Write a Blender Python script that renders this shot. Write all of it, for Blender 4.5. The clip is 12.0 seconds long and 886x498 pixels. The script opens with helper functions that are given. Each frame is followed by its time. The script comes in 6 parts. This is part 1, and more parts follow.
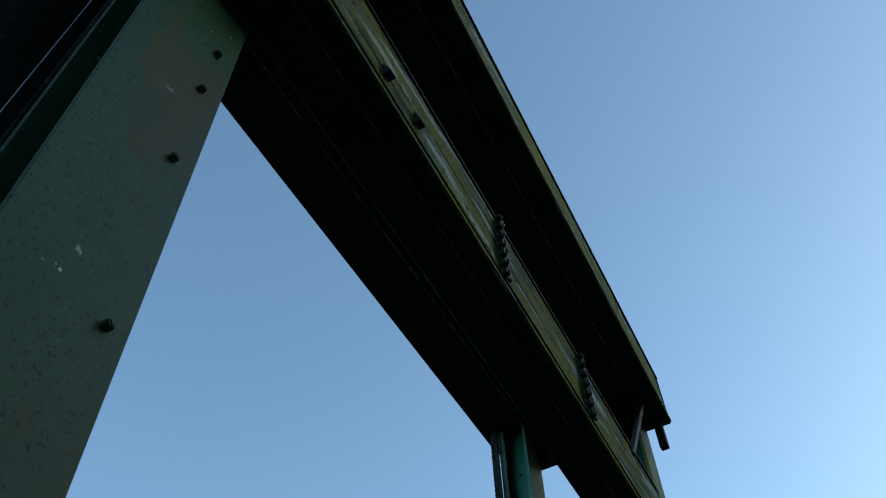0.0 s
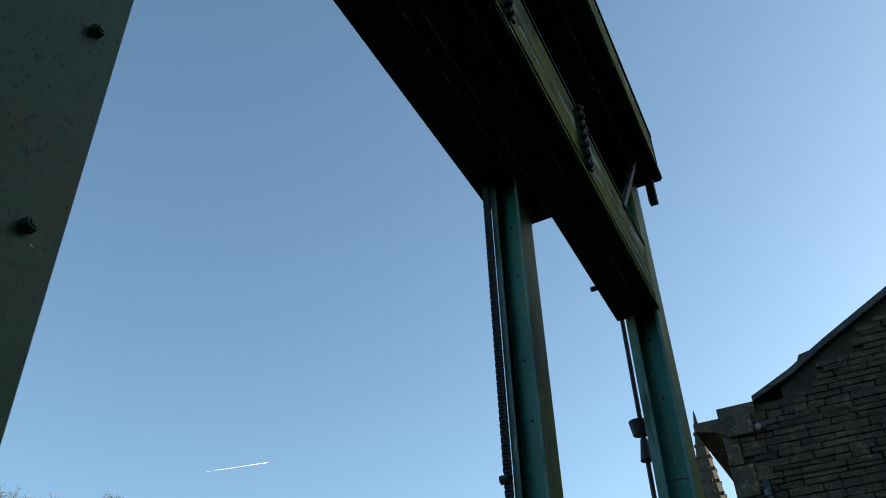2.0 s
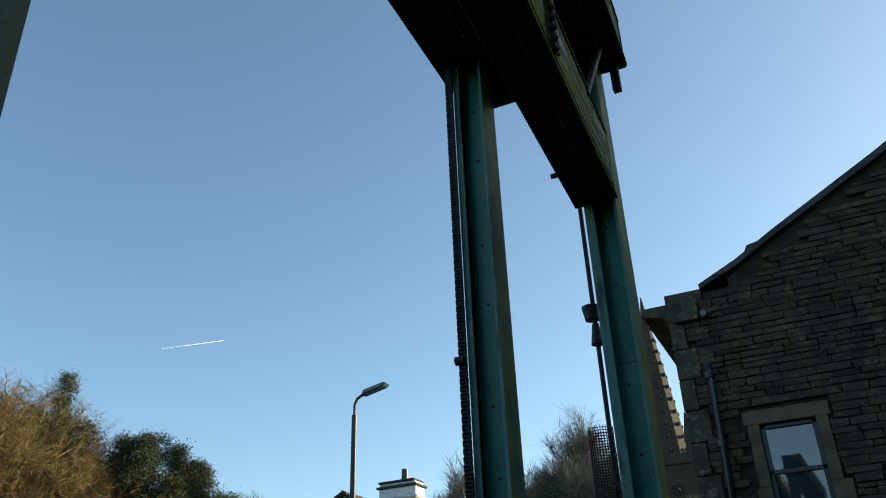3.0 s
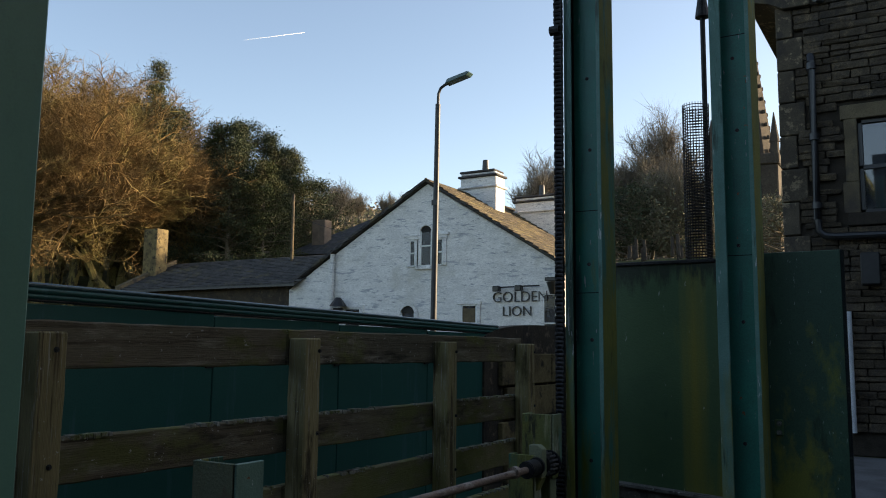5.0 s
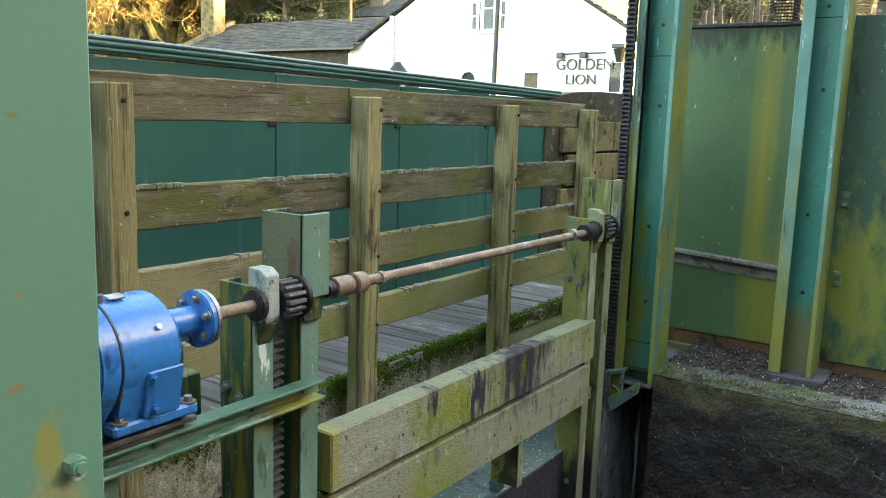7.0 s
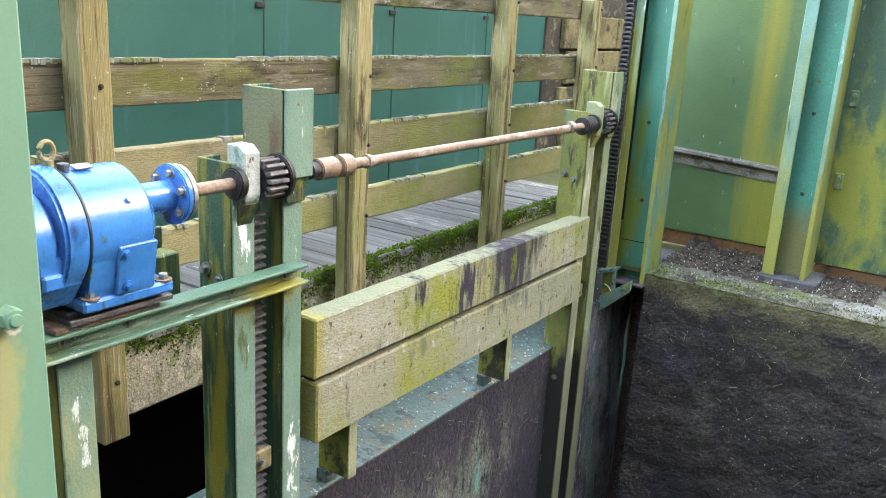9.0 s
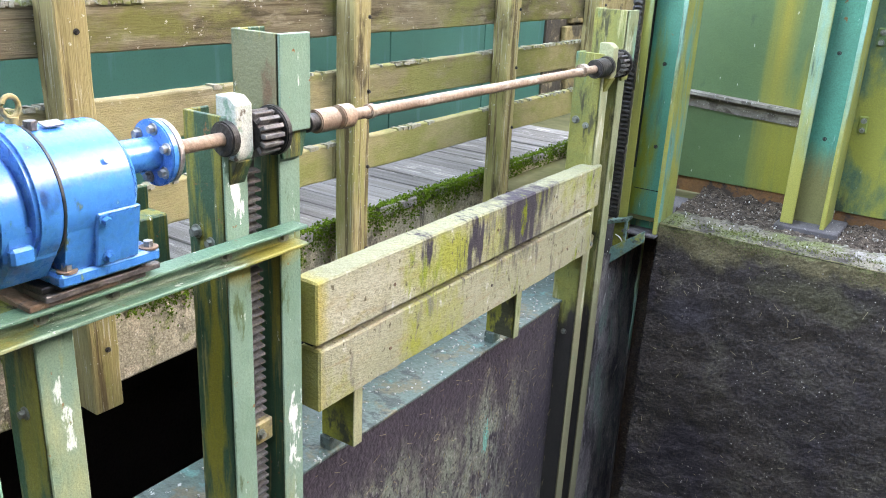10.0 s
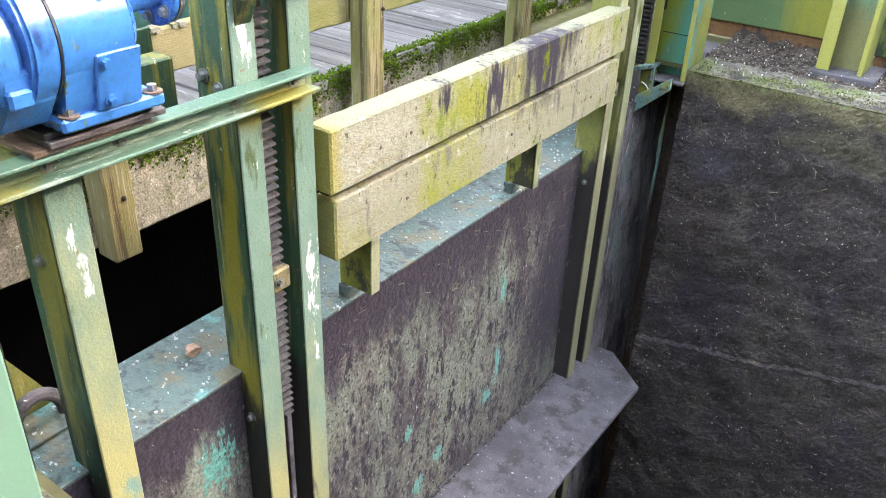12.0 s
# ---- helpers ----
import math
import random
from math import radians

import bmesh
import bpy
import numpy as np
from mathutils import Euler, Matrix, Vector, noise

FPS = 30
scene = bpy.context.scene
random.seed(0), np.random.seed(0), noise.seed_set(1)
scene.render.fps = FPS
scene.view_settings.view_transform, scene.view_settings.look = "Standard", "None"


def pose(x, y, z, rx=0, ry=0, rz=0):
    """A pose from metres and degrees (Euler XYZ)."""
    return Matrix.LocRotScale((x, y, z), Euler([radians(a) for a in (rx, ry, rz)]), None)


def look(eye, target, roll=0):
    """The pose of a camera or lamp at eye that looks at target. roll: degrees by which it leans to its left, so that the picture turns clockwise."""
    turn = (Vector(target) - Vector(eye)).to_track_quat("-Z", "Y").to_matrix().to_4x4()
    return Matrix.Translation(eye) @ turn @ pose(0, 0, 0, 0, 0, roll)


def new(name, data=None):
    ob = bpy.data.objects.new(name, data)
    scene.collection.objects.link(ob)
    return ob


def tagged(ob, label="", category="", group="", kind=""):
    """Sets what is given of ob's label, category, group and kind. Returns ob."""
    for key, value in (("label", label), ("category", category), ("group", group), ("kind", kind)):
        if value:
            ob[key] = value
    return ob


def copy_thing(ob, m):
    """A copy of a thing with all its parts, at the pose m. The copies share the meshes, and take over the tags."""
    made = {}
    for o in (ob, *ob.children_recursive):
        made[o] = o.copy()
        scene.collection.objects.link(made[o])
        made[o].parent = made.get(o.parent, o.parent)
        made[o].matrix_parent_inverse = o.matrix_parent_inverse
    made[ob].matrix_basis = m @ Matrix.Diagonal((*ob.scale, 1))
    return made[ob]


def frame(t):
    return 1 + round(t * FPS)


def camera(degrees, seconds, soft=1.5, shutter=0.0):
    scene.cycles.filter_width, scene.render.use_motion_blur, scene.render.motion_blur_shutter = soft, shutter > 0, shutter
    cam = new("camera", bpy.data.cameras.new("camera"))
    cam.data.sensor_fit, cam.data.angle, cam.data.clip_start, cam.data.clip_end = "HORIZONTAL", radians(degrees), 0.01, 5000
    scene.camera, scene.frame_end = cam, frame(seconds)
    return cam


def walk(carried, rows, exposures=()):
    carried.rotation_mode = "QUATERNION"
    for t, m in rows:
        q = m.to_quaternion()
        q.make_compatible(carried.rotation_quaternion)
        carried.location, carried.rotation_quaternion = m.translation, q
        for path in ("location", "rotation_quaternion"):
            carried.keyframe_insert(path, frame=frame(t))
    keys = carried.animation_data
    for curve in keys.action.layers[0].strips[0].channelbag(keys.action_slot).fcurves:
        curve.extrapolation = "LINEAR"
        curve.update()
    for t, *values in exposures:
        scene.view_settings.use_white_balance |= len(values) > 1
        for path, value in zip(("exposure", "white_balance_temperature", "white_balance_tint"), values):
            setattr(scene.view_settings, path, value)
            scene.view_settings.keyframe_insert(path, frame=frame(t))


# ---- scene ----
cam = camera(56.48, 12.0, soft=1.0)
def stand(x, y, z, pitch, roll, yaw):
    """Camera pose: pitch up from level, roll about its own line of sight, yaw to the left of the y axis."""
    return pose(x, y, z, 90 + pitch, 0, yaw) @ pose(0, 0, 0, 0, 0, roll)


PATH = [
    (0.0, stand(-0.010, 0.027, 1.422, 51.91, -2.40, 28.32)),
    (0.5, stand(-0.039, 0.049, 1.432, 48.89, -2.69, 27.29)),
    (1.0, stand(-0.068, 0.069, 1.428, 44.19, -2.07, 27.63)),
    (1.5, stand(-0.088, 0.083, 1.418, 40.24, -1.72, 28.04)),
    (2.0, stand(-0.118, 0.104, 1.414, 35.85, -2.09, 27.79)),
    (2.5, stand(-0.124, 0.108, 1.413, 33.06, -2.52, 26.29)),
    (3.0, stand(-0.149, 0.127, 1.434, 27.73, -2.47, 24.62)),
    (3.5, stand(-0.173, 0.143, 1.410, 20.72, -2.04, 24.90)),
    (3.7, stand(-0.185, 0.149, 1.402, 18.12, -1.99, 25.40)),
    (5.3, stand(-0.242, 0.171, 1.301, 4.73, 0.90, 31.80)),
    (5.5, stand(-0.244, 0.172, 1.298, 3.15, 0.94, 32.32)),
    (6.0, stand(-0.252, 0.179, 1.283, -0.93, 1.33, 33.52)),
    (6.5, stand(-0.263, 0.186, 1.276, -5.31, 1.47, 34.60)),
    (7.0, stand(-0.264, 0.190, 1.283, -9.14, 1.84, 34.50)),
    (7.2, stand(-0.264, 0.191, 1.282, -10.15, 1.86, 34.50)),
    (8.8, stand(-0.283, 0.245, 1.214, -15.40, 3.20, 34.05)),
    (9.0, stand(-0.292, 0.270, 1.207, -15.71, 3.27, 33.90)),
    (9.5, stand(-0.405, 0.358, 1.186, -17.42, 3.38, 32.22)),
    (10.0, stand(-0.420, 0.401, 1.197, -19.69, 2.89, 33.56)),
    (10.5, stand(-0.424, 0.416, 1.186, -21.52, 2.82, 34.10)),
    (11.0, stand(-0.429, 0.429, 1.177, -25.05, 2.99, 33.94)),
    (11.5, stand(-0.432, 0.441, 1.169, -27.88, 2.66, 34.28)),
    (12.0, stand(-0.434, 0.445, 1.166, -29.95, 2.51, 34.66)),
]
walk(cam, PATH, exposures=[
    (0, 1.37, 6450, -5), (1.5, 1.24, 6650, -2), (3.0, 1.08, 6650, -2), (3.5, 1.08, 6900, 0), (5.5, 1.8, 8300, 14), (6.0, 2.6, 8800, 4), (6.5, 3.6, 10200, 3),
    (7.0, 4.62, 11500, 7), (9.0, 5.75, 12000, 16), (9.5, 5.95, 12200, 20), (10.0, 6.02, 12100, 20), (11.0, 6.08, 12000, 22), (11.5, 6.25, 12000, 23), (12.0, 6.33, 12100, 23)])

# ---- light: low winter sun behind the stone building, clear sky ----
SUN_ELEV, SUN_AZ = 13.0, 45.0      # degrees; azimuth from +y towards +x
world = bpy.data.worlds.new("sky")
scene.world = world
world.use_nodes = True
wn = world.node_tree
wn.nodes.clear()
sky = wn.nodes.new("ShaderNodeTexSky")
sky.sky_type, sky.sun_disc = "NISHITA", False
sky.sun_elevation, sky.sun_rotation = radians(SUN_ELEV), radians(SUN_AZ)
sky.air_density, sky.dust_density, sky.ozone_density = 0.8, 1.1, 1.7
bg = wn.nodes.new("ShaderNodeBackground")
bg.inputs["Strength"].default_value = 0.14
wout = wn.nodes.new("ShaderNodeOutputWorld")
wn.links.new(sky.outputs[0], bg.inputs[0])
wn.links.new(bg.outputs[0], wout.inputs[0])
sun_data = bpy.data.lights.new("sun", "SUN")
sun_data.energy, sun_data.angle, sun_data.color = 4.6, radians(0.53), (1.0, 0.86, 0.66)
sun = new("sun", sun_data)
sun_dir = Vector((math.sin(radians(SUN_AZ)) * math.cos(radians(SUN_ELEV)), math.cos(radians(SUN_AZ)) * math.cos(radians(SUN_ELEV)), math.sin(radians(SUN_ELEV))))
sun.matrix_world = look(sun_dir * 60, (0, 0, 0))


# ---- materials ----
def material(name, base, second, size=6.0, rough=0.6, bump=0.15, metal=0.0, layers=(), grain=60.0, stretch=(1, 1, 1), spec=0.5, vary=0.0, islands=False, spots=(), speck=0.7, mottle=0.22):
    """Two base colours mixed by a broad noise; layers (colour, size, low, high, stretch) of stains over all of it;
    spots (colour, centre, radii, raggedness, size, stretch, softness) of stains and painted tone in one place; a fine
    grain in colour and relief."""
    m = bpy.data.materials.new(name)
    m.use_nodes = True
    t = m.node_tree
    n, link = t.nodes, t.links.new
    bsdf = n["Principled BSDF"]
    geo = n.new("ShaderNodeNewGeometry")

    def noise_at(scale, stretched, detail=5.0, roughness=0.6):
        mp = n.new("ShaderNodeMapping")
        mp.inputs["Scale"].default_value = stretched
        link(geo.outputs["Position"], mp.inputs["Vector"])
        tx = n.new("ShaderNodeTexNoise")
        tx.inputs["Scale"].default_value, tx.inputs["Detail"].default_value, tx.inputs["Roughness"].default_value = scale, detail, roughness
        link(mp.outputs[0], tx.inputs["Vector"])
        return tx.outputs["Fac"]

    def mixed(fac, a, b):
        mx = n.new("ShaderNodeMix")
        mx.data_type = "RGBA"
        link(fac, mx.inputs["Factor"])
        for socket, value in ((mx.inputs["A"], a), (mx.inputs["B"], b)):
            if isinstance(value, tuple):
                socket.default_value = (*value, 1)
            else:
                link(value, socket)
        return mx.outputs["Result"]

    def ranged(fac, low, high):
        r = n.new("ShaderNodeMapRange")
        r.inputs["From Min"].default_value, r.inputs["From Max"].default_value = low, high
        link(fac, r.inputs["Value"])
        return r.outputs["Result"]

    def calc(op, a, b):
        c = n.new("ShaderNodeMath")
        c.operation = op
        for socket, value in ((c.inputs[0], a), (c.inputs[1], b)):
            if isinstance(value, (int, float)):
                socket.default_value = value
            else:
                link(value, socket)
        return c.outputs[0]

    broad = noise_at(size, stretch)
    colour = mixed(ranged(broad, 0.4, 0.6), base, second)
    fine = noise_at(grain, stretch, 4.0)
    colour = mixed(ranged(fine, 0.52, 0.72), colour, tuple(speck * c for c in base))
    for tint, scale, low, high, along in layers:
        colour = mixed(ranged(noise_at(scale, along, 8.0, 0.65), 0.5 + 0.62 * (low - 0.5), 0.5 + 0.62 * (high - 0.5)), colour, tint)
    for tint, centre, radii, ragged, scale, along, soft in spots:
        away = n.new("ShaderNodeVectorMath")
        away.operation = "SUBTRACT"
        link(geo.outputs["Position"], away.inputs[0])
        away.inputs[1].default_value = centre
        shrunk = n.new("ShaderNodeVectorMath")
        shrunk.operation = "DIVIDE"
        link(away.outputs[0], shrunk.inputs[0])
        shrunk.inputs[1].default_value = radii
        size_of = n.new("ShaderNodeVectorMath")
        size_of.operation = "LENGTH"
        link(shrunk.outputs[0], size_of.inputs[0])
        edge = calc("ADD", size_of.outputs["Value"], calc("MULTIPLY", calc("SUBTRACT", noise_at(scale, along, 8.0, 0.65), 0.5), 8.0 * ragged))
        colour = mixed(ranged(edge, 1.0 + soft * 0.5, 1.0 - soft * 0.5), colour, tint)
    if mottle:
        tone = n.new("ShaderNodeHueSaturation")
        mr = n.new("ShaderNodeMapRange")
        mr.inputs["From Min"].default_value, mr.inputs["From Max"].default_value = 0.3, 0.7
        mr.inputs["To Min"].default_value, mr.inputs["To Max"].default_value = 1 - mottle, 1 + mottle
        link(noise_at(grain * 2.2, stretch, 3.0, 0.7), mr.inputs["Value"])
        link(mr.outputs["Result"], tone.inputs["Value"])
        link(colour, tone.inputs["Color"])
        colour = tone.outputs["Color"]
    if vary:
        info = n.new("ShaderNodeObjectInfo")
        random_out = geo.outputs["Random Per Island"] if islands else info.outputs["Random"]
        hsv = n.new("ShaderNodeHueSaturation")
        r = n.new("ShaderNodeMapRange")
        r.inputs["To Min"].default_value, r.inputs["To Max"].default_value = 1 - vary, 1 + vary
        link(random_out, r.inputs["Value"])
        link(r.outputs["Result"], hsv.inputs["Value"])
        link(colour, hsv.inputs["Color"])
        colour = hsv.outputs["Color"]
    link(colour, bsdf.inputs["Base Color"])
    bsdf.inputs["Metallic"].default_value = metal
    bsdf.inputs["Specular IOR Level"].default_value = spec
    rr = n.new("ShaderNodeMapRange")
    rr.inputs["To Min"].default_value, rr.inputs["To Max"].default_value = max(0.05, rough - 0.15), min(1, rough + 0.15)
    link(fine, rr.inputs["Value"])
    link(rr.outputs["Result"], bsdf.inputs["Roughness"])
    if bump:
        bp = n.new("ShaderNodeBump")
        bp.inputs["Strength"].default_value, bp.inputs["Distance"].default_value = bump, 0.02
        link(calc("ADD", fine, broad), bp.inputs["Height"])
        link(bp.outputs[0], bsdf.inputs["Normal"])
    return m


V = (1, 1, 0.12)          # stains that run down
ALGAE, BIRD, RUST, BLACK = (0.20, 0.22, 0.02), (0.62, 0.62, 0.58), (0.22, 0.09, 0.035), (0.018, 0.016, 0.017)
TEAL = (0.045, 0.17, 0.15)
M = {}
M["column"] = material("teal_column_paint", (0.012, 0.235, 0.17), (0.016, 0.185, 0.135), 3, 0.4, 0.1, layers=[((0.015, 0.09, 0.085), 9, 0.6, 0.75, (1, 1, 0.1)), ((0.13, 0.16, 0.02), 3, 0.62, 0.78, (1, 1, 0.2)), (RUST, 22, 0.74, 0.80, (1, 1, 1)), ((0.3, 0.40, 0.38), 50, 0.74, 0.77, (1, 1, 0.15))], spots=[((0.15, 0.145, 0.06), (-1.1, 4.63, 0.05), (0.5, 0.3, 0.3), 0.35, 5, (1, 1, 0.3), 0.9), ((0.085, 0.076, 0.076), (-1.8, 4.3, -2.6), (0.5, 0.5, 2.45), 0.03, 30, (1, 1, 0.3), 0.05)], grain=90, speck=0.85)
M["lip"] = material("pale_green_edge_paint", (0.13, 0.30, 0.245), (0.09, 0.24, 0.19), 5, 0.5, 0.15, layers=[((0.22, 0.23, 0.05), 3, 0.5, 0.66, (1, 1, 0.12)), ((0.04, 0.09, 0.06), 14, 0.6, 0.7, (1, 1, 0.1)), ((0.5, 0.56, 0.52), 40, 0.70, 0.74, (1, 1, 0.15))], spots=[((0.26, 0.25, 0.06), (-1.2, 4.5, 0.1), (4, 4, 0.5), 0.4, 6, (1, 1, 0.3), 0.9), ((0.05, 0.045, 0.046), (-1.8, 4.3, -2.62), (0.5, 0.5, 2.45), 0.02, 9, (1, 1, 0.3), 0.05)], grain=110, speck=0.85)
M["column_side"] = material("algae_covered_paint", (0.245, 0.24, 0.05), (0.165, 0.195, 0.055), 4, 0.7, 0.2, layers=[((0.05, 0.22, 0.18), 5, 0.56, 0.7, (1, 1, 0.2)), ((0.10, 0.11, 0.02), 12, 0.62, 0.78, (1, 1, 0.3)), ((0.3, 0.3, 0.2), 60, 0.72, 0.77, (1, 1, 0.3))], spots=[((0.05, 0.045, 0.046), (-1.8, 4.3, -2.62), (0.5, 0.5, 2.45), 0.02, 9, (1, 1, 0.3), 0.05)], grain=120, speck=0.8)
# Dark green above, mint below 1.75 m: brightness by height put into the colour.
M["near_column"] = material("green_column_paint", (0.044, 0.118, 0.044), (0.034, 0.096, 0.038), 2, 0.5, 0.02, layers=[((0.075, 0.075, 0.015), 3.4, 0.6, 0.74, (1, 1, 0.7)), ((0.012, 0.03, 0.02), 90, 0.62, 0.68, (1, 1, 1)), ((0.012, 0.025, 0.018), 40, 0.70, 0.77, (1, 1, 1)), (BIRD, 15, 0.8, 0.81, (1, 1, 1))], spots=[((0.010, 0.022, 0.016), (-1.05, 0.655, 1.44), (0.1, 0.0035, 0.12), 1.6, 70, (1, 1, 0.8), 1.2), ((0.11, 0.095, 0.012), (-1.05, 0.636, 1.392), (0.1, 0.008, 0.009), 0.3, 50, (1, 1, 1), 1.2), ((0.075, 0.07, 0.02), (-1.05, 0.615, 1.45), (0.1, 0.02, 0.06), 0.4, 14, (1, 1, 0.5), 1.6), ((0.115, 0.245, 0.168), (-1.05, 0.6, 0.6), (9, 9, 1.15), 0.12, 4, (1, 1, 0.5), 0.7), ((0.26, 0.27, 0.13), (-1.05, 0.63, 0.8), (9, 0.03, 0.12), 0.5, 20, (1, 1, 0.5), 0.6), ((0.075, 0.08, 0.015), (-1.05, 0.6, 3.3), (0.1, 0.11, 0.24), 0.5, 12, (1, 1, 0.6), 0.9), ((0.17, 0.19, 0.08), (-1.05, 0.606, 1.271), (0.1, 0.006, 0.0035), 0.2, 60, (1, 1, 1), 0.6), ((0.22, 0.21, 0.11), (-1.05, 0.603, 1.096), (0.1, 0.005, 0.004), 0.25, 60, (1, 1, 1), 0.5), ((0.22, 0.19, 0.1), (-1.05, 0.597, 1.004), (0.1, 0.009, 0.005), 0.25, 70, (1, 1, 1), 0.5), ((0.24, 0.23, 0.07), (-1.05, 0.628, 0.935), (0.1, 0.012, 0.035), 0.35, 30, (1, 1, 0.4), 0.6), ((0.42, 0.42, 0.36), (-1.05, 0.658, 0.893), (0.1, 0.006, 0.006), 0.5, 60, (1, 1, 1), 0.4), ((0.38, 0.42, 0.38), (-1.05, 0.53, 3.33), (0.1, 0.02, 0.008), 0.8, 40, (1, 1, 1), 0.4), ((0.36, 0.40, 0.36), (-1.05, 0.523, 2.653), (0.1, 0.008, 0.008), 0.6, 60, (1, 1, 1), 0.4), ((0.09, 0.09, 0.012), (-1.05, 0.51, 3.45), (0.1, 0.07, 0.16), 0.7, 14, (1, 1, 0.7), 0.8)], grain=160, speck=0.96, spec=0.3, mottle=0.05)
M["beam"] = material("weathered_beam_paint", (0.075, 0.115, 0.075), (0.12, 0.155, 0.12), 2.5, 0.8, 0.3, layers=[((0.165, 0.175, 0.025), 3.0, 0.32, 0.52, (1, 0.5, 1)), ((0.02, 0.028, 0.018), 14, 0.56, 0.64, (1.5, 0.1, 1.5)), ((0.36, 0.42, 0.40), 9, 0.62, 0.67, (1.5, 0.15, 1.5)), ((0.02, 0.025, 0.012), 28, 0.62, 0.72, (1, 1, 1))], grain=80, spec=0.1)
# Near-black: shade of undersides and recesses put into the paint; also dark joints.
M["dark_beam"] = material("dark_and_shaded_paint", (0.012, 0.017, 0.016), (0.02, 0.026, 0.024), 4, 0.7, 0.15, layers=[((0.05, 0.06, 0.05), 16, 0.68, 0.76, (1, 1, 1))], spec=0.12)
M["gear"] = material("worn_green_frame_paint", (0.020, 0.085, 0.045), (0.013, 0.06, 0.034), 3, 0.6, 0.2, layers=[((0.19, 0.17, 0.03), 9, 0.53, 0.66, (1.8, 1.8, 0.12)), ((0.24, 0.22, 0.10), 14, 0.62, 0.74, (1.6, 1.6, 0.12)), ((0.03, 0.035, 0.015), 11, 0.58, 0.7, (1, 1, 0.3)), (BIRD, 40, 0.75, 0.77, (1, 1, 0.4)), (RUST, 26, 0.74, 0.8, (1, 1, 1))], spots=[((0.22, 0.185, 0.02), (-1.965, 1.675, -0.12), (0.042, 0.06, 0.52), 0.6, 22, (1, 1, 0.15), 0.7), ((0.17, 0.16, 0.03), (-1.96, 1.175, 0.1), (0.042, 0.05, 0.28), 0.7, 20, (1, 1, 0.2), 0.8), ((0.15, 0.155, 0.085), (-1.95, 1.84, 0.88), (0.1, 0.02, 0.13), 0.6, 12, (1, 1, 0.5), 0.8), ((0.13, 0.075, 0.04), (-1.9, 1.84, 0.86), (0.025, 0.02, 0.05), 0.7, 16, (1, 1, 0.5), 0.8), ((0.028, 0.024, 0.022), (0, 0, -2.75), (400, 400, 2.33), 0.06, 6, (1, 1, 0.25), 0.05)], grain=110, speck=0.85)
M["bracket"] = material("white_flaking_bracket_paint", (0.42, 0.44, 0.40), (0.30, 0.35, 0.30), 9, 0.7, 0.3, layers=[((0.12, 0.23, 0.17), 12, 0.56, 0.64, (1, 1, 0.6)), ((0.26, 0.24, 0.06), 7, 0.62, 0.74, (1, 1, 1)), ((0.10, 0.08, 0.06), 24, 0.64, 0.72, (1, 1, 1))], grain=110)
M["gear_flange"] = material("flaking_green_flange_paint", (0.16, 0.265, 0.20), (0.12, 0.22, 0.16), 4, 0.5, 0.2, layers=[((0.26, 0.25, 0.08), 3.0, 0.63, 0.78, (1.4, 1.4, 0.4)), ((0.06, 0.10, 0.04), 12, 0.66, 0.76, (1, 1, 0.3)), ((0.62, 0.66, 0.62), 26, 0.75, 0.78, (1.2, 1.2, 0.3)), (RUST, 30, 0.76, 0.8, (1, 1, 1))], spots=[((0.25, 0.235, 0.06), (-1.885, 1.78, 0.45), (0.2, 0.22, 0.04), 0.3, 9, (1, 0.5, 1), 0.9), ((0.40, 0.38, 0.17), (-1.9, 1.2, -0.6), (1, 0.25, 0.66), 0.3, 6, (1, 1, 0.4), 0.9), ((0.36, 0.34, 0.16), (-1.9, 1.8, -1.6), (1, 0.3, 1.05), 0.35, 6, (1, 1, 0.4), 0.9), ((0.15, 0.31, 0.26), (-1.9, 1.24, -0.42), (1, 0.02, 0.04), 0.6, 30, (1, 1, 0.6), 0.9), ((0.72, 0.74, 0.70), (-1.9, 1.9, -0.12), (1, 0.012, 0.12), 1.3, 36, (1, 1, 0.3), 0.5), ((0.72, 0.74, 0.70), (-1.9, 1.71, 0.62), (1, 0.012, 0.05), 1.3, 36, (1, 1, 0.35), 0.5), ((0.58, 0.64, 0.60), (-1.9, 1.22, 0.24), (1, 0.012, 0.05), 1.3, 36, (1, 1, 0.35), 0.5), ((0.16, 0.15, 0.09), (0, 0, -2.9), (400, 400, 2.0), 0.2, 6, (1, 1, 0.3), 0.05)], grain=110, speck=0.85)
M["rail_paint"] = material("dull_green_rail_paint", (0.075, 0.175, 0.12), (0.055, 0.14, 0.095), 4, 0.5, 0.2, layers=[((0.24, 0.35, 0.27), 16, 0.54, 0.68, (1, 0.15, 1.5)), ((0.04, 0.06, 0.035), 18, 0.62, 0.72, (1, 0.3, 1)), ((0.55, 0.58, 0.54), 50, 0.74, 0.77, (1, 0.5, 1)), (RUST, 30, 0.74, 0.8, (1, 1, 1))], spots=[((0.24, 0.22, 0.05), (-1.88, 1.8, 0.455), (0.2, 0.12, 0.025), 0.35, 14, (1, 0.4, 1), 0.8), ((0.24, 0.22, 0.05), (-1.88, 0.95, 0.455), (0.2, 0.2, 0.03), 0.4, 14, (1, 0.4, 1), 0.8)], grain=110, speck=0.85)
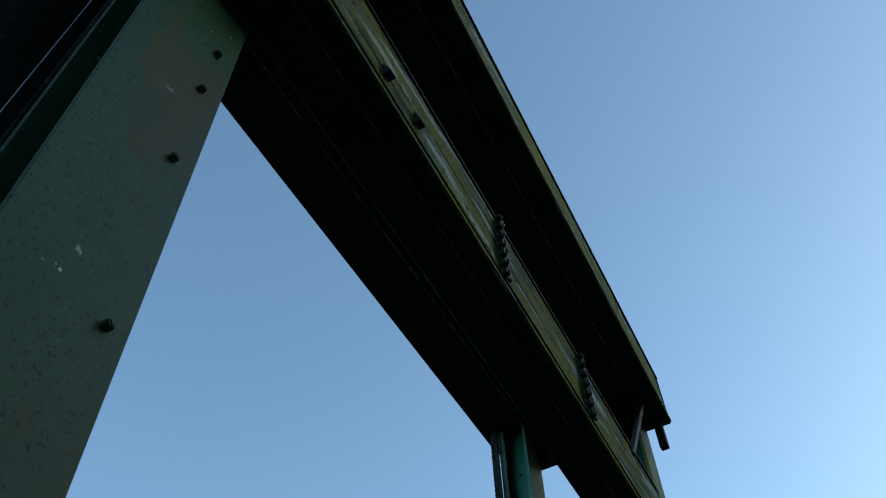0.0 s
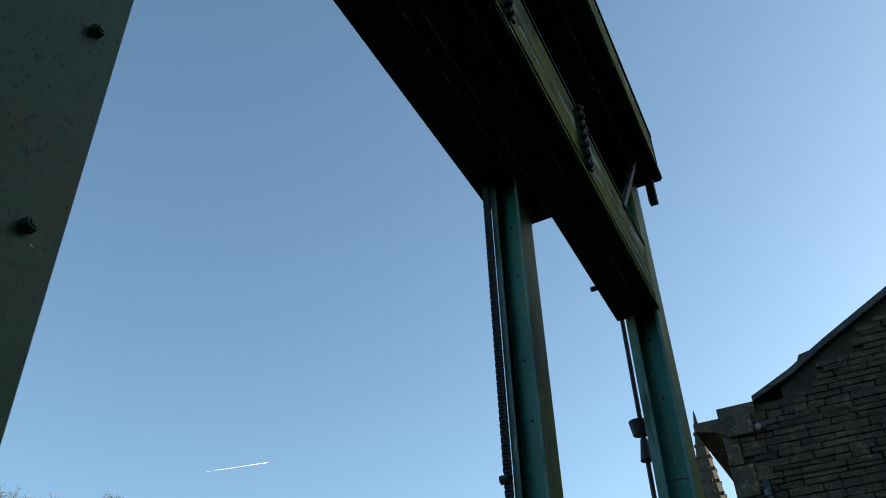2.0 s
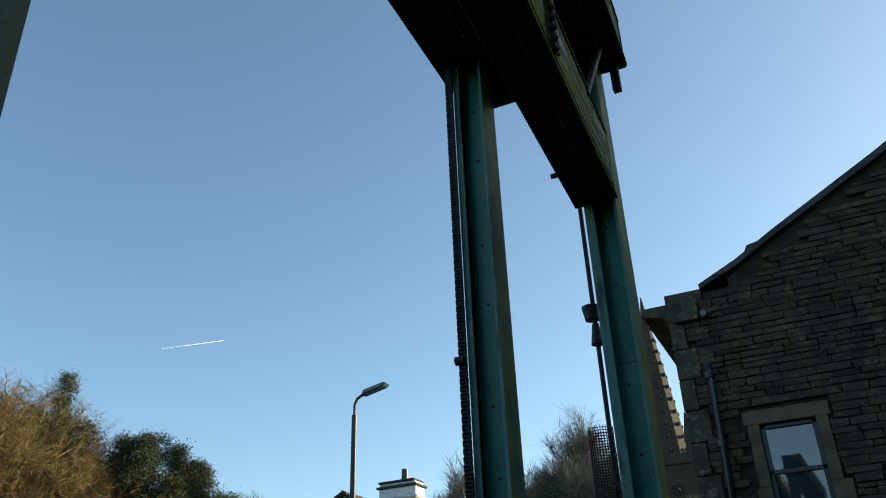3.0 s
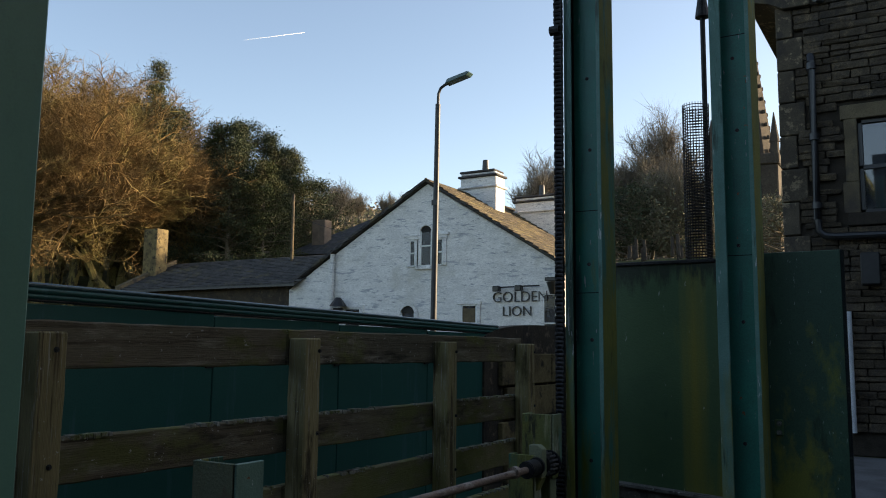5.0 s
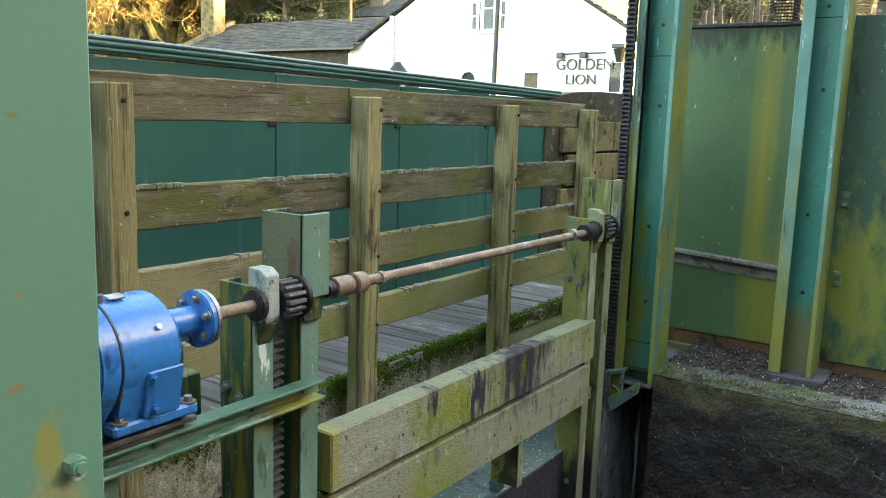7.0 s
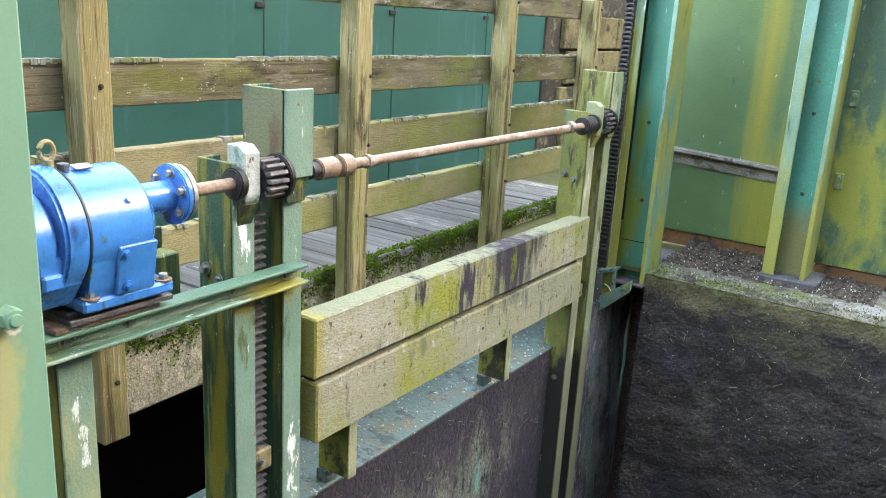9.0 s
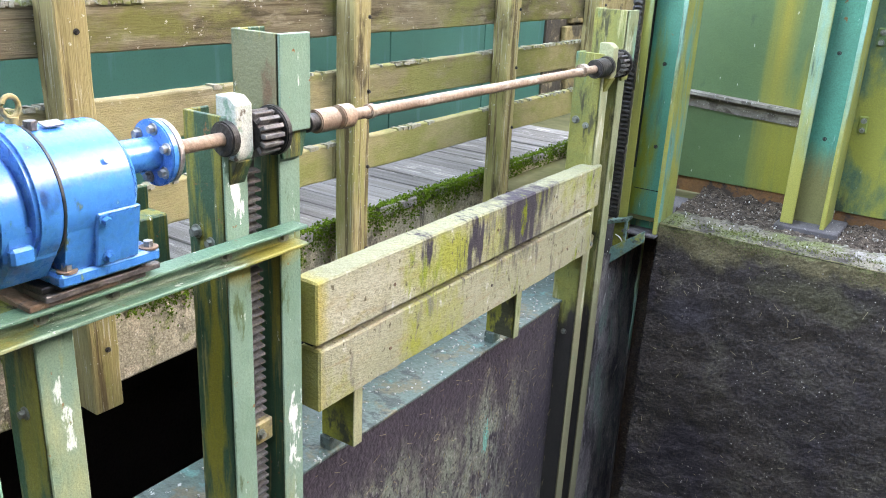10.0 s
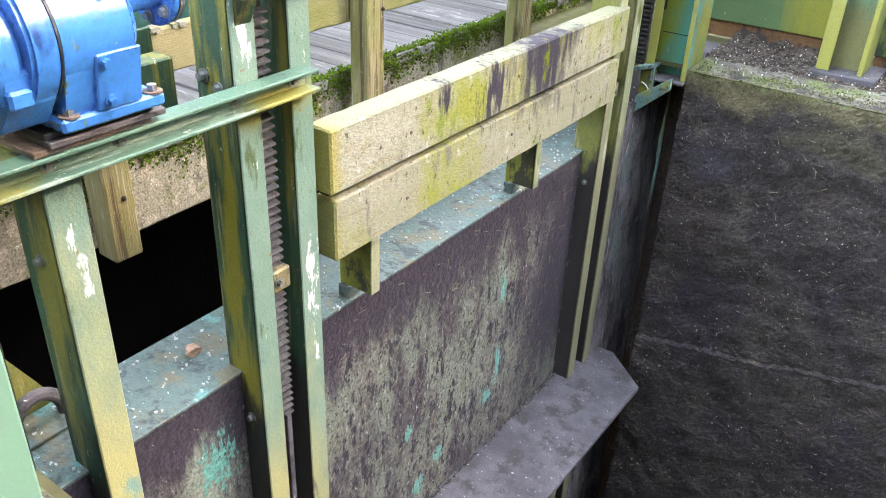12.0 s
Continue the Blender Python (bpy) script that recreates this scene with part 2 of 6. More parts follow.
# Upper part coloured dark for its shade; mint only lower down.
M["mint_flange"] = material("shaded_dark_paint_mint_below", (0.04, 0.10, 0.065), (0.03, 0.08, 0.055), 3, 0.5, 0.1, spots=[((0.24, 0.36, 0.30), (-1.7, 0.7, 0.0), (9, 9, 1.05), 0.15, 5, (1, 1, 0.5), 0.5), ((0.40, 0.40, 0.26), (-1.7, 0.93, -0.25), (9, 0.2, 0.3), 0.6, 9, (1, 1, 0.5), 0.9)], grain=120, speck=0.9)
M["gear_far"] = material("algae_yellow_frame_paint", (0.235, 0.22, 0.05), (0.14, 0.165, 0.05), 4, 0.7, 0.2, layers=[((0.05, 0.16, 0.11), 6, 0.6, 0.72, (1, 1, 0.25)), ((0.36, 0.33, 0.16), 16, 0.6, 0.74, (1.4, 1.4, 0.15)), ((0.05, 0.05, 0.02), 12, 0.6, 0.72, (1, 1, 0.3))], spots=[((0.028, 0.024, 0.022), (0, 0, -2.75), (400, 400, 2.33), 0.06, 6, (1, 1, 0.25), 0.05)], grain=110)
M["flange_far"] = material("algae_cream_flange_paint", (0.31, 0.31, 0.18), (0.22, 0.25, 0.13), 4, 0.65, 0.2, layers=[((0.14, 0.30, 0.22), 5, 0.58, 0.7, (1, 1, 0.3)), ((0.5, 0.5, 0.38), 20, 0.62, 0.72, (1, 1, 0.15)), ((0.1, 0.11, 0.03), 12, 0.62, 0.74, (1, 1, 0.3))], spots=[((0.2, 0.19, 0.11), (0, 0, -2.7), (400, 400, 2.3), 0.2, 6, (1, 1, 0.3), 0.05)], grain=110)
M["lug"] = material("teal_lug_paint_with_algae", (0.06, 0.17, 0.155), (0.10, 0.19, 0.17), 8, 0.6, 0.2, layers=[((0.20, 0.21, 0.05), 9, 0.50, 0.66, (1, 1, 1)), ((0.04, 0.05, 0.045), 22, 0.58, 0.70, (1, 1, 1))])
M["algae_iron"] = material("algae_coated_plate", (0.24, 0.23, 0.03), (0.12, 0.13, 0.025), 8, 0.8, 0.3, layers=[((0.04, 0.04, 0.02), 10, 0.5, 0.6, (1, 1, 0.5))])
M["black_iron"] = material("greasy_black_iron", (0.02, 0.02, 0.021), (0.04, 0.036, 0.035), 20, 0.5, 0.3, 0.4)
M["rack"] = material("grey_worn_rack_steel", (0.16, 0.15, 0.15), (0.09, 0.085, 0.085), 20, 0.55, 0.3, 0.4)
M["shaft"] = material("rusty_pinkish_shaft", (0.27, 0.18, 0.125), (0.19, 0.125, 0.09), 9, 0.6, 0.25, 0.1, layers=[((0.36, 0.29, 0.23), 18, 0.62, 0.74, (1, 0.4, 1)), ((0.12, 0.07, 0.05), 30, 0.64, 0.74, (1, 0.5, 1))])
M["blue"] = material("glossy_blue_enamel", (0.006, 0.195, 0.52), (0.005, 0.165, 0.45), 5, 0.28, 0.03, layers=[((0.005, 0.04, 0.14), 14, 0.62, 0.76, (1, 1, 0.5)), ((0.10, 0.12, 0.06), 20, 0.72, 0.78, (1, 1, 0.6)), ((0.55, 0.6, 0.65), 60, 0.78, 0.80, (1, 1, 1))], mottle=0.06)
M["steel"] = material("dull_steel", (0.38, 0.38, 0.37), (0.26, 0.25, 0.24), 30, 0.45, 0.2, 0.7)
M["bolt"] = material("weathered_bolt", (0.24, 0.26, 0.24), (0.13, 0.14, 0.12), 40, 0.5, 0.2, 0.5)
M["wood"] = material("weathered_fence_timber", (0.195, 0.162, 0.108), (0.135, 0.113, 0.076), 3, 0.9, 0.4, layers=[((0.085, 0.068, 0.042), 30, 0.55, 0.70, (1, 0.05, 2.2)), ((0.29, 0.255, 0.19), 12, 0.56, 0.74, (1, 0.25, 1.2)), ((0.05, 0.042, 0.028), 5, 0.60, 0.76, (1, 0.35, 1.5)), ((0.14, 0.14, 0.05), 4, 0.60, 0.74, (1, 0.4, 1)), ((0.45, 0.43, 0.38), 46, 0.73, 0.77, (1, 0.7, 1))], spots=[((0.25, 0.215, 0.115), (0, 0, 0.3), (400, 400, 0.40), 0.5, 4, (1, 0.4, 1), 0.9), ((0.19, 0.19, 0.07), (0, 4.0, 0.3), (4, 1.2, 0.6), 0.8, 5, (1, 0.5, 1), 0.9)], grain=90, stretch=(3, 0.12, 4), spec=0.12, vary=0.14)
M["post_wood"] = material("weathered_post_timber", (0.37, 0.30, 0.15), (0.28, 0.23, 0.11), 3, 0.85, 0.5, layers=[((0.26, 0.24, 0.09), 2.4, 0.6, 0.72, (1, 1, 0.3)), ((0.13, 0.095, 0.05), 16, 0.55, 0.66, (2, 2, 0.07)), ((0.07, 0.055, 0.03), 6, 0.58, 0.72, (1, 1, 0.25)), ((0.46, 0.42, 0.32), 40, 0.62, 0.74, (3, 3, 0.1)), ((0.5, 0.48, 0.4), 60, 0.75, 0.78, (1, 1, 1))], grain=90, stretch=(3, 3, 0.1), spec=0.15, vary=0.1)
M["baulk"] = material("algae_timber_baulk", (0.35, 0.335, 0.25), (0.27, 0.265, 0.175), 3, 0.85, 0.35, layers=[((0.27, 0.23, 0.15), 26, 0.56, 0.74, (1, 0.25, 1.4)), ((0.24, 0.255, 0.055), 3.0, 0.50, 0.72, (1, 0.8, 0.7)), ((0.17, 0.22, 0.03), 6, 0.6, 0.72, (1, 1, 0.35)), ((0.46, 0.45, 0.40), 30, 0.70, 0.84, (1, 0.6, 0.35)), ((0.16, 0.15, 0.12), 17, 0.60, 0.78, (1, 1.2, 0.3)), ((0.10, 0.09, 0.06), 70, 0.68, 0.74, (1, 0.6, 0.4))], spots=[((0.20, 0.205, 0.135), (-1.9, 2.9, 0.33), (400, 400, 0.012), 0.35, 24, (1, 1, 1), 1.0), ((0.045, 0.04, 0.05), (-1.87, 3.17, 0.27), (0.14, 0.2, 0.17), 0.45, 18, (1, 1.5, 0.3), 1.0), ((0.045, 0.04, 0.05), (-1.87, 2.78, 0.22), (0.1, 0.06, 0.09), 0.8, 26, (1, 1.6, 0.25), 1.0), ((0.045, 0.04, 0.05), (-1.87, 2.50, 0.285), (0.1, 0.03, 0.05), 0.6, 30, (1, 1.6, 0.3), 1.0), ((0.12, 0.14, 0.012), (-1.87, 3.15, 0.25), (0.1, 0.016, 0.05), 0.8, 40, (1, 1, 0.5), 0.9), ((0.30, 0.26, 0.08), (-1.9, 1.95, 0.1), (0.1, 0.05, 0.4), 0.3, 8, (1, 1, 1), 0.9)], grain=70, stretch=(1.5, 0.6, 1.5), spec=0.15, mottle=0.22)
M["lichen"] = material("pale_lichen_crust", (0.31, 0.30, 0.25), (0.22, 0.21, 0.16), 30, 0.95, 0.2, layers=[((0.16, 0.17, 0.07), 20, 0.52, 0.66, (1, 1, 1))], grain=120, spec=0.05)
M["deck"] = material("grey_deck_boards", (0.20, 0.19, 0.18), (0.13, 0.12, 0.11), 5, 0.85, 0.5, layers=[((0.33, 0.31, 0.28), 20, 0.64, 0.72, (0.2, 1, 1))], grain=50, stretch=(0.2, 5, 1), spec=0.2, vary=0.2)
M["moss"] = material("bright_moss", (0.085, 0.165, 0.012), (0.05, 0.095, 0.01), 15, 0.95, 0.6, grain=150, spec=0.1)
M["moss_dull"] = material("dull_olive_moss", (0.085, 0.10, 0.03), (0.05, 0.06, 0.02), 12, 0.95, 0.5, grain=120, spec=0.1)
M["concrete"] = material("stained_concrete_beam", (0.30, 0.27, 0.20), (0.21, 0.19, 0.14), 4, 0.9, 0.5, layers=[((0.13, 0.15, 0.04), 5, 0.58, 0.72, (1, 1, 1)), ((0.36, 0.31, 0.23), 16, 0.58, 0.64, (1, 1, 1)), ((0.10, 0.09, 0.07), 12, 0.6, 0.72, (1, 1, 0.5)), ((0.42, 0.39, 0.33), 40, 0.68, 0.74, (1, 1, 1))], grain=60, spec=0.2, mottle=0.5)
M["lock_wall"] = material("black_slimed_lock_wall", (0.046, 0.035, 0.030), (0.030, 0.023, 0.022), 2.5, 0.8, 0.8, layers=[((0.060, 0.050, 0.040), 5, 0.54, 0.74, (1, 1, 0.6)), ((0.020, 0.017, 0.019), 40, 0.55, 0.70, (1, 1, 1)), ((0.066, 0.057, 0.050), 70, 0.60, 0.72, (1, 1, 1)), ((0.028, 0.022, 0.027), 2.2, 0.52, 0.70, (1, 1, 0.8)), ((0.22, 0.19, 0.16), 75, 0.73, 0.79, (1, 1, 0.7))], spots=[((0.10, 0.083, 0.045), (-1.0, 4.2, -0.03), (400, 400, 0.08), 0.5, 6, (1, 1, 1), 0.9), ((0.05, 0.043, 0.05), (-1.5, 4.2, -0.45), (0.14, 1, 0.1), 0.5, 4, (1, 1, 1), 0.9), ((0.062, 0.056, 0.036), (-0.95, 4.2, -0.2), (0.2, 1, 0.08), 0.5, 7, (1, 1, 1), 0.9), ((0.14, 0.155, 0.07), (-1.3, 4.2, 0.0), (0.6, 1, 0.03), 0.5, 9, (1, 1, 1), 0.9)], grain=48, spec=0.3, mottle=0.45)
# Masonry coloured almost black: the darkness of the void is painted in.
M["void_wall"] = material("void_black_masonry", (0.005, 0.005, 0.005), (0.008, 0.007, 0.007), 3, 0.8, 0.3, spec=0.1, mottle=0.06)
M["coping"] = material("mossy_concrete_coping", (0.15, 0.135, 0.11), (0.10, 0.09, 0.072), 5, 0.9, 0.7, layers=[((0.09, 0.11, 0.045), 4, 0.48, 0.66, (1, 1, 1)), ((0.05, 0.045, 0.04), 9, 0.5, 0.64, (1, 1, 1)), ((0.34, 0.33, 0.30), 26, 0.74, 0.80, (1, 1, 1)), ((0.05, 0.04, 0.035), 50, 0.6, 0.7, (1, 1, 1))], spots=[((0.21, 0.205, 0.195), (-0.6, 4.43, 0.0), (0.2, 0.09, 0.1), 0.8, 14, (1, 1.5, 1), 0.9)], grain=50, spec=0.25, mottle=0.5)
M["debris"] = material("brown_leaf_litter", (0.11, 0.085, 0.07), (0.05, 0.04, 0.034), 30, 0.95, 0.9, layers=[((0.03, 0.024, 0.02), 40, 0.54, 0.64, (1, 1, 1)), ((0.40, 0.37, 0.33), 70, 0.67, 0.73, (1, 1, 1))], grain=60, spec=0.1, mottle=0.5)
M["gate"] = material("slimed_gate_plate", (0.135, 0.13, 0.112), (0.16, 0.165, 0.13), 2.4, 0.6, 0.45, layers=[((0.058, 0.048, 0.055), 2.4, 0.47, 0.68, (1, 1, 0.6)), ((0.040, 0.032, 0.039), 11, 0.48, 0.76, (1, 1, 0.5)), ((0.15, 0.17, 0.135), 3.2, 0.53, 0.64, (1, 1.3, 0.5)), ((0.032, 0.026, 0.036), 26, 0.55, 0.66, (1, 1, 0.4)), ((0.028, 0.023, 0.027), 60, 0.58, 0.70, (1, 1, 0.7)), ((0.30, 0.28, 0.27), 70, 0.68, 0.74, (1, 1, 0.35))], spots=[((0.045, 0.036, 0.046), (-1.985, 2.6, -0.42), (9, 9, 0.2), 0.5, 9, (1, 1, 0.22), 0.9), ((0.042, 0.036, 0.045), (-1.985, 3.7, -1.0), (1, 0.3, 0.6), 0.4, 7, (1, 1, 0.25), 0.9), ((0.2, 0.22, 0.17), (-1.985, 1.5, -0.72), (1, 0.06, 0.16), 0.6, 14, (1, 1, 0.3), 0.9), ((0.07, 0.30, 0.25), (-1.985, 3.175, -0.82), (1, 0.016, 0.06), 0.9, 46, (1, 1.6, 0.5), 0.35), ((0.07, 0.30, 0.25), (-1.985, 3.18, -1.24), (1, 0.02, 0.09), 0.9, 46, (1, 1.6, 0.5), 0.35), ((0.07, 0.30, 0.25), (-1.985, 3.1, -1.4), (1, 0.03, 0.04), 0.9, 46, (1, 1.6, 0.5), 0.35), ((0.07, 0.30, 0.25), (-1.985, 2.49, -1.2), (1, 0.02, 0.03), 0.9, 46, (1, 1.6, 0.5), 0.35), ((0.07, 0.30, 0.25), (-1.985, 2.72, -1.47), (1, 0.025, 0.03), 0.9, 46, (1, 1.6, 0.5), 0.35), ((0.07, 0.30, 0.25), (-1.985, 2.58, -1.56), (1, 0.03, 0.04), 0.9, 46, (1, 1.6, 0.5), 0.35), ((0.07, 0.30, 0.25), (-1.985, 1.56, -0.65), (1, 0.05, 0.08), 0.9, 46, (1, 1.6, 0.5), 0.35)], grain=45, spec=0.35, mottle=0.5)
# Mottled slime in a paler mix than the gate's, lightened against the shade there.
M["lightened_end_slime"] = material("lightened_purple_grey_slime", (0.13, 0.115, 0.125), (0.20, 0.185, 0.185), 9, 0.5, 0.8, layers=[((0.045, 0.038, 0.045), 12, 0.48, 0.62, (1, 1, 0.3)), ((0.40, 0.39, 0.38), 30, 0.66, 0.76, (1, 1, 0.25)), ((0.10, 0.15, 0.13), 5, 0.62, 0.72, (1, 1, 0.3))], grain=60, stretch=(1, 1, 0.5), spec=0.4, mottle=0.5)
M["gate_top"] = material("teal_gate_top_with_droppings", (0.06, 0.112, 0.10), (0.085, 0.125, 0.115), 5, 0.6, 0.3, layers=[((0.03, 0.05, 0.045), 10, 0.54, 0.64, (1, 1, 1)), ((0.06, 0.22, 0.20), 7, 0.64, 0.74, (1, 1, 1)), ((0.12, 0.11, 0.07), 9, 0.55, 0.68, (1, 1, 1)), ((0.45, 0.46, 0.44), 34, 0.73, 0.76, (1, 1, 1))], grain=60)
M["panel"] = material("green_guard_panel", (0.068, 0.138, 0.055), (0.055, 0.12, 0.05), 2.0, 0.5, 0.1, layers=[((0.14, 0.17, 0.04), 2.4, 0.58, 0.8, (1.6, 1.6, 0.3)), ((0.03, 0.075, 0.04), 8, 0.72, 0.9, (1, 1, 0.4)), ((0.5, 0.5, 0.45), 34, 0.78, 0.80, (1, 1, 0.3))], spots=[((0.22, 0.20, 0.03), (-1.415, 4.92, 1.0), (0.05, 1, 0.9), 0.25, 8, (2, 1, 0.08), 1.5), ((0.2, 0.2, 0.03), (-1.30, 4.92, 0.25), (0.14, 1, 0.35), 0.4, 5, (2, 1, 0.2), 0.9), ((0.15, 0.19, 0.04), (-0.87, 4.8, 0.45), (0.14, 1, 0.4), 0.5, 7, (1, 1, 0.5), 0.9), ((0.02, 0.035, 0.015), (-1.5, 4.92, 1.83), (9, 1, 0.1), 0.6, 9, (2, 1, 0.4), 0.9)], grain=90, speck=0.9)
M["dark_panel"] = material("dark_green_guard_panel", (0.04, 0.105, 0.06), (0.03, 0.085, 0.05), 2.0, 0.5, 0.1, layers=[((0.15, 0.18, 0.03), 4, 0.6, 0.76, (1, 1, 0.5)), ((0.015, 0.035, 0.02), 8, 0.62, 0.76, (1, 1, 0.25)), ((0.2, 0.3, 0.25), 60, 0.74, 0.78, (1, 1, 0.3))], spots=[((0.19, 0.2, 0.035), (-0.87, 4.8, 0.45), (0.14, 1, 0.35), 0.6, 9, (1, 1, 0.5), 0.9)], grain=90)
M["hoarding"] = material("dark_teal_parapet_paint", (0.008, 0.092, 0.074), (0.011, 0.107, 0.086), 1.5, 0.5, 0.05, layers=[((0.03, 0.12, 0.12), 8, 0.64, 0.75, (1, 1, 0.1))], grain=120, speck=0.9, mottle=0.06)
M["cap"] = material("pale_parapet_cap", (0.07, 0.13, 0.13), (0.05, 0.10, 0.10), 6, 0.22, 0.1, mottle=0.06)
M["stone"] = material("brown_gritstone", (0.085, 0.065, 0.043), (0.056, 0.043, 0.031), 3, 0.9, 0.8, layers=[((0.04, 0.035, 0.03), 1.6, 0.54, 0.76, (1, 1, 0.6)), ((0.12, 0.09, 0.057), 5, 0.58, 0.72, (1, 1, 1)), ((0.05, 0.042, 0.036), 22, 0.6, 0.72, (1, 1, 1))], grain=24, spec=0.2, vary=0.2, mottle=0.5)
M["stone_rest"] = material("brown_gritstone_courses", (0.085, 0.065, 0.043), (0.056, 0.043, 0.031), 3, 0.9, 0.8, layers=[((0.04, 0.035, 0.03), 1.6, 0.54, 0.76, (1, 1, 0.6)), ((0.12, 0.09, 0.057), 5, 0.58, 0.72, (1, 1, 1)), ((0.05, 0.042, 0.036), 22, 0.6, 0.72, (1, 1, 1))], grain=24, spec=0.2, vary=0.2, islands=True, mottle=0.5)
M["mortar"] = material("dark_mortar", (0.05, 0.041, 0.032), (0.036, 0.03, 0.024), 6, 0.95, 0.5, grain=40, spec=0.1)
M["quoin"] = material("dark_quoin_stone", (0.095, 0.076, 0.053), (0.066, 0.053, 0.039), 3, 0.9, 0.4, layers=[((0.05, 0.043, 0.036), 3, 0.54, 0.7, (1, 1, 0.6)), ((0.22, 0.17, 0.11), 8, 0.6, 0.72, (1, 1, 1))], grain=40, spec=0.2, vary=0.15)
M["dressed"] = material("dressed_sandstone", (0.155, 0.12, 0.072), (0.105, 0.082, 0.052), 3, 0.85, 0.3, layers=[((0.06, 0.05, 0.042), 2.4, 0.53, 0.72, (1, 1, 0.6))], grain=40, spec=0.2)
M["frame_black"] = material("black_window_frame", (0.012, 0.012, 0.013), (0.02, 0.02, 0.02), 10, 0.35, 0.03, mottle=0.06)
M["white_wall"] = material("whitewashed_rubble", (0.75, 0.73, 0.70), (0.65, 0.635, 0.61), 1.2, 0.85, 0.8, layers=[((0.40, 0.41, 0.43), 1.6, 0.62, 0.70, (1, 1, 5)), ((0.30, 0.30, 0.30), 3.2, 0.70, 0.75, (1, 1, 5)), ((0.55, 0.53, 0.48), 0.5, 0.6, 0.8, (1, 1, 1))], grain=6, stretch=(1, 1, 3), spec=0.2)
M["slate"] = material("grey_stone_slates", (0.085, 0.082, 0.08), (0.05, 0.049, 0.049), 2, 0.8, 0.5, layers=[((0.11, 0.095, 0.06), 1.2, 0.58, 0.75, (1, 1, 1)), ((0.025, 0.025, 0.025), 6, 0.58, 0.66, (0.3, 3, 3))], grain=9, spec=0.2, vary=0.2, islands=True)
M["mossy_slate"] = material("mossy_brown_roof_slates", (0.082, 0.064, 0.04), (0.05, 0.04, 0.028), 1.5, 0.85, 0.6, layers=[((0.10, 0.08, 0.038), 0.9, 0.5, 0.7, (1, 1, 1))], grain=7, spec=0.2, vary=0.35, islands=True)
M["white_paint"] = material("white_window_paint", (0.75, 0.75, 0.73), (0.66, 0.66, 0.64), 6, 0.5, 0.05, mottle=0.06)
M["letter"] = material("black_letters", (0.015, 0.015, 0.017), (0.02, 0.02, 0.02), 6, 0.4, 0.0, mottle=0.06)
M["lamp_post"] = material("dark_galvanised_post", (0.03, 0.03, 0.031), (0.045, 0.045, 0.045), 6, 0.5, 0.05, 0.3, mottle=0.06)
M["bark"] = material("brown_twig_bark", (0.18, 0.115, 0.05), (0.125, 0.083, 0.04), 0.5, 0.9, 0.2, layers=[((0.17, 0.14, 0.055), 0.3, 0.5, 0.7, (1, 1, 1))], grain=8, spec=0.1)
M["limb"] = material("olive_limb_bark", (0.22, 0.18, 0.07), (0.12, 0.10, 0.045), 1.5, 0.9, 0.3, layers=[((0.05, 0.045, 0.03), 3, 0.55, 0.65, (1, 1, 0.3))], grain=8, spec=0.1)
M["grey_bark"] = material("grey_brown_twig_bark", (0.20, 0.17, 0.13), (0.14, 0.12, 0.095), 0.5, 0.9, 0.2, grain=8, spec=0.1)
M["conifer"] = material("dark_conifer_needles", (0.034, 0.048, 0.027), (0.05, 0.06, 0.032), 0.6, 0.8, 0.0, layers=[((0.08, 0.07, 0.035), 0.5, 0.58, 0.75, (1, 1, 1))], grain=5, spec=0.15)
M["ivy"] = material("olive_evergreen_leaves", (0.04, 0.055, 0.018), (0.07, 0.07, 0.026), 0.6, 0.7, 0.0, layers=[((0.11, 0.09, 0.05), 0.7, 0.58, 0.72, (1, 1, 1))], grain=5, spec=0.2)
# Foliage greyed and lightened: the haze of distance is in its colour.
M["hazed_leaf"] = material("hazed_grey_green_foliage", (0.12, 0.12, 0.075), (0.16, 0.15, 0.10), 0.6, 0.8, 0.0, grain=5, spec=0.1)
M["stack"] = material("mossy_buff_stone", (0.23, 0.175, 0.085), (0.13, 0.10, 0.055), 2.5, 0.9, 0.5, layers=[((0.06, 0.05, 0.035), 4, 0.56, 0.68, (1, 1, 1))], grain=20, spec=0.1)
M["ground"] = material("rough_grass_and_litter", (0.07, 0.075, 0.03), (0.11, 0.09, 0.05), 0.3, 0.95, 0.5, layers=[((0.05, 0.06, 0.02), 0.15, 0.45, 0.7, (1, 1, 1))], grain=3, spec=0.1)
M["silt"] = material("grey_silted_steel", (0.118, 0.112, 0.118), (0.075, 0.07, 0.076), 5, 0.85, 0.3, layers=[((0.06, 0.055, 0.055), 7, 0.52, 0.68, (1, 1, 1)), (BIRD, 60, 0.735, 0.77, (1, 1, 1))], grain=90, spec=0.2)
M["ledge"] = material("grey_ledge_with_droppings", (0.24, 0.22, 0.19), (0.17, 0.155, 0.135), 6, 0.85, 0.3, layers=[((0.10, 0.09, 0.075), 14, 0.55, 0.68, (1, 1, 1)), (BIRD, 60, 0.68, 0.74, (1, 1, 1))])
M["straw"] = material("pale_straw", (0.34, 0.29, 0.18), (0.24, 0.2, 0.12), 20, 0.9, 0.0, spec=0.1)
M["paving"] = material("grey_lockside_paving", (0.16, 0.155, 0.15), (0.11, 0.105, 0.10), 2, 0.9, 0.5, grain=30, spec=0.2)
M["water"] = material("black_canal_water", (0.004, 0.005, 0.005), (0.006, 0.007, 0.006), 2, 0.12, 0.02, grain=3, mottle=0.06)
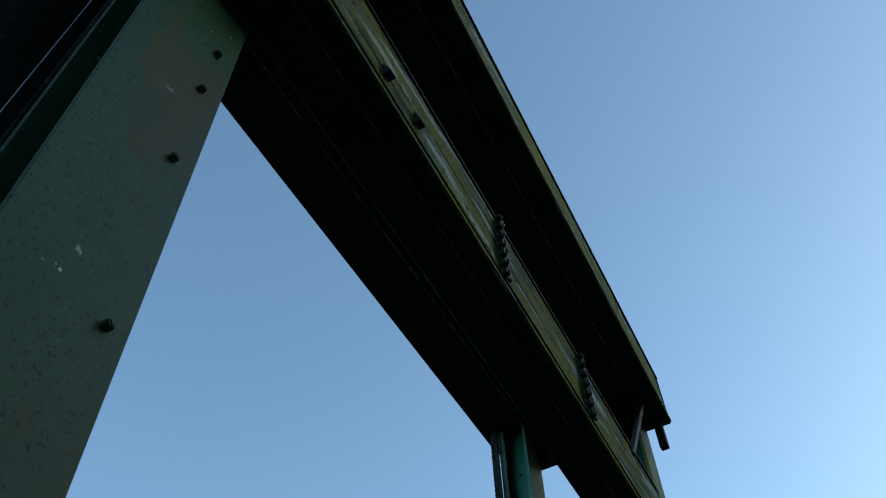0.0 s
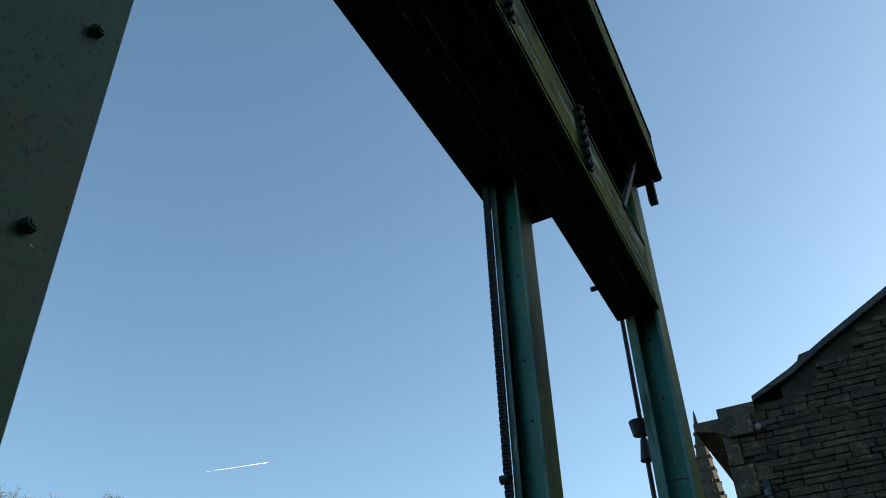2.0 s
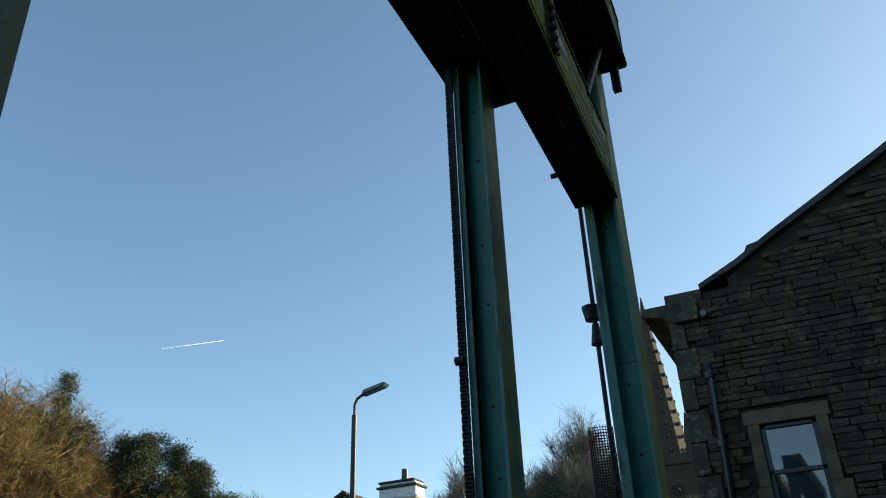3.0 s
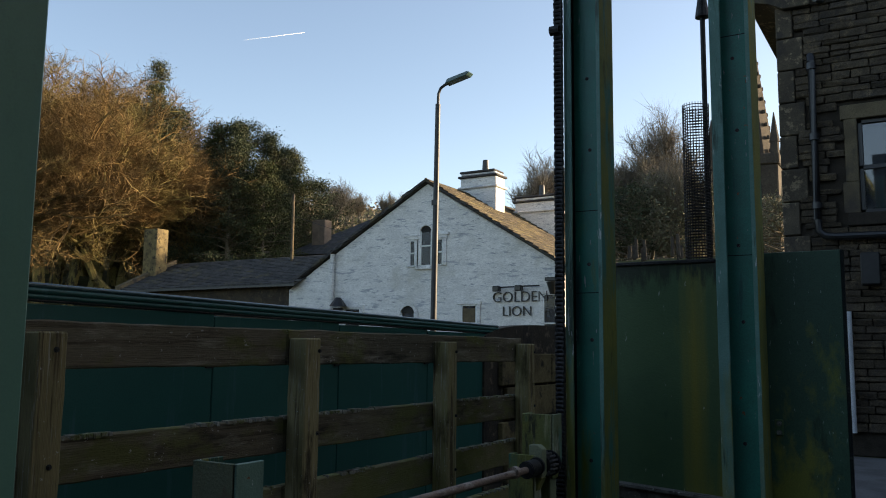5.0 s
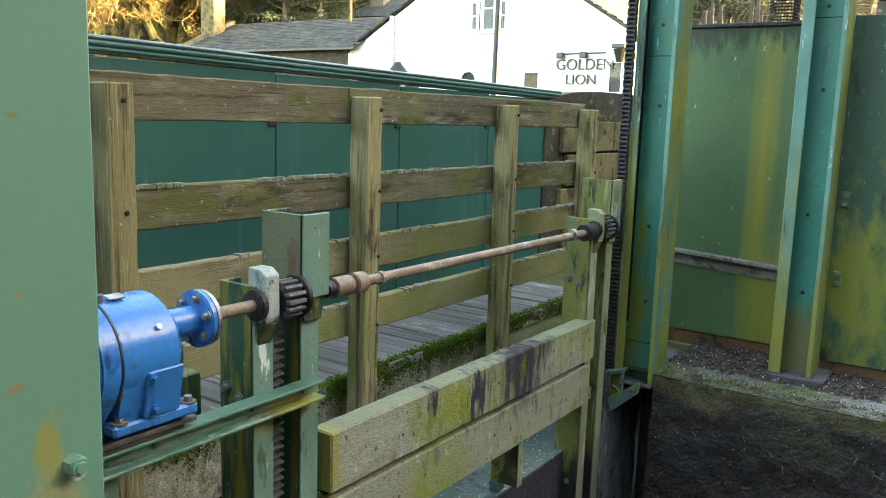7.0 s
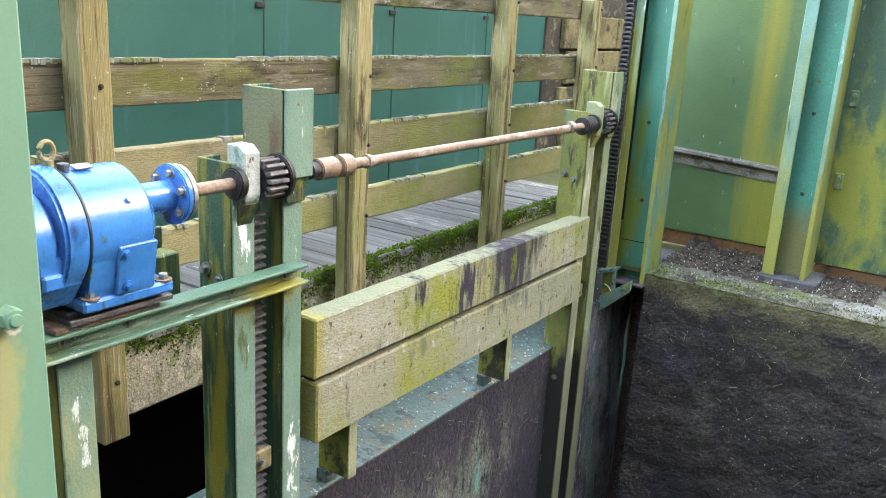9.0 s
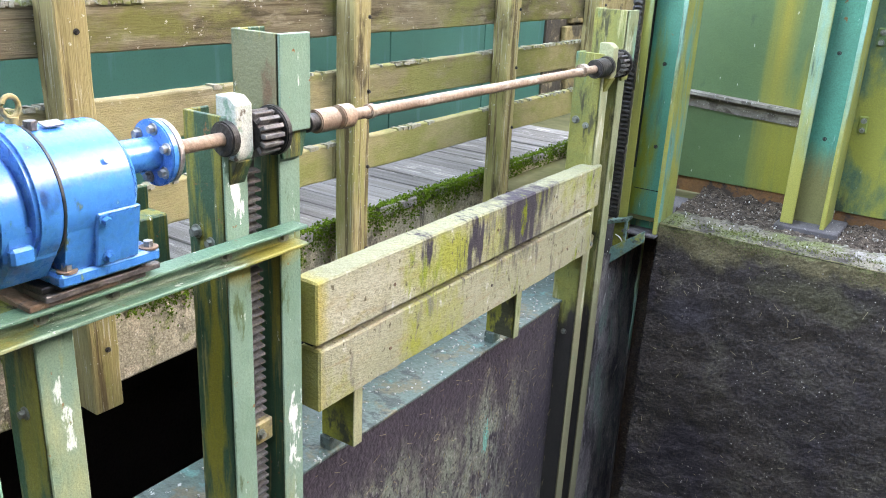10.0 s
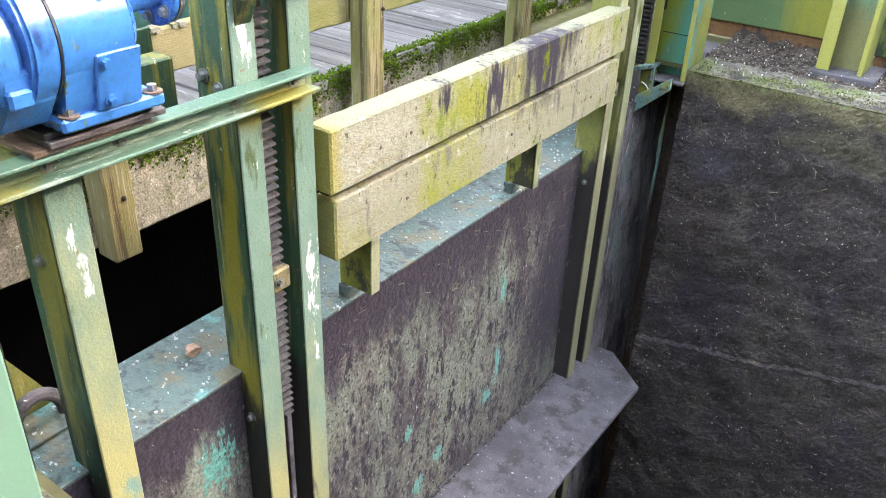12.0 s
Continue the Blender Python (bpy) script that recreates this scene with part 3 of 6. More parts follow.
M["pot"] = material("buff_chimney_pot", (0.26, 0.20, 0.13), (0.16, 0.13, 0.10), 5, 0.8, 0.2)
M["rust"] = material("rusty_flaking_plate", (0.13, 0.075, 0.045), (0.07, 0.048, 0.036), 9, 0.85, 0.4, layers=[((0.06, 0.05, 0.045), 14, 0.55, 0.65, (1, 1, 1)), ((0.3, 0.25, 0.2), 40, 0.66, 0.74, (1, 1, 1))])
M["rust_board"] = material("rusty_orange_board", (0.22, 0.095, 0.03), (0.12, 0.055, 0.025), 7, 0.85, 0.3, layers=[((0.05, 0.035, 0.03), 10, 0.56, 0.66, (1, 1, 1))])
M["brick"] = material("dull_brick", (0.24, 0.17, 0.12), (0.17, 0.12, 0.09), 3, 0.9, 0.3)
M["church"] = material("distant_church_stone", (0.075, 0.064, 0.052), (0.055, 0.048, 0.04), 0.6, 0.9, 0.3, grain=3, spec=0.1)
M["curtain"] = material("pale_curtain", (0.5, 0.52, 0.52), (0.42, 0.44, 0.45), 4, 0.9, 0.1)
M["dark_inside"] = material("dark_interior", (0.02, 0.02, 0.02), (0.03, 0.028, 0.025), 2, 0.9, 0.0)
M["yellow"] = material("yellow_paint_marks", (0.26, 0.21, 0.09), (0.17, 0.14, 0.07), 20, 0.6, 0.1, layers=[((0.12, 0.1, 0.06), 30, 0.55, 0.65, (1, 1, 1))])
M["leaf"] = material("pinkish_dead_leaf", (0.42, 0.24, 0.16), (0.3, 0.17, 0.11), 40, 0.8, 0.2)
M["white_pipe"] = material("white_plastic_pipe", (0.7, 0.72, 0.72), (0.6, 0.62, 0.62), 6, 0.4, 0.02)


def glass_material(name, tint, ior):
    m = bpy.data.materials.new(name)
    m.use_nodes = True
    b = m.node_tree.nodes["Principled BSDF"]
    b.inputs["Base Color"].default_value = (*tint, 1)
    b.inputs["Roughness"].default_value, b.inputs["Specular IOR Level"].default_value = 0.03, 0.5
    b.inputs["Transmission Weight"].default_value, b.inputs["IOR"].default_value = 0.6, ior
    return m


M["flake"] = material("greyish_droppings", (0.5, 0.49, 0.46), (0.36, 0.35, 0.32), 40, 0.9, 0.1, spec=0.1)
M["glass"] = glass_material("window_glass", (0.12, 0.13, 0.145), 1.28)
M["sky_glass"] = glass_material("sash_window_glass", (0.08, 0.09, 0.10), 1.95)


# ---- mesh helpers ----
BASE = {}


def thing(name, label, category, base=(0, 0, 0), group="", kind=""):
    ob = new(name)
    ob.empty_display_size = 0.1
    ob.location = base
    BASE[name_of(ob)] = Vector(base)
    return tagged(ob, label, category, group, kind)


def name_of(ob):
    return ob.name


def finish(bm, name, mat, smooth):
    me = bpy.data.meshes.new(name)
    bmesh.ops.recalc_face_normals(bm, faces=bm.faces)
    bm.to_mesh(me)
    bm.free()
    me.materials.append(mat)
    if smooth:
        me.set_sharp_from_angle(angle=radians(35))
        for p in me.polygons:
            p.use_smooth = True
    return me


def part(name, bm, mat, parent, label="", smooth=False):
    """One mesh object under a thing or a part; the mesh is given in the place's own coordinates."""
    off = BASE[name_of(parent)]
    bmesh.ops.translate(bm, verts=bm.verts, vec=-off)
    ob = new(name, finish(bm, name, mat, smooth))
    ob.parent = parent
    BASE[name_of(ob)] = off
    return tagged(ob, label)


def solid(name, bm, mat, label, category, group="", kind="", smooth=False):
    """A thing of one mesh."""
    lo = Vector([min(v.co[k] for v in bm.verts) for k in range(3)])
    hi = Vector([max(v.co[k] for v in bm.verts) for k in range(3)])
    off = Vector(((lo.x + hi.x) / 2, (lo.y + hi.y) / 2, lo.z))
    bmesh.ops.translate(bm, verts=bm.verts, vec=-off)
    ob = new(name, finish(bm, name, mat, smooth))
    ob.location = off
    BASE[name_of(ob)] = off
    return tagged(ob, label, category, group, kind)


def box(x0, x1, y0, y1, z0, z1, bevel=0.004, bm=None, rot=None):
    own = bmesh.new()
    c = Vector(((x0 + x1) / 2, (y0 + y1) / 2, (z0 + z1) / 2))
    bmesh.ops.create_cube(own, size=1, matrix=Matrix.Translation(c) @ (rot or Matrix.Identity(4)) @ Matrix.Diagonal((abs(x1 - x0), abs(y1 - y0), abs(z1 - z0), 1)))
    if bevel:
        bmesh.ops.bevel(own, geom=own.edges[:], offset=bevel, segments=1, affect="EDGES")
    return joined(own, bm)


def joined(own, bm):
    if bm is None:
        return own
    tmp = bpy.data.meshes.new("tmp")
    own.to_mesh(tmp)
    own.free()
    bm.from_mesh(tmp)
    bpy.data.meshes.remove(tmp)
    return bm


def rod(a, b, r, r2=None, seg=16, bm=None, bevel=0.0):
    a, b = Vector(a), Vector(b)
    own = bmesh.new()
    m = Matrix.Translation((a + b) / 2) @ (b - a).to_track_quat("Z", "Y").to_matrix().to_4x4()
    bmesh.ops.create_cone(own, cap_ends=True, segments=seg, radius1=r, radius2=r if r2 is None else r2, depth=(b - a).length, matrix=m)
    if bevel:
        bmesh.ops.bevel(own, geom=[e for e in own.edges if e.calc_face_angle(0) > 1.0], offset=bevel, segments=2, affect="EDGES")
    return joined(own, bm)


def tube(points, r, seg=10, bm=None):
    """A pipe along points."""
    own = bmesh.new()
    pts = [Vector(p) for p in points]
    rings = []
    for i, p in enumerate(pts):
        d = (pts[min(i + 1, len(pts) - 1)] - pts[max(i - 1, 0)]).normalized()
        q = d.to_track_quat("Z", "Y")
        rings.append([own.verts.new(p + q @ Vector((r * math.cos(a), r * math.sin(a), 0))) for a in (2 * math.pi * k / seg for k in range(seg))])
    for u, v in zip(rings, rings[1:]):
        for k in range(seg):
            own.faces.new((u[k], u[(k + 1) % seg], v[(k + 1) % seg], v[k]))
    own.faces.new(rings[0])
    own.faces.new(rings[-1])
    return joined(own, bm)


def prism(outline, axis, lo, hi, bm=None, bevel=0.0):
    """An outline of (u, v) pushed along an axis; u, v are the other two axes in order."""
    own = bmesh.new()

    def at(u, v, w):
        return {"x": (w, u, v), "y": (u, w, v), "z": (u, v, w)}[axis]

    a = [own.verts.new(at(u, v, lo)) for u, v in outline]
    b = [own.verts.new(at(u, v, hi)) for u, v in outline]
    own.faces.new(a)
    own.faces.new(b)
    for k in range(len(a)):
        j = (k + 1) % len(a)
        own.faces.new((a[k], a[j], b[j], b[k]))
    if bevel:
        bmesh.ops.bevel(own, geom=own.edges[:], offset=bevel, segments=1, affect="EDGES")
    return joined(own, bm)


def roughen(bm, amount, size, cuts=0):
    if cuts:
        bmesh.ops.subdivide_edges(bm, edges=bm.edges[:], cuts=cuts, use_grid_fill=True)
    for v in bm.verts:
        v.co += noise.noise_vector(v.co / size) * amount
    return bm


def bolt(at, normal, r=0.013, bm=None):
    at, nrm = Vector(at), Vector(normal).normalized()
    bm = rod(at, at + nrm * r * 0.35, r * 1.5, seg=14, bm=bm)
    return rod(at + nrm * r * 0.3, at + nrm * r * 1.5, r, r * 0.95, seg=6, bm=bm)
# ---- ground, lock walls, water ----
def ground_height(x, y):
    r = math.hypot((x + 13) / 12, (y - 54) / 10)
    bank = 6.6 * max(0.0, min(1.0, (1.6 - r) * 2))
    far = max(0.0, math.hypot(x, y) - 48)
    side = max(0.0, -x * 0.75 + y * 0.65 - 38)
    return max(bank, min(26, 0.10 * far + 0.16 * side) if far > 0 else 0.0)


def build_ground():
    xs = [-2000, -700, -300] + list(range(-160, -3, 6)) + [-3.76, 0, 4, 12, 30, 60, 110, 200, 400, 900, 2000]
    ys = [-2000, -600, -150, -40, -12, 0.95, 4.25] + list(range(12, 200, 7)) + [300, 600, 2000]
    bm = bmesh.new()
    grid = {}
    for i, x in enumerate(xs):
        for j, y in enumerate(ys):
            grid[i, j] = bm.verts.new((x, y, ground_height(x, y) - (0.012 if abs(x) < 70 else 0)))
    for i in range(len(xs) - 1):
        for j in range(len(ys) - 1):
            if xs[i] >= -3.8 and xs[i + 1] <= 200 and ys[j] == 0.95:
                continue
            bm.faces.new((grid[i, j], grid[i + 1, j], grid[i + 1, j + 1], grid[i, j + 1]))
    ob = new("ground", finish(bm, "ground", M["ground"], False))
    return tagged(ob, "rough grass and litter sloping up to wooded hills", "ground", kind="structure")


build_ground()


def structure(name, bm, mat, label, category):
    return solid(name, bm, mat, label, category, kind="structure")


# unseen buildings and walls added around the viewer to block sky light and sun
structure("wall_near_building", box(3.4, 13.9, -9, 0.25, 0, 8.0, 0), M["mortar"], "unseen dark block added behind the viewer's right hand to cut sky light", "wall")
structure("wall_behind", box(-22, 3.4, -9.5, -9, 0, 5.6, 0), M["mortar"], "unseen dark wall added behind the viewer to cut sky light", "wall")
structure("wall_downstream", box(14, 14.5, -9, 24, 0.0, 10.5, 0), M["mortar"], "unseen dark block added downstream to keep sun and sky light off the lock", "wall")
# paving of both lock sides
structure("pavement", box(-1.66, 40, 4.72, 12.2, -0.2, 0.0, 0), M["paving"], "grey worn lockside paving in front of a stone building", "pavement")
structure("pavement", box(-3.7, 2.6, -8.9, 0.495, -0.2, 0.0, 0), M["paving"], "grey worn lockside paving where the viewer stands", "pavement")
# far wall of the chamber, with its coping
wall = bmesh.new()
for mid, half, nx, nz in ((-0.5, 1.2, 170, 330), (4.5, 3.8, 110, 60)):
    bmesh.ops.create_grid(wall, x_segments=nx, y_segments=nz, size=1, matrix=Matrix.Translation((mid, 4.252, -2.565)) @ Matrix.Rotation(radians(90), 4, "X") @ Matrix.Diagonal((half, 2.55, 1, 1)))
for v in wall.verts:
    d = 0.022 * noise.noise(v.co * 3.1) + 0.014 * noise.noise(v.co * 11) + 0.004 * noise.noise(v.co * 31) + 0.0022 * noise.noise(v.co * 75)
    step = 0.017 if v.co.z < -1.216 + 0.205 * v.co.x + 0.012 * noise.noise(v.co * 9) else 0.0
    v.co.y += d - step
structure("wall_far", wall, M["lock_wall"], "black slimed concrete lock chamber wall with pale flecks", "wall")
structure("wall_far_back", box(-1.7, 40, 4.36, 4.7, -5.2, -0.13, 0), M["lock_wall"], "dark lock wall core behind the chamber face", "wall")
structure("wall_near", box(-3.7, 40, 0.55, 0.92, -5.2, -0.02, 0.01), M["void_wall"], "dark near wall of the lock chamber", "wall")
structure("wall_upstream", box(-3.7, -1.96, 4.27, 4.6, -5.2, -0.35, 0.0), M["void_wall"], "dark wall beside the water above the gate", "wall")
structure("slab_upstream", box(-2.695, -1.96, 4.27, 4.75, -0.36, -0.015, 0.008), M["concrete"], "stained concrete ledge beside the gate groove", "slab")
structure("wall_groove", box(-1.955, -1.705, 4.72, 4.8, -5.2, -0.01, 0), M["lock_wall"], "dark back of the gate groove", "wall")
structure("wall_jamb", box(-1.705, -1.665, 4.275, 4.79, -5.2, -0.03, 0), M["void_wall"], "dark side of the gate groove", "wall")
structure("groove_cover", box(-1.955, -1.7, 4.465, 4.79, -0.03, -0.004, 0.002), M["silt"], "grey cover plate over the gate groove", "cover")
structure("wall_under_parapet", box(-4.0, -3.72, 0.9, 4.7, -5.2, 0.05, 0), M["void_wall"], "dark abutment wall under the road parapet", "wall")
structure("wall_chamber_end", box(13.6, 13.99, 0.9, 4.7, -5.2, 0.0, 0), M["void_wall"], "far end of the lock chamber", "wall")
structure("water", box(-3.75, 39, 0.6, 4.6, -5.25, -3.4, 0), M["water"], "still black canal water at the bottom of the lock", "water")
cop = bmesh.new()
PROFILE = [(4.285, -0.07), (4.264, -0.035), (4.258, -0.014), (4.285, -0.002), (4.34, 0.001), (4.42, 0.002), (4.55, 0.0), (4.76, 0.0)]
rings = [[cop.verts.new((-1.69 + 0.025 * i, y + 0.012 * noise.noise(Vector((0.1 * i, z * 9, 2))) + 0.006 * noise.noise(Vector((0.5 * i, y * 20, 5))), z + 0.008 * noise.noise(Vector((0.35 * i, y * 14, 8))))) for y, z in PROFILE] for i in range(237)]
for u, v in zip(rings, rings[1:]):
    for k in range(len(PROFILE) - 1):
        cop.faces.new((u[k], u[k + 1], v[k + 1], v[k]))
structure("coping", cop, M["coping"], "mossy broken concrete coping along the lock edge", "coping")
structure("coping_bed", box(-1.68, 4.2, 4.30, 4.75, -0.13, -0.02, 0.0), M["coping"], "concrete bed under the lock coping", "coping")
structure("coping", box(4.21, 39, 4.22, 4.75, -0.115, 0.0, 0.012), M["coping"], "mossy concrete coping running along the chamber", "coping")
structure("coping", box(-3.7, 39, 0.5, 0.93, -0.115, 0.0, 0.012), M["coping"], "concrete coping on the near lock edge", "coping")

# leaf litter heaped against the guard panel
lit = bmesh.new()
bmesh.ops.create_grid(lit, x_segments=120, y_segments=60, size=1, matrix=Matrix.Translation((-1.18, 4.69, 0.004)) @ Matrix.Diagonal((0.52, 0.26, 1, 1)))
for v in lit.verts:
    v.co.z -= 0.03 * max(0.0, (4.50 + 0.05 * noise.noise(v.co * 12) - v.co.y) / 0.06)
    v.co.z += 0.07 * max(0, (v.co.y - 4.45)) * (0.6 + noise.noise(v.co * 9)) + 0.016 * noise.noise(v.co * 35) + 0.008 * noise.noise(v.co * 80)
structure("leaf_litter", lit, M["debris"], "brown leaf litter and droppings on the coping", "leaf litter")
rng = random.Random(4)
bits = bmesh.new()
for _ in range(70):
    x, y = rng.uniform(-1.66, -0.7), rng.uniform(4.3, 4.9)
    s = rng.uniform(0.001, 0.0035)
    box(x - s, x + s, y - s * 0.7, y + s * 0.7, 0.002 + 0.06 * max(0, y - 4.45), 0.01 + 0.06 * max(0, y - 4.45) + s * 0.4, 0, bits, Matrix.Rotation(rng.uniform(0, 3), 4, "Z"))
tagged(solid("litter_flakes", bits, M["flake"], "pale flakes scattered over the leaf litter", "debris"), kind="stuff")


# ---- portal columns and beams ----
def column(name_label, x0, x1, y0, y1, z0, z1, web_mat, side_mat, base_plate=None, lip=0.03, joints=()):
    """A rolled H column: two flanges facing left and right with a web between."""
    col = thing("portal_column", name_label, "column", ((x0 + x1) / 2, (y0 + y1) / 2, z0), "portal columns")
    ft = 0.016
    part("flange", box(x0, x0 + ft, y0, y1, z0, z1, 0.003), side_mat, col)
    part("flange", box(x1 - ft, x1, y0, y1, z0, z1, 0.003), side_mat, col)
    yw = y0 + 0.085
    part("lip", box(x0 + 0.002, x0 + ft + lip, y0 - 0.009, y0 - 0.001, z0, z1, 0.003), M["lip"], col, "pale flaking edge strip")
    # Thin pale strip paints the highlight along the right flange's front edge.
    part("edge_bead", box(x1 - ft - 0.004, x1 + 0.001, y0 - 0.007, y0 - 0.001, z0, z1, 0.002), M["lip"], col)
    part("web", box(x0 + ft, x1 - ft, yw - 0.006, yw + 0.006, z0, z1, 0), web_mat, col)
    fill = bmesh.new()
    for lo, hi in ((x0 + ft + 0.001, x0 + ft + 0.012), (x1 - ft - 0.012, x1 - ft - 0.001)):
        box(lo, hi, yw - 0.016, yw - 0.007, z0 + 0.3, z1 - 0.3, 0.002, fill)
    part("seam_strip", fill, M["dark_beam"], col)
    for z in joints:
        part("joint_strap", box(x0 + ft + 0.015, x1 - ft - 0.015, yw - 0.009, yw - 0.0065, z - 0.004, z, 0), M["dark_beam"], col)
    z = z0 + 0.42
    k = 0
    while z < z1 - 0.2:
        part("bolt", bolt(((x0 + x1) / 2 + (0.0 if k % 2 else 0.012), yw - 0.006, z), (0, -1, 0), 0.0065), M["black_iron"], col)
        z += 0.62 if k % 2 else 0.4
        k += 1
    if base_plate:
        part("base_plate", box(*base_plate, 0.004), M["silt"], col)
    return col


col_gate = column("tall teal steel H column with algae edges in the gate groove", -1.905, -1.70, 4.24, 4.45, -0.07, 5.2, M["column"], M["column_side"], (-1.87, -1.695, 4.205, 4.46, -0.085, -0.07), joints=(2.06, 1.62, 0.13))
col_back = column("tall teal steel H column bolted to the coping", -1.205, -1.0, 4.58, 4.79, 0.03, 5.2, M["column"], M["column_side"], (-1.22, -0.93, 4.53, 4.82, 0.0, 0.03), lip=0.045, joints=(1.82, 3.02))
near = thing("portal_column", "near green steel H column with flaking paint and bolts", "column", (-1.16, 0.58, 0), "portal columns")
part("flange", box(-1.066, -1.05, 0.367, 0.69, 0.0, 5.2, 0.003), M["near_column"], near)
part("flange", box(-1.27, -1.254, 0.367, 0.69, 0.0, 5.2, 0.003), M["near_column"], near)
# Web near-black, so the recess is shaded by its colour.
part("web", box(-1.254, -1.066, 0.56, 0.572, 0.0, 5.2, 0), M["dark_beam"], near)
part("base_plate", box(-1.34, -0.98, 0.4, 0.75, 0.0, 0.025, 0.004), M["gear"], near)
for y, z in ((0.636, 2.547), (0.63, 2.129), (0.635, 1.42), (0.652, 0.907), (0.623, 3.112), (0.618, 3.456), (0.619, 3.673), (0.64, 1.80)):
    nut = rod((-1.05, y, z), (-1.036, y, z), 0.0125, 0.0118, seg=6)
    rod((-1.037, y, z), (-1.0325, y, z), 0.0105, 0.0098, seg=16, bm=nut)
    rod((-1.033, y, z), (-1.030, y, z), 0.0068, 0.006, seg=12, bm=nut)
    part("bolt", nut, M["near_column"], near)
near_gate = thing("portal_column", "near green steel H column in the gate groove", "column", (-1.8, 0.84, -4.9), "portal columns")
# Flanges and web painted near-black for the shade this column stands in.
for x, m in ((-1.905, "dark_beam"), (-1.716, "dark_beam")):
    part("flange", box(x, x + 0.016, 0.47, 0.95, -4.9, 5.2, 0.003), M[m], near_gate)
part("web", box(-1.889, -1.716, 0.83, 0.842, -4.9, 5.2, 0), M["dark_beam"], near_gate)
# Near-black plate added only to fill the dark area left of the column.
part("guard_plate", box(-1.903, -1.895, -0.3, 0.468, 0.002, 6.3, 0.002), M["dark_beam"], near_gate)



def beam(label, x_far, y_far, z0, length, height, width, tilt, rows, end_plate=True):
    """A deep riveted beam, in its own axes: y runs back from the far end, x is its right-hand face."""
    ob = thing("portal_beam", label, "beam", (0, 0, 0), "portal beams")
    # Soffit and inner plates carry their shade in the colour; outer plate does not.
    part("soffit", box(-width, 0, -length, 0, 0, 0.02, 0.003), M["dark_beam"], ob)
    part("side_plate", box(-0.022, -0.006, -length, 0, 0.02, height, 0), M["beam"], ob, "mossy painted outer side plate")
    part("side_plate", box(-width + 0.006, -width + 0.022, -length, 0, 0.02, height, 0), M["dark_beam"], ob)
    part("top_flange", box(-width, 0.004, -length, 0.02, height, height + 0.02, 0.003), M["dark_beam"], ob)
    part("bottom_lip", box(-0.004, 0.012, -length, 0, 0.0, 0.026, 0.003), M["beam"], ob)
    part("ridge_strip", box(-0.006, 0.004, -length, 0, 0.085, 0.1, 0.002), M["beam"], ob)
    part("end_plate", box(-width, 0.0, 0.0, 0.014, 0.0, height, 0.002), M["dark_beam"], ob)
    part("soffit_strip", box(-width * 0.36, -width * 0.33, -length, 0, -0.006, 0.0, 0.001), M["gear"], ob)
    for y in rows:
        part("cleat", box(-0.004, 0.03, y - 0.012, y + 0.002, 0.03, height - 0.03, 0.002), M["gear"], ob)
        for k in range(7):
            z = 0.05 + k * (height - 0.1) / 6
            part("bolt", rod((0.026, y - 0.012, z), (0.026, y + 0.03, z), 0.010, seg=8, bm=bolt((0.026, y - 0.014, z), (0, -1, 0), 0.014)), M["black_iron"], ob)
    ob.matrix_basis = pose(x_far, y_far, z0, 0, 0, tilt)
    return ob


beam("dark deep gate beam over the groove columns", -1.556, 4.47, 5.18, 4.6, 0.46, 0.465, 2.3, ())
low_beam = beam("dark lower tie beam with a mossy side and rows of bolts", -0.998, 4.60, 4.06, 4.48, 0.50, 0.265, 2.9, (-1.42, -2.45))
beam("dark upper beam with flaking pale paint on its side", -0.825, 4.785, 5.18, 4.9, 0.42, 0.40, 3.05, ())
for y, z, w in ((-3.46, 0.14, 0.035), (-3.22, 0.16, 0.03)):
    part("small_cleat", prism([(0.0, z), (w, z), (0.0, z + 0.09)], "y", y - 0.02, y + 0.02), M["black_iron"], low_beam)
# cross member at the head of the groove column
cross = thing("cross_member", "dark cross member under the gate beam", "beam", (-1.7, 4.5, 4.93))
part("web", box(-1.9, -1.5, 4.47, 4.49, 4.95, 5.2, 0.003), M["dark_beam"], cross)
part("angle", box(-1.9, -1.5, 4.42, 4.49, 4.94, 4.955, 0.002), M["dark_beam"], cross)
solid("bearing_peg", box(-0.925, -0.87, 4.69, 4.745, 4.945, 5.182, 0.004), M["dark_beam"], "short dark bar hanging under a beam end", "bar")
solid("side_peg", rod((-1.23, 4.2, 4.085), (-1.285, 4.2, 4.085), 0.016, seg=10), M["black_iron"], "small dark peg on the lower beam", "peg")
strut = rod((-0.98, 4.1, 4.52), (-0.92, 4.5, 5.2), 0.02, seg=8)
solid("inclined_strut", strut, M["black_iron"], "thin dark strut between two beams", "strut")


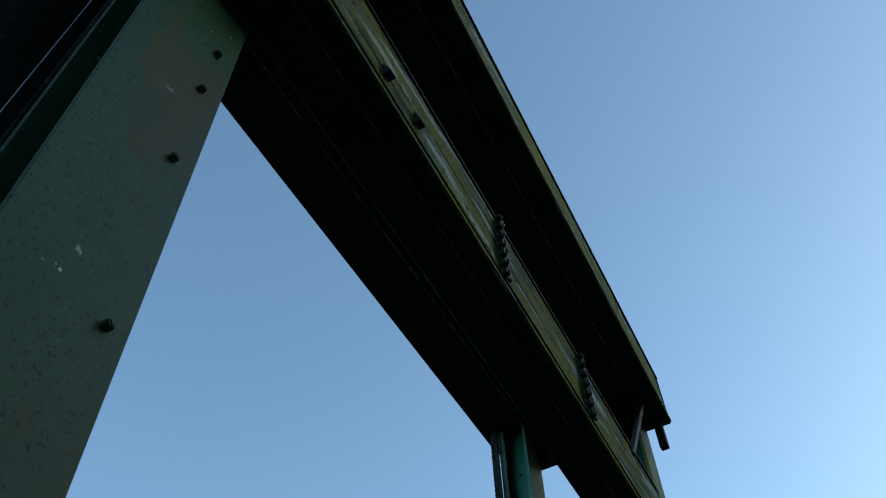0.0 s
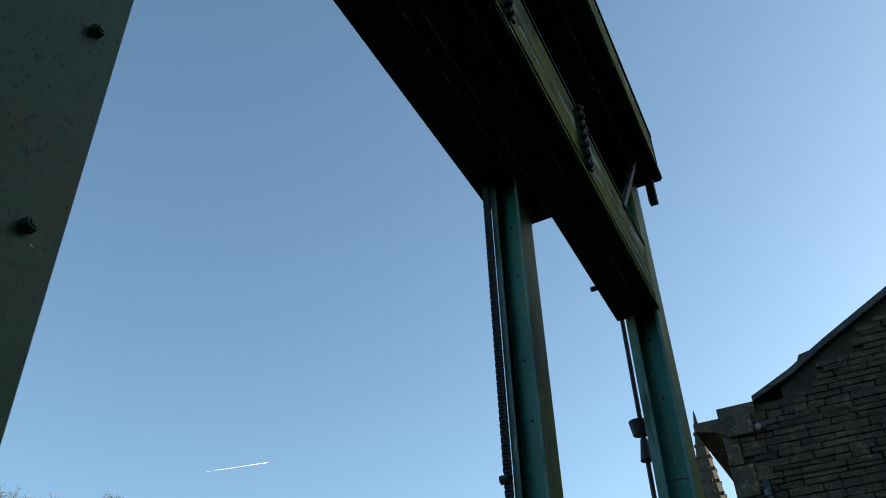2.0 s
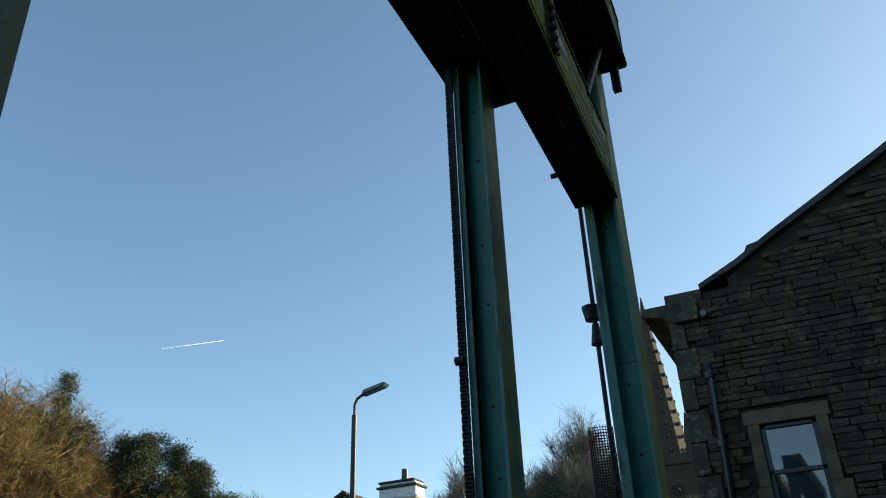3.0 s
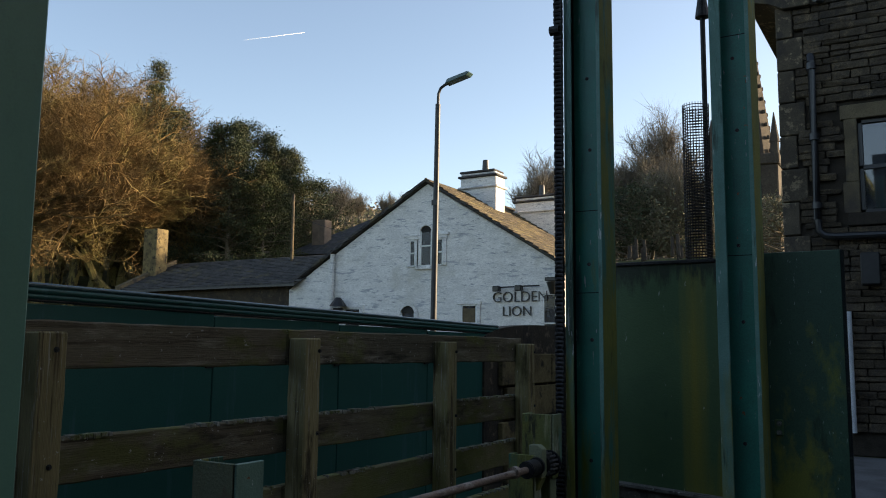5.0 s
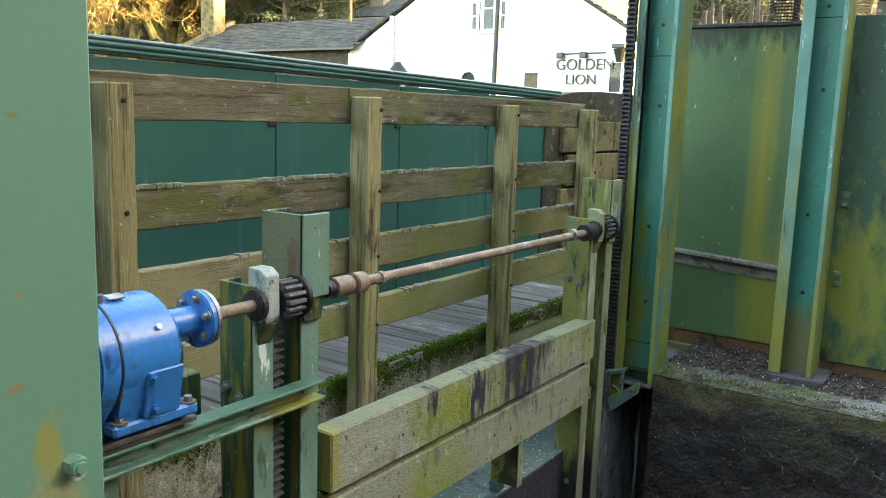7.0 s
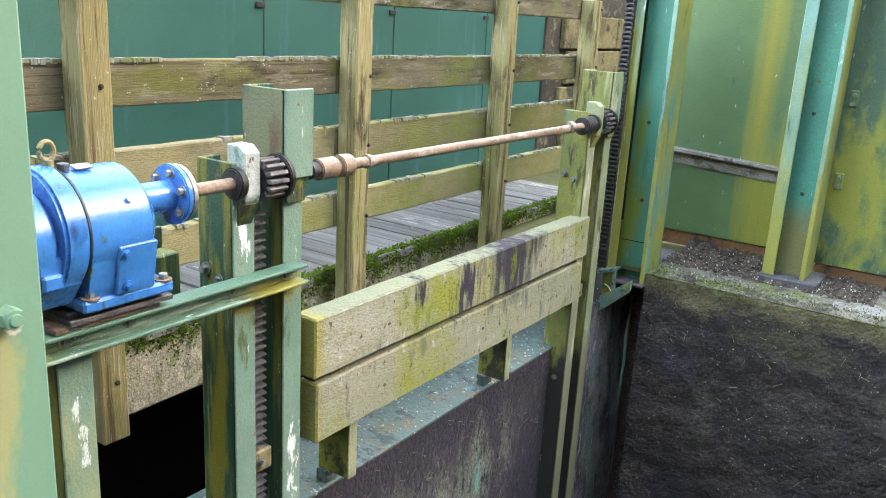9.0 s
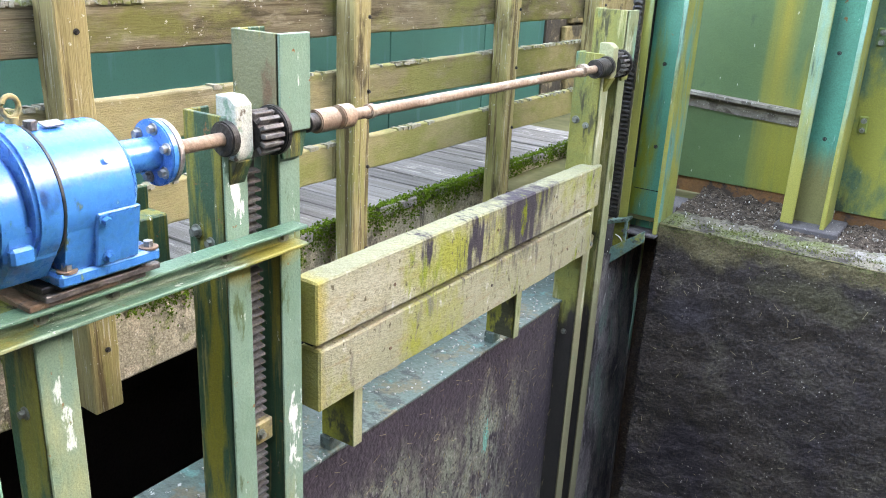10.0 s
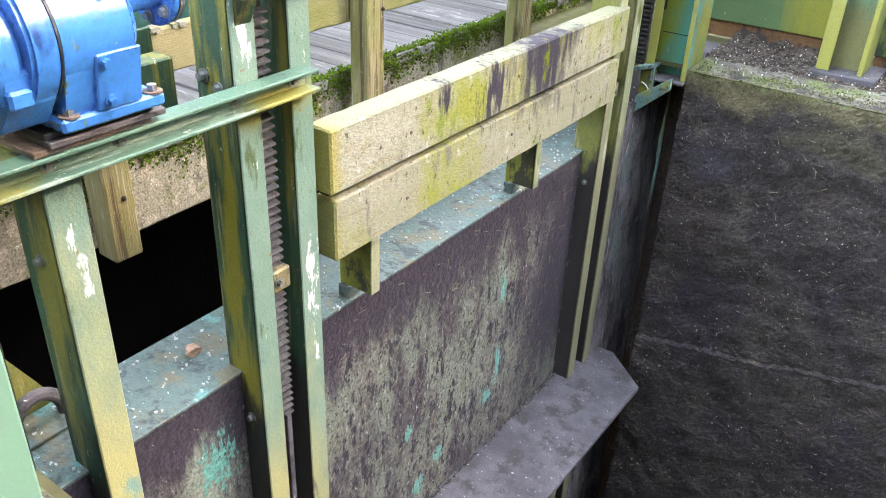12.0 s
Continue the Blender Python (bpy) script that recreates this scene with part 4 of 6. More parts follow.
# ---- lifting chain, counterweight rod, mesh guard ----
def chain(x, y, z0, z1):
    """A roller chain: paired side plates and rollers, one plate row every other link."""
    ob = thing("lifting_chain", "heavy black lifting chain beside the column", "chain", (x, y, z0))
    for w, d, odd in ((0.02, 0.02, 0), (0.024, 0.016, 1)):
        plates = bmesh.new()
        for sx in (-1, 1):
            rod((sx * w, 0, 0.004), (sx * (w - 0.008), 0, 0.004), 0.0125, seg=10, bm=plates)
            rod((sx * w, 0, 0.02), (sx * (w - 0.008), 0, 0.02), 0.0125, seg=10, bm=plates)
            box(sx * (w - 0.004) - 0.004, sx * (w - 0.004) + 0.004, -d * 0.5, d * 0.5, 0.002, 0.022, 0.0, plates)
        rod((-w, 0, 0.004), (w, 0, 0.004), 0.011, seg=8, bm=plates)
        me = finish(plates, "link", M["black_iron"], False)
        for k in range(odd, int((z1 - z0) / 0.022), 2):
            ob_link = new("link", me)
            ob_link.parent = ob
            ob_link.location = (0, 0, k * 0.022)
    return ob


chain(-1.922, 4.205, -0.01, 5.2)
nut = rod((-1.965, 4.2, 3.05), (-1.91, 4.2, 3.05), 0.028, seg=8)
solid("chain_guide", nut, M["black_iron"], "small black guide on the chain", "guide")
rodset = thing("guide_rod", "slim dark rod with a weight cup behind the guard panel", "rod", (-1.336, 5.02, 0.0))
part("rod", rod((-1.336, 5.02, 0.0), (-1.336, 5.02, 4.5), 0.015, seg=10), M["black_iron"], rodset)
part("cup", rod((-1.35, 5.02, 3.47), (-1.35, 5.02, 3.56), 0.048, 0.064, 16), M["black_iron"], rodset)
part("collar", rod((-1.336, 5.02, 3.30), (-1.336, 5.02, 3.44), 0.043, 0.022, 16), M["black_iron"], rodset)
mesh = thing("mesh_guard", "round guard of fine black wire mesh round the rod", "mesh guard", (-1.392, 5.02, 0.0))
hoops = bmesh.new()
for k in range(92):
    z = 1.2 + k * 0.0171
    tube([(-1.392 + 0.075 * math.cos(a), 5.02 + 0.075 * math.sin(a), z) for a in (2 * math.pi * j / 14 for j in range(15))], 0.0026 if z > 2.35 else 0.0036, 4, hoops)
tagged(part("mesh_ring", hoops, M["black_iron"], mesh), kind="stuff")
bars = bmesh.new()
for j in range(28):
    a = 2 * math.pi * j / 28
    rod((-1.392 + 0.075 * math.cos(a), 5.02 + 0.075 * math.sin(a), 0.0), (-1.392 + 0.075 * math.cos(a), 5.02 + 0.075 * math.sin(a), 2.77), 0.002, seg=4, bm=bars)
tagged(part("mesh_wire", bars, M["black_iron"], mesh), kind="stuff")

# ---- guard panels on the far side ----
pan = thing("guard_panel", "green steel guard panel streaked with yellow algae", "panel", (-1.55, 4.92, 0.05), "guard panels")
part("sheet", box(-2.0, -1.12, 4.915, 4.925, 0.085, 1.825, 0.002), M["panel"], pan)
part("ledge", prism([(-1.92, 0.557), (-1.19, 0.513), (-1.19, 0.528), (-1.92, 0.572)], "y", 4.84, 4.914), M["ledge"], pan, "grey angle ledge with droppings")
part("ledge_web", prism([(-1.92, 0.485), (-1.19, 0.441), (-1.19, 0.512), (-1.92, 0.556)], "y", 4.90, 4.9145), M["ledge"], pan)
part("top_edge", box(-2.0, -1.12, 4.9, 4.935, 1.815, 1.835, 0.003), M["black_iron"], pan)
part("bottom_board", box(-2.0, -1.12, 4.93, 4.95, 0.0, 0.12, 0.003), M["rust_board"], pan, "rusty brown bottom board")
pan2 = thing("guard_panel", "dark green steel guard panel bracketed to a column", "panel", (-0.85, 4.86, 0.03), "guard panels")
part("sheet", box(-1.02, -0.62, 4.797, 4.809, 0.08, 1.84, 0.003), M["dark_panel"], pan2)
part("edge", box(-0.635, -0.62, 4.79, 4.84, 0.05, 1.84, 0.003), M["dark_beam"], pan2)
for z in (0.52, 0.93):
    part("bracket", box(-0.978, -0.935, 4.785, 4.797, z - 0.042, z + 0.042, 0.006), M["panel"], pan2)
    part("bolt", bolt((-0.955, 4.782, z + 0.02), (0, -1, 0), 0.009), M["bolt"], pan2)
    part("bolt", bolt((-0.955, 4.782, z - 0.025), (0, -1, 0), 0.009), M["bolt"], pan2)
part("bottom_board", box(-1.0, -0.64, 4.811, 4.83, 0.0, 0.11, 0.003), M["rust_board"], pan2, "rusty brown bottom board")

# ---- guillotine gate ----
gate = thing("lock_gate", "slimed steel guillotine lock gate with a teal top ledge", "lock gate", (-2.1, 2.6, -4.6))
skin = bmesh.new()
bmesh.ops.create_grid(skin, x_segments=90, y_segments=90, size=1, matrix=Matrix.Translation((-1.985, 2.6, -2.45)) @ Matrix.Rotation(radians(90), 4, "Y") @ Matrix.Diagonal((2.08, 1.62, 1, 1)))
for v in skin.verts:
    v.co.x += 0.006 * noise.noise(v.co * 4)
part("front_plate", skin, M["gate"], gate)
part("body", box(-2.27, -1.993, 0.98, 4.22, -4.6, -0.375, 0), M["gate"], gate)
part("top_plate", box(-2.28, -1.975, 0.98, 4.22, -0.374, -0.36, 0.003), M["gate_top"], gate, "teal top plate spotted with droppings")
part("lower_girder", prism([(-1.983, 1.1), (-1.55, 1.1), (-1.55, 4.0), (-1.80, 4.2), (-1.983, 4.2)], "z", -1.73, -1.70, bevel=0.004), M["silt"], gate, "grey silted girder flange")
part("girder_web", box(-1.985, -1.975, 1.1, 3.93, -1.95, -1.72, 0.002), M["gate"], gate)
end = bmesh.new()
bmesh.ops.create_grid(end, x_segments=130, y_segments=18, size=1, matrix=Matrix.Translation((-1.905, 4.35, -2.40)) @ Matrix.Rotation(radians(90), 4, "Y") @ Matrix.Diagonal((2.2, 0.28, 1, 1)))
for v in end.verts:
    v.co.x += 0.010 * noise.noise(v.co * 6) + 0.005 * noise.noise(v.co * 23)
part("end_plate", end, M["lightened_end_slime"], gate, "end plate thick with slime, coloured paler to offset its shade")
part("end_box", box(-1.985, -1.922, 4.075, 4.62, -4.6, -0.21, 0.003), M["gate"], gate)
part("edge_strip", roughen(box(-1.925, -1.895, 4.632, 4.652, -4.6, -0.2, 0.003), 0.002, 0.1), M["lip"], gate, "pale worn edge strip")
part("lug_post", box(-1.945, -1.908, 4.188, 4.206, -0.275, -0.03, 0.003), M["silt"], gate)
part("lug_bar", prism([(-1.928, -0.28), (-1.745, -0.11), (-1.745, -0.05), (-1.908, -0.17)], "y", 4.186, 4.208, bevel=0.003), M["lug"], gate)
part("lug_bar", prism([(-1.94, -0.055), (-1.835, -0.018), (-1.835, 0.0), (-1.94, -0.033)], "y", 4.186, 4.25, bevel=0.003), M["lug"], gate)
part("lug_post", box(-1.852, -1.838, 4.19, 4.206, -0.16, -0.012, 0.002), M["lug"], gate)
part("lug_back", box(-1.94, -1.84, 4.222, 4.229, -0.17, -0.03, 0.001), M["algae_iron"], gate)
part("lug_cable", tube([(-1.905 + 0.055 * math.sin(q), 4.21, -0.175 + 0.07 * math.cos(q)) for q in (0.1 + 0.18 * k for k in range(12))], 0.003, 6), M["white_pipe"], gate, "thin pale cable")
flk = bmesh.new()
for _ in range(240):
    y, s = rng.uniform(1.1, 4.1), rng.uniform(0.001, 0.0035)
    x = rng.uniform(-2.26, -1.985)
    box(x - s, x + s, y - s * 1.4, y + s * 1.4, -0.361, -0.356 + s * 0.4, 0, flk, Matrix.Rotation(rng.uniform(0, 3), 4, "Z"))
tagged(solid("droppings", flk, M["flake"], "pale droppings on the gate top", "droppings"), kind="stuff")
leafb = roughen(box(-2.17, -2.13, 1.62, 1.66, -0.36, -0.335, 0.006), 0.008, 0.02, 2)
solid("dead_leaf", leafb, M["leaf"], "small pinkish dead leaf lying on the gate top", "leaf")


# ---- paddle gear: two rack frames, rail, motor, cross shaft ----
def rack_frame(label, web, flange, bracket):
    """Two channel posts with a toothed rack between them, a pinion and a head box."""
    fr = thing("rack_frame", label, "rack frame", (-1.93, 1.78, -0.36), "rack frames")

    def channel(y0, y1, z0, z1):
        post = part("post", box(-2.03, -1.895, y0, y0 + 0.01, z0, z1, 0.002), web, fr)
        part("post_flange", box(-1.905, -1.893, y0 + 0.0, y1, z0, z1, 0.003), flange, post)
        part("post_flange", box(-2.03, -2.02, y0 + 0.01, y1, z0, z1, 0.003), web, post)
        return post

    lp = channel(1.675, 1.75, -4.2, 0.82)
    channel(1.855, 1.93, -4.2, 0.74)
    # rack between the posts
    rk = part("rack_bar", box(-1.985, -1.955, 1.77, 1.83, -0.62, 0.80, 0.002), M["rack"], fr)
    teeth = bmesh.new()
    for k in range(52):
        z = -0.6 + k * 0.0245
        prism([(-1.956, z), (-1.956, z + 0.015), (-1.933, z + 0.0105), (-1.933, z + 0.0045)], "y", 1.772, 1.828, teeth)
    tagged(part("toothing", teeth, M["rack"], rk), kind="stuff")
    part("rack_clamp", box(-1.96, -1.915, 1.765, 1.835, -0.12, -0.05, 0.006), M["yellow"], rk, "yellowish clamp with bolts")
    part("bolt", bolt((-1.915, 1.785, -0.085), (1, 0, 0), 0.01), M["bolt"], rk)
    part("paddle_rod", box(-1.935, -1.92, 1.785, 1.805, -4.2, -0.58, 0.002), M["silt"], fr, "pale grey rod below the rack")
    # head box behind the pinion, with a sloped lower corner
    hd = part("head", box(-2.035, -1.872, 1.838, 1.848, 0.72, 1.0, 0.002), web, fr)
    part("head_flange", prism([(1.838, 0.76), (1.945, 0.76), (1.945, 1.0), (1.838, 1.0)], "x", -1.882, -1.868, bevel=0.002), flange, hd)
    part("head_flange", prism([(1.848, 0.74), (1.945, 0.74), (1.945, 1.0), (1.848, 1.0)], "x", -2.035, -2.025, bevel=0.002), web, hd)
    part("head_gusset", prism([(1.838, 0.762), (1.945, 0.762), (1.925, 0.69), (1.858, 0.69)], "x", -1.892, -1.88, bevel=0.002), web, hd)
    # bearing bracket in front of the pinion
    br = part("bearing_bracket", prism([(-1.93, 0.715), (-1.868, 0.715), (-1.860, 0.735), (-1.862, 0.848), (-1.885, 0.866), (-1.93, 0.866)], "y", 1.69, 1.742, bevel=0.003), bracket, fr, "pale flaking bearing bracket")
    part("gusset", prism([(-1.9, 0.716), (-1.862, 0.716), (-1.9, 0.64)], "y", 1.69, 1.74, bevel=0.002), web, br)
    part("bearing", rod((-1.885, 1.665, 0.77), (-1.885, 1.69, 0.77), 0.042, seg=20, bevel=0.004), M["black_iron"], br, smooth=True)
    # pinion
    pn = part("pinion", rod((-1.885, 1.748, 0.77), (-1.885, 1.825, 0.77), 0.04, seg=24), M["black_iron"], fr, smooth=True)
    cogs = bmesh.new()
    for k in range(15):
        a = 2 * math.pi * k / 15
        c = Vector((-1.885 + 0.047 * math.cos(a), 0, 0.77 + 0.047 * math.sin(a)))
        box(c.x - 0.009, c.x + 0.009, 1.75, 1.815, c.z - 0.0055, c.z + 0.0055, 0.0015, cogs, Matrix.Rotation(-a, 4, "Y"))
    tagged(part("toothing", cogs, M["rack"], pn), kind="stuff")
    part("cheek", rod((-1.885, 1.818, 0.77), (-1.885, 1.836, 0.77), 0.062, seg=24, bevel=0.003), M["black_iron"], pn, smooth=True)
    for z in (0.52, -0.5):
        part("bolt", bolt((-2.0, 1.675, z), (0, -1, 0), 0.012), M["bolt"], fr)
        part("bolt", bolt((-1.95, 1.675, z - 0.02), (0, -1, 0), 0.01), M["bolt"], fr)
    return fr


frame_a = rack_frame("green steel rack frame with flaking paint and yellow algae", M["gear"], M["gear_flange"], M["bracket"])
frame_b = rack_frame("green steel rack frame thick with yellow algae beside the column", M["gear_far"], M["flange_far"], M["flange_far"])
frame_b.location.y += 2.14


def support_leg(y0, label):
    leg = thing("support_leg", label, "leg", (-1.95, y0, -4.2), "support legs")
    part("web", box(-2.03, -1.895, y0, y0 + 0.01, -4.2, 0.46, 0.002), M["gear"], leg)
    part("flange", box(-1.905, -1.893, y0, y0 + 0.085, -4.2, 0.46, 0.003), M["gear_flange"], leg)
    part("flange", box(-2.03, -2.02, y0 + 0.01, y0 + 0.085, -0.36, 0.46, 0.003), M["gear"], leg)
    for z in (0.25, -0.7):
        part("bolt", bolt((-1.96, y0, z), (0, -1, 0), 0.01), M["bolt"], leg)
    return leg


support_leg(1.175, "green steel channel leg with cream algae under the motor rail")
brk = thing("gate_bracket", "mossy teal gusset bracket on the gate top", "bracket", (-2.3, 1.2, -0.36))
part("gusset", prism([(1.12, -0.355), (1.28, -0.355), (1.17, -0.15), (1.12, -0.15)], "x", -2.27, -2.255), M["gear_far"], brk)
part("plate", box(-2.28, -2.14, 1.12, 1.30, -0.358, -0.344, 0.003), M["gate_top"], brk)
part("eye", tube([(-2.2, 1.19 + 0.07 * math.cos(a), -0.345 + 0.09 * math.sin(a)) for a in (math.pi * k / 12 for k in range(13))], 0.018, 10), M["silt"], brk, "grey curved hoop", smooth=True)

rail = thing("motor_rail", "green steel channel rail carrying the motor", "rail", (-1.87, 1.3, 0.46))
part("web", box(-1.892, -1.884, 0.74, 1.895, 0.463, 0.516, 0.001), M["rail_paint"], rail)
part("top_flange", box(-1.892, -1.838, 0.74, 1.90, 0.509, 0.518, 0.002), M["rail_paint"], rail)
part("bottom_flange", box(-1.892, -1.838, 0.74, 1.905, 0.46, 0.469, 0.002), M["rail_paint"], rail)
for y in (1.19, 1.35, 1.66, 1.85):
    part("bolt", bolt((-1.884, y, 0.488), (1, 0, 0), 0.0105), M["bolt"], rail)
part("rear_rail", box(-2.16, -2.09, 0.74, 1.66, 0.42, 0.55, 0.004), M["gear"], rail)
part("cross_piece", box(-2.1, -1.9, 1.03, 1.17, 0.47, 0.5, 0.003), M["algae_iron"], rail, "algae-coated cross plate")
part("back_plate", box(-2.2, -2.19, 1.3, 1.68, 0.35, 0.60, 0.003), M["gear"], rail)
part("gusset", prism([(-2.06, 0.52), (-1.9, 0.497), (-2.06, 0.42)], "y", 1.17, 1.18), M["algae_iron"], rail)
packer = thing("packing_board", "rusty packing plates under the motor feet", "packing", (-1.93, 1.33, 0.518))
part("plate", box(-2.06, -1.848, 1.18, 1.415, 0.546, 0.5595, 0.002), M["black_iron"], packer)
part("plate", box(-2.05, -1.835, 1.18, 1.44, 0.532, 0.5455, 0.002), M["rack"], packer)
part("plate", box(-2.05, -1.845, 1.15, 1.41, 0.5185, 0.5315, 0.002), M["rust"], packer)


def gear_motor():
    mo = thing("gear_motor", "glossy bright blue geared motor with bolted flanges", "motor", (-1.9, 1.25, 0.54))
    ax, az = -1.918, 0.728
    part("casing", rod((ax, 1.21, az), (ax, 1.365, az), 0.127, seg=48, bevel=0.006), M["blue"], mo, smooth=True)
    part("joint_flange", rod((ax, 1.152, az), (ax, 1.206, az), 0.139, seg=48, bevel=0.007), M["blue"], mo, smooth=True)
    part("seam", rod((ax, 1.2065, az), (ax, 1.2115, az), 0.134, seg=48), M["black_iron"], mo, "dark joint seam")
    part("end_ring", rod((ax, 1.085, az - 0.012), (ax, 1.151, az - 0.012), 0.118, seg=40, bevel=0.012), M["blue"], mo, smooth=True)
    part("end_cover", rod((ax + 0.01, 1.04, az - 0.01), (ax + 0.01, 1.084, az - 0.01), 0.095, seg=40, bevel=0.01), M["blue"], mo, smooth=True)
    part("rear_casing", rod((ax + 0.02, 0.93, az + 0.01), (ax + 0.02, 1.04, az + 0.01), 0.06, seg=32, bevel=0.01), M["blue"], mo, smooth=True)
    for k in range(8):
        a = 2 * math.pi * (k + 0.5) / 8
        part("flange_bolt", bolt((ax + 0.106 * math.cos(a), 1.085, az - 0.012 + 0.106 * math.sin(a)), (0, -1, 0), 0.008), M["blue"], mo)
    part("nose", rod((ax, 1.364, az), (ax, 1.392, az), 0.122, 0.092, 48, bevel=0.008), M["blue"], mo, smooth=True)
    out = part("output_hub", rod((-1.885, 1.36, 0.77), (-1.885, 1.49, 0.77), 0.036, seg=28), M["blue"], mo, smooth=True)
    part("output_flange", rod((-1.885, 1.475, 0.77), (-1.885, 1.491, 0.77), 0.072, seg=36, bevel=0.003), M["blue"], out, smooth=True)
    part("mating_flange", rod((-1.885, 1.4915, 0.77), (-1.885, 1.508, 0.77), 0.070, seg=36, bevel=0.003), M["steel"], out, "dull steel flange", smooth=True)
    for k in range(6):
        a = 2 * math.pi * (k + 0.3) / 6
        part("bolt", bolt((-1.885 + 0.054 * math.cos(a), 1.475, 0.77 + 0.054 * math.sin(a)), (0, -1, 0), 0.009), M["steel"], out)
    # pedestal and feet
    ped = part("pedestal", prism([(ax - 0.12, 0.58), (ax + 0.088, 0.58), (ax + 0.1, 0.61), (ax + 0.1265, az), (ax - 0.1265, az)], "y", 1.216, 1.362, bevel=0.006), M["blue"], mo)
    foot = part("foot", box(ax - 0.13, ax + 0.105, 1.2, 1.428, 0.56, 0.588, 0.006), M["blue"], mo)
    part("rib", prism([(ax + 0.06, 0.587), (ax + 0.108, 0.587), (ax + 0.1285, 0.70), (ax + 0.06, 0.70)], "y", 1.275, 1.372, bevel=0.003), M["blue"], ped)
    part("rear_housing", prism([(ax - 0.1, 0.575), (ax + 0.06, 0.575), (ax + 0.11, 0.64), (ax + 0.115, 0.70), (ax - 0.1, 0.70)], "y", 1.10, 1.205, bevel=0.008), M["blue"], ped)
    for y in (1.225, 1.41):
        part("foot_bolt", bolt((ax + 0.088, y, 0.587), (0, 0, 1), 0.011), M["steel"], foot)
        part("washer", rod((ax + 0.088, y, 0.587), (ax + 0.088, y, 0.591), 0.02, seg=16), M["brick"], foot)
    for y, z, dx in ((1.29, 0.685, 0.127), (1.30, 0.605, 0.112)):
        part("bolt", bolt((ax + dx, y, z), (1, 0, -0.2), 0.009), M["blue"], mo)
    # lifting eye, filler plug, plate on the crown, cable gland
    ring = bmesh.new()
    tube([(ax + 0.005, 1.2 + 0.016 * math.cos(a), az + 0.168 + 0.02 * math.sin(a)) for a in (2 * math.pi * j / 16 for j in range(17))], 0.0055, 8, ring)
    rod((ax + 0.005, 1.2, az + 0.13), (ax + 0.005, 1.2, az + 0.15), 0.012, seg=12, bm=ring)
    part("lifting_eye", ring, M["yellow"], mo, "yellow lifting eye", smooth=True)
    part("filler_plug", rod((ax + 0.02, 1.225, az + 0.125), (ax + 0.02, 1.225, az + 0.142), 0.012, seg=10), M["rack"], mo)
    part("rating_plate", box(ax + 0.01, ax + 0.035, 1.245, 1.285, az + 0.129, az + 0.134, 0.001, rot=Matrix.Rotation(radians(12), 4, "Y")), M["steel"], mo, "small worn pale plate")
    part("sticker", rod((ax + 0.113, 1.315, az + 0.068), (ax + 0.116, 1.315, az + 0.07), 0.007, seg=14), M["white_paint"], mo, "white round spot")
    part("drain_boss", box(ax + 0.085, ax + 0.125, 1.105, 1.15, 0.635, 0.67, 0.006), M["blue"], mo)
    return mo


gear_motor()
shaft = thing("cross_shaft", "rusty pinkish drive shaft with sleeve couplings", "shaft", (-1.885, 2.8, 0.74))
part("stub", rod((-1.885, 1.505, 0.77), (-1.885, 1.67, 0.77), 0.0165, seg=18), M["shaft"], shaft, smooth=True)
part("bar", rod((-1.885, 1.94, 0.77), (-1.885, 3.84, 0.765), 0.0165, seg=18), M["shaft"], shaft, smooth=True)
part("seal", rod((-1.885, 1.945, 0.77), (-1.885, 1.975, 0.77), 0.024, seg=18), M["black_iron"], shaft, smooth=True)
for y0, y1, r in ((1.975, 2.05, 0.031), (2.066, 2.115, 0.033), (2.19, 2.215, 0.021), (3.56, 3.60, 0.027)):
    part("coupling", rod((-1.885, y0, 0.77), (-1.885, y1, 0.77), r, seg=22, bevel=0.003), M["shaft"], shaft, smooth=True)
part("collar", rod((-1.885, 3.70, 0.766), (-1.885, 3.80, 0.766), 0.04, seg=20, bevel=0.004), M["black_iron"], shaft, smooth=True)

# ---- timber baulks on the gate ----
bk = thing("timber_baulks", "two algae-covered timber baulks bolted across the gate", "baulk", (-1.91, 2.9, -0.1))
for x0, x1, y0, y1, z0, z1 in ((-1.956, -1.868, 1.962, 3.87, 0.128, 0.325), (-1.962, -1.878, 1.985, 3.85, -0.098, 0.1)):
    b = box(x0, x1, y0, y1, z0, z1, 0.006)
    bmesh.ops.subdivide_edges(b, edges=[e for e in b.edges if e.calc_length() > 1], cuts=40)
    roughen(b, 0.0035, 0.06)
    pl = part("baulk", b, M["baulk"], bk)
    for y in (2.32, 2.95, 3.6):
        part("bolt", rod((x1 - 0.004, y, z0 + 0.07 + 0.06 * ((y * 7) % 1)), (x1 + 0.002, y, z0 + 0.07 + 0.06 * ((y * 7) % 1)), 0.006, seg=10), M["rust"], pl)
# Near-black strip stands in for the shadow gap between the baulks.
part("packing_strip", box(-1.95, -1.92, 2.0, 3.84, 0.1005, 0.1275, 0.001), M["dark_inside"], bk)
part("backing_piece", roughen(box(-1.99, -1.9625, 1.97, 2.3, -0.095, 0.02, 0.004), 0.002, 0.05), M["baulk"], bk)
for y in (2.16, 3.19):
    st = part("stub_post", box(-2.03, -1.895, y, y + 0.012, -0.312, -0.09, 0.002), M["algae_iron"], bk)
    part("flange", box(-1.905, -1.893, y, y + 0.042, -0.312, -0.09, 0.002), M["flange_far"], st)
    part("foot", box(-2.03, -1.985, y - 0.012, y + 0.05, -0.36, -0.3115, 0.004), M["gate_top"], st)


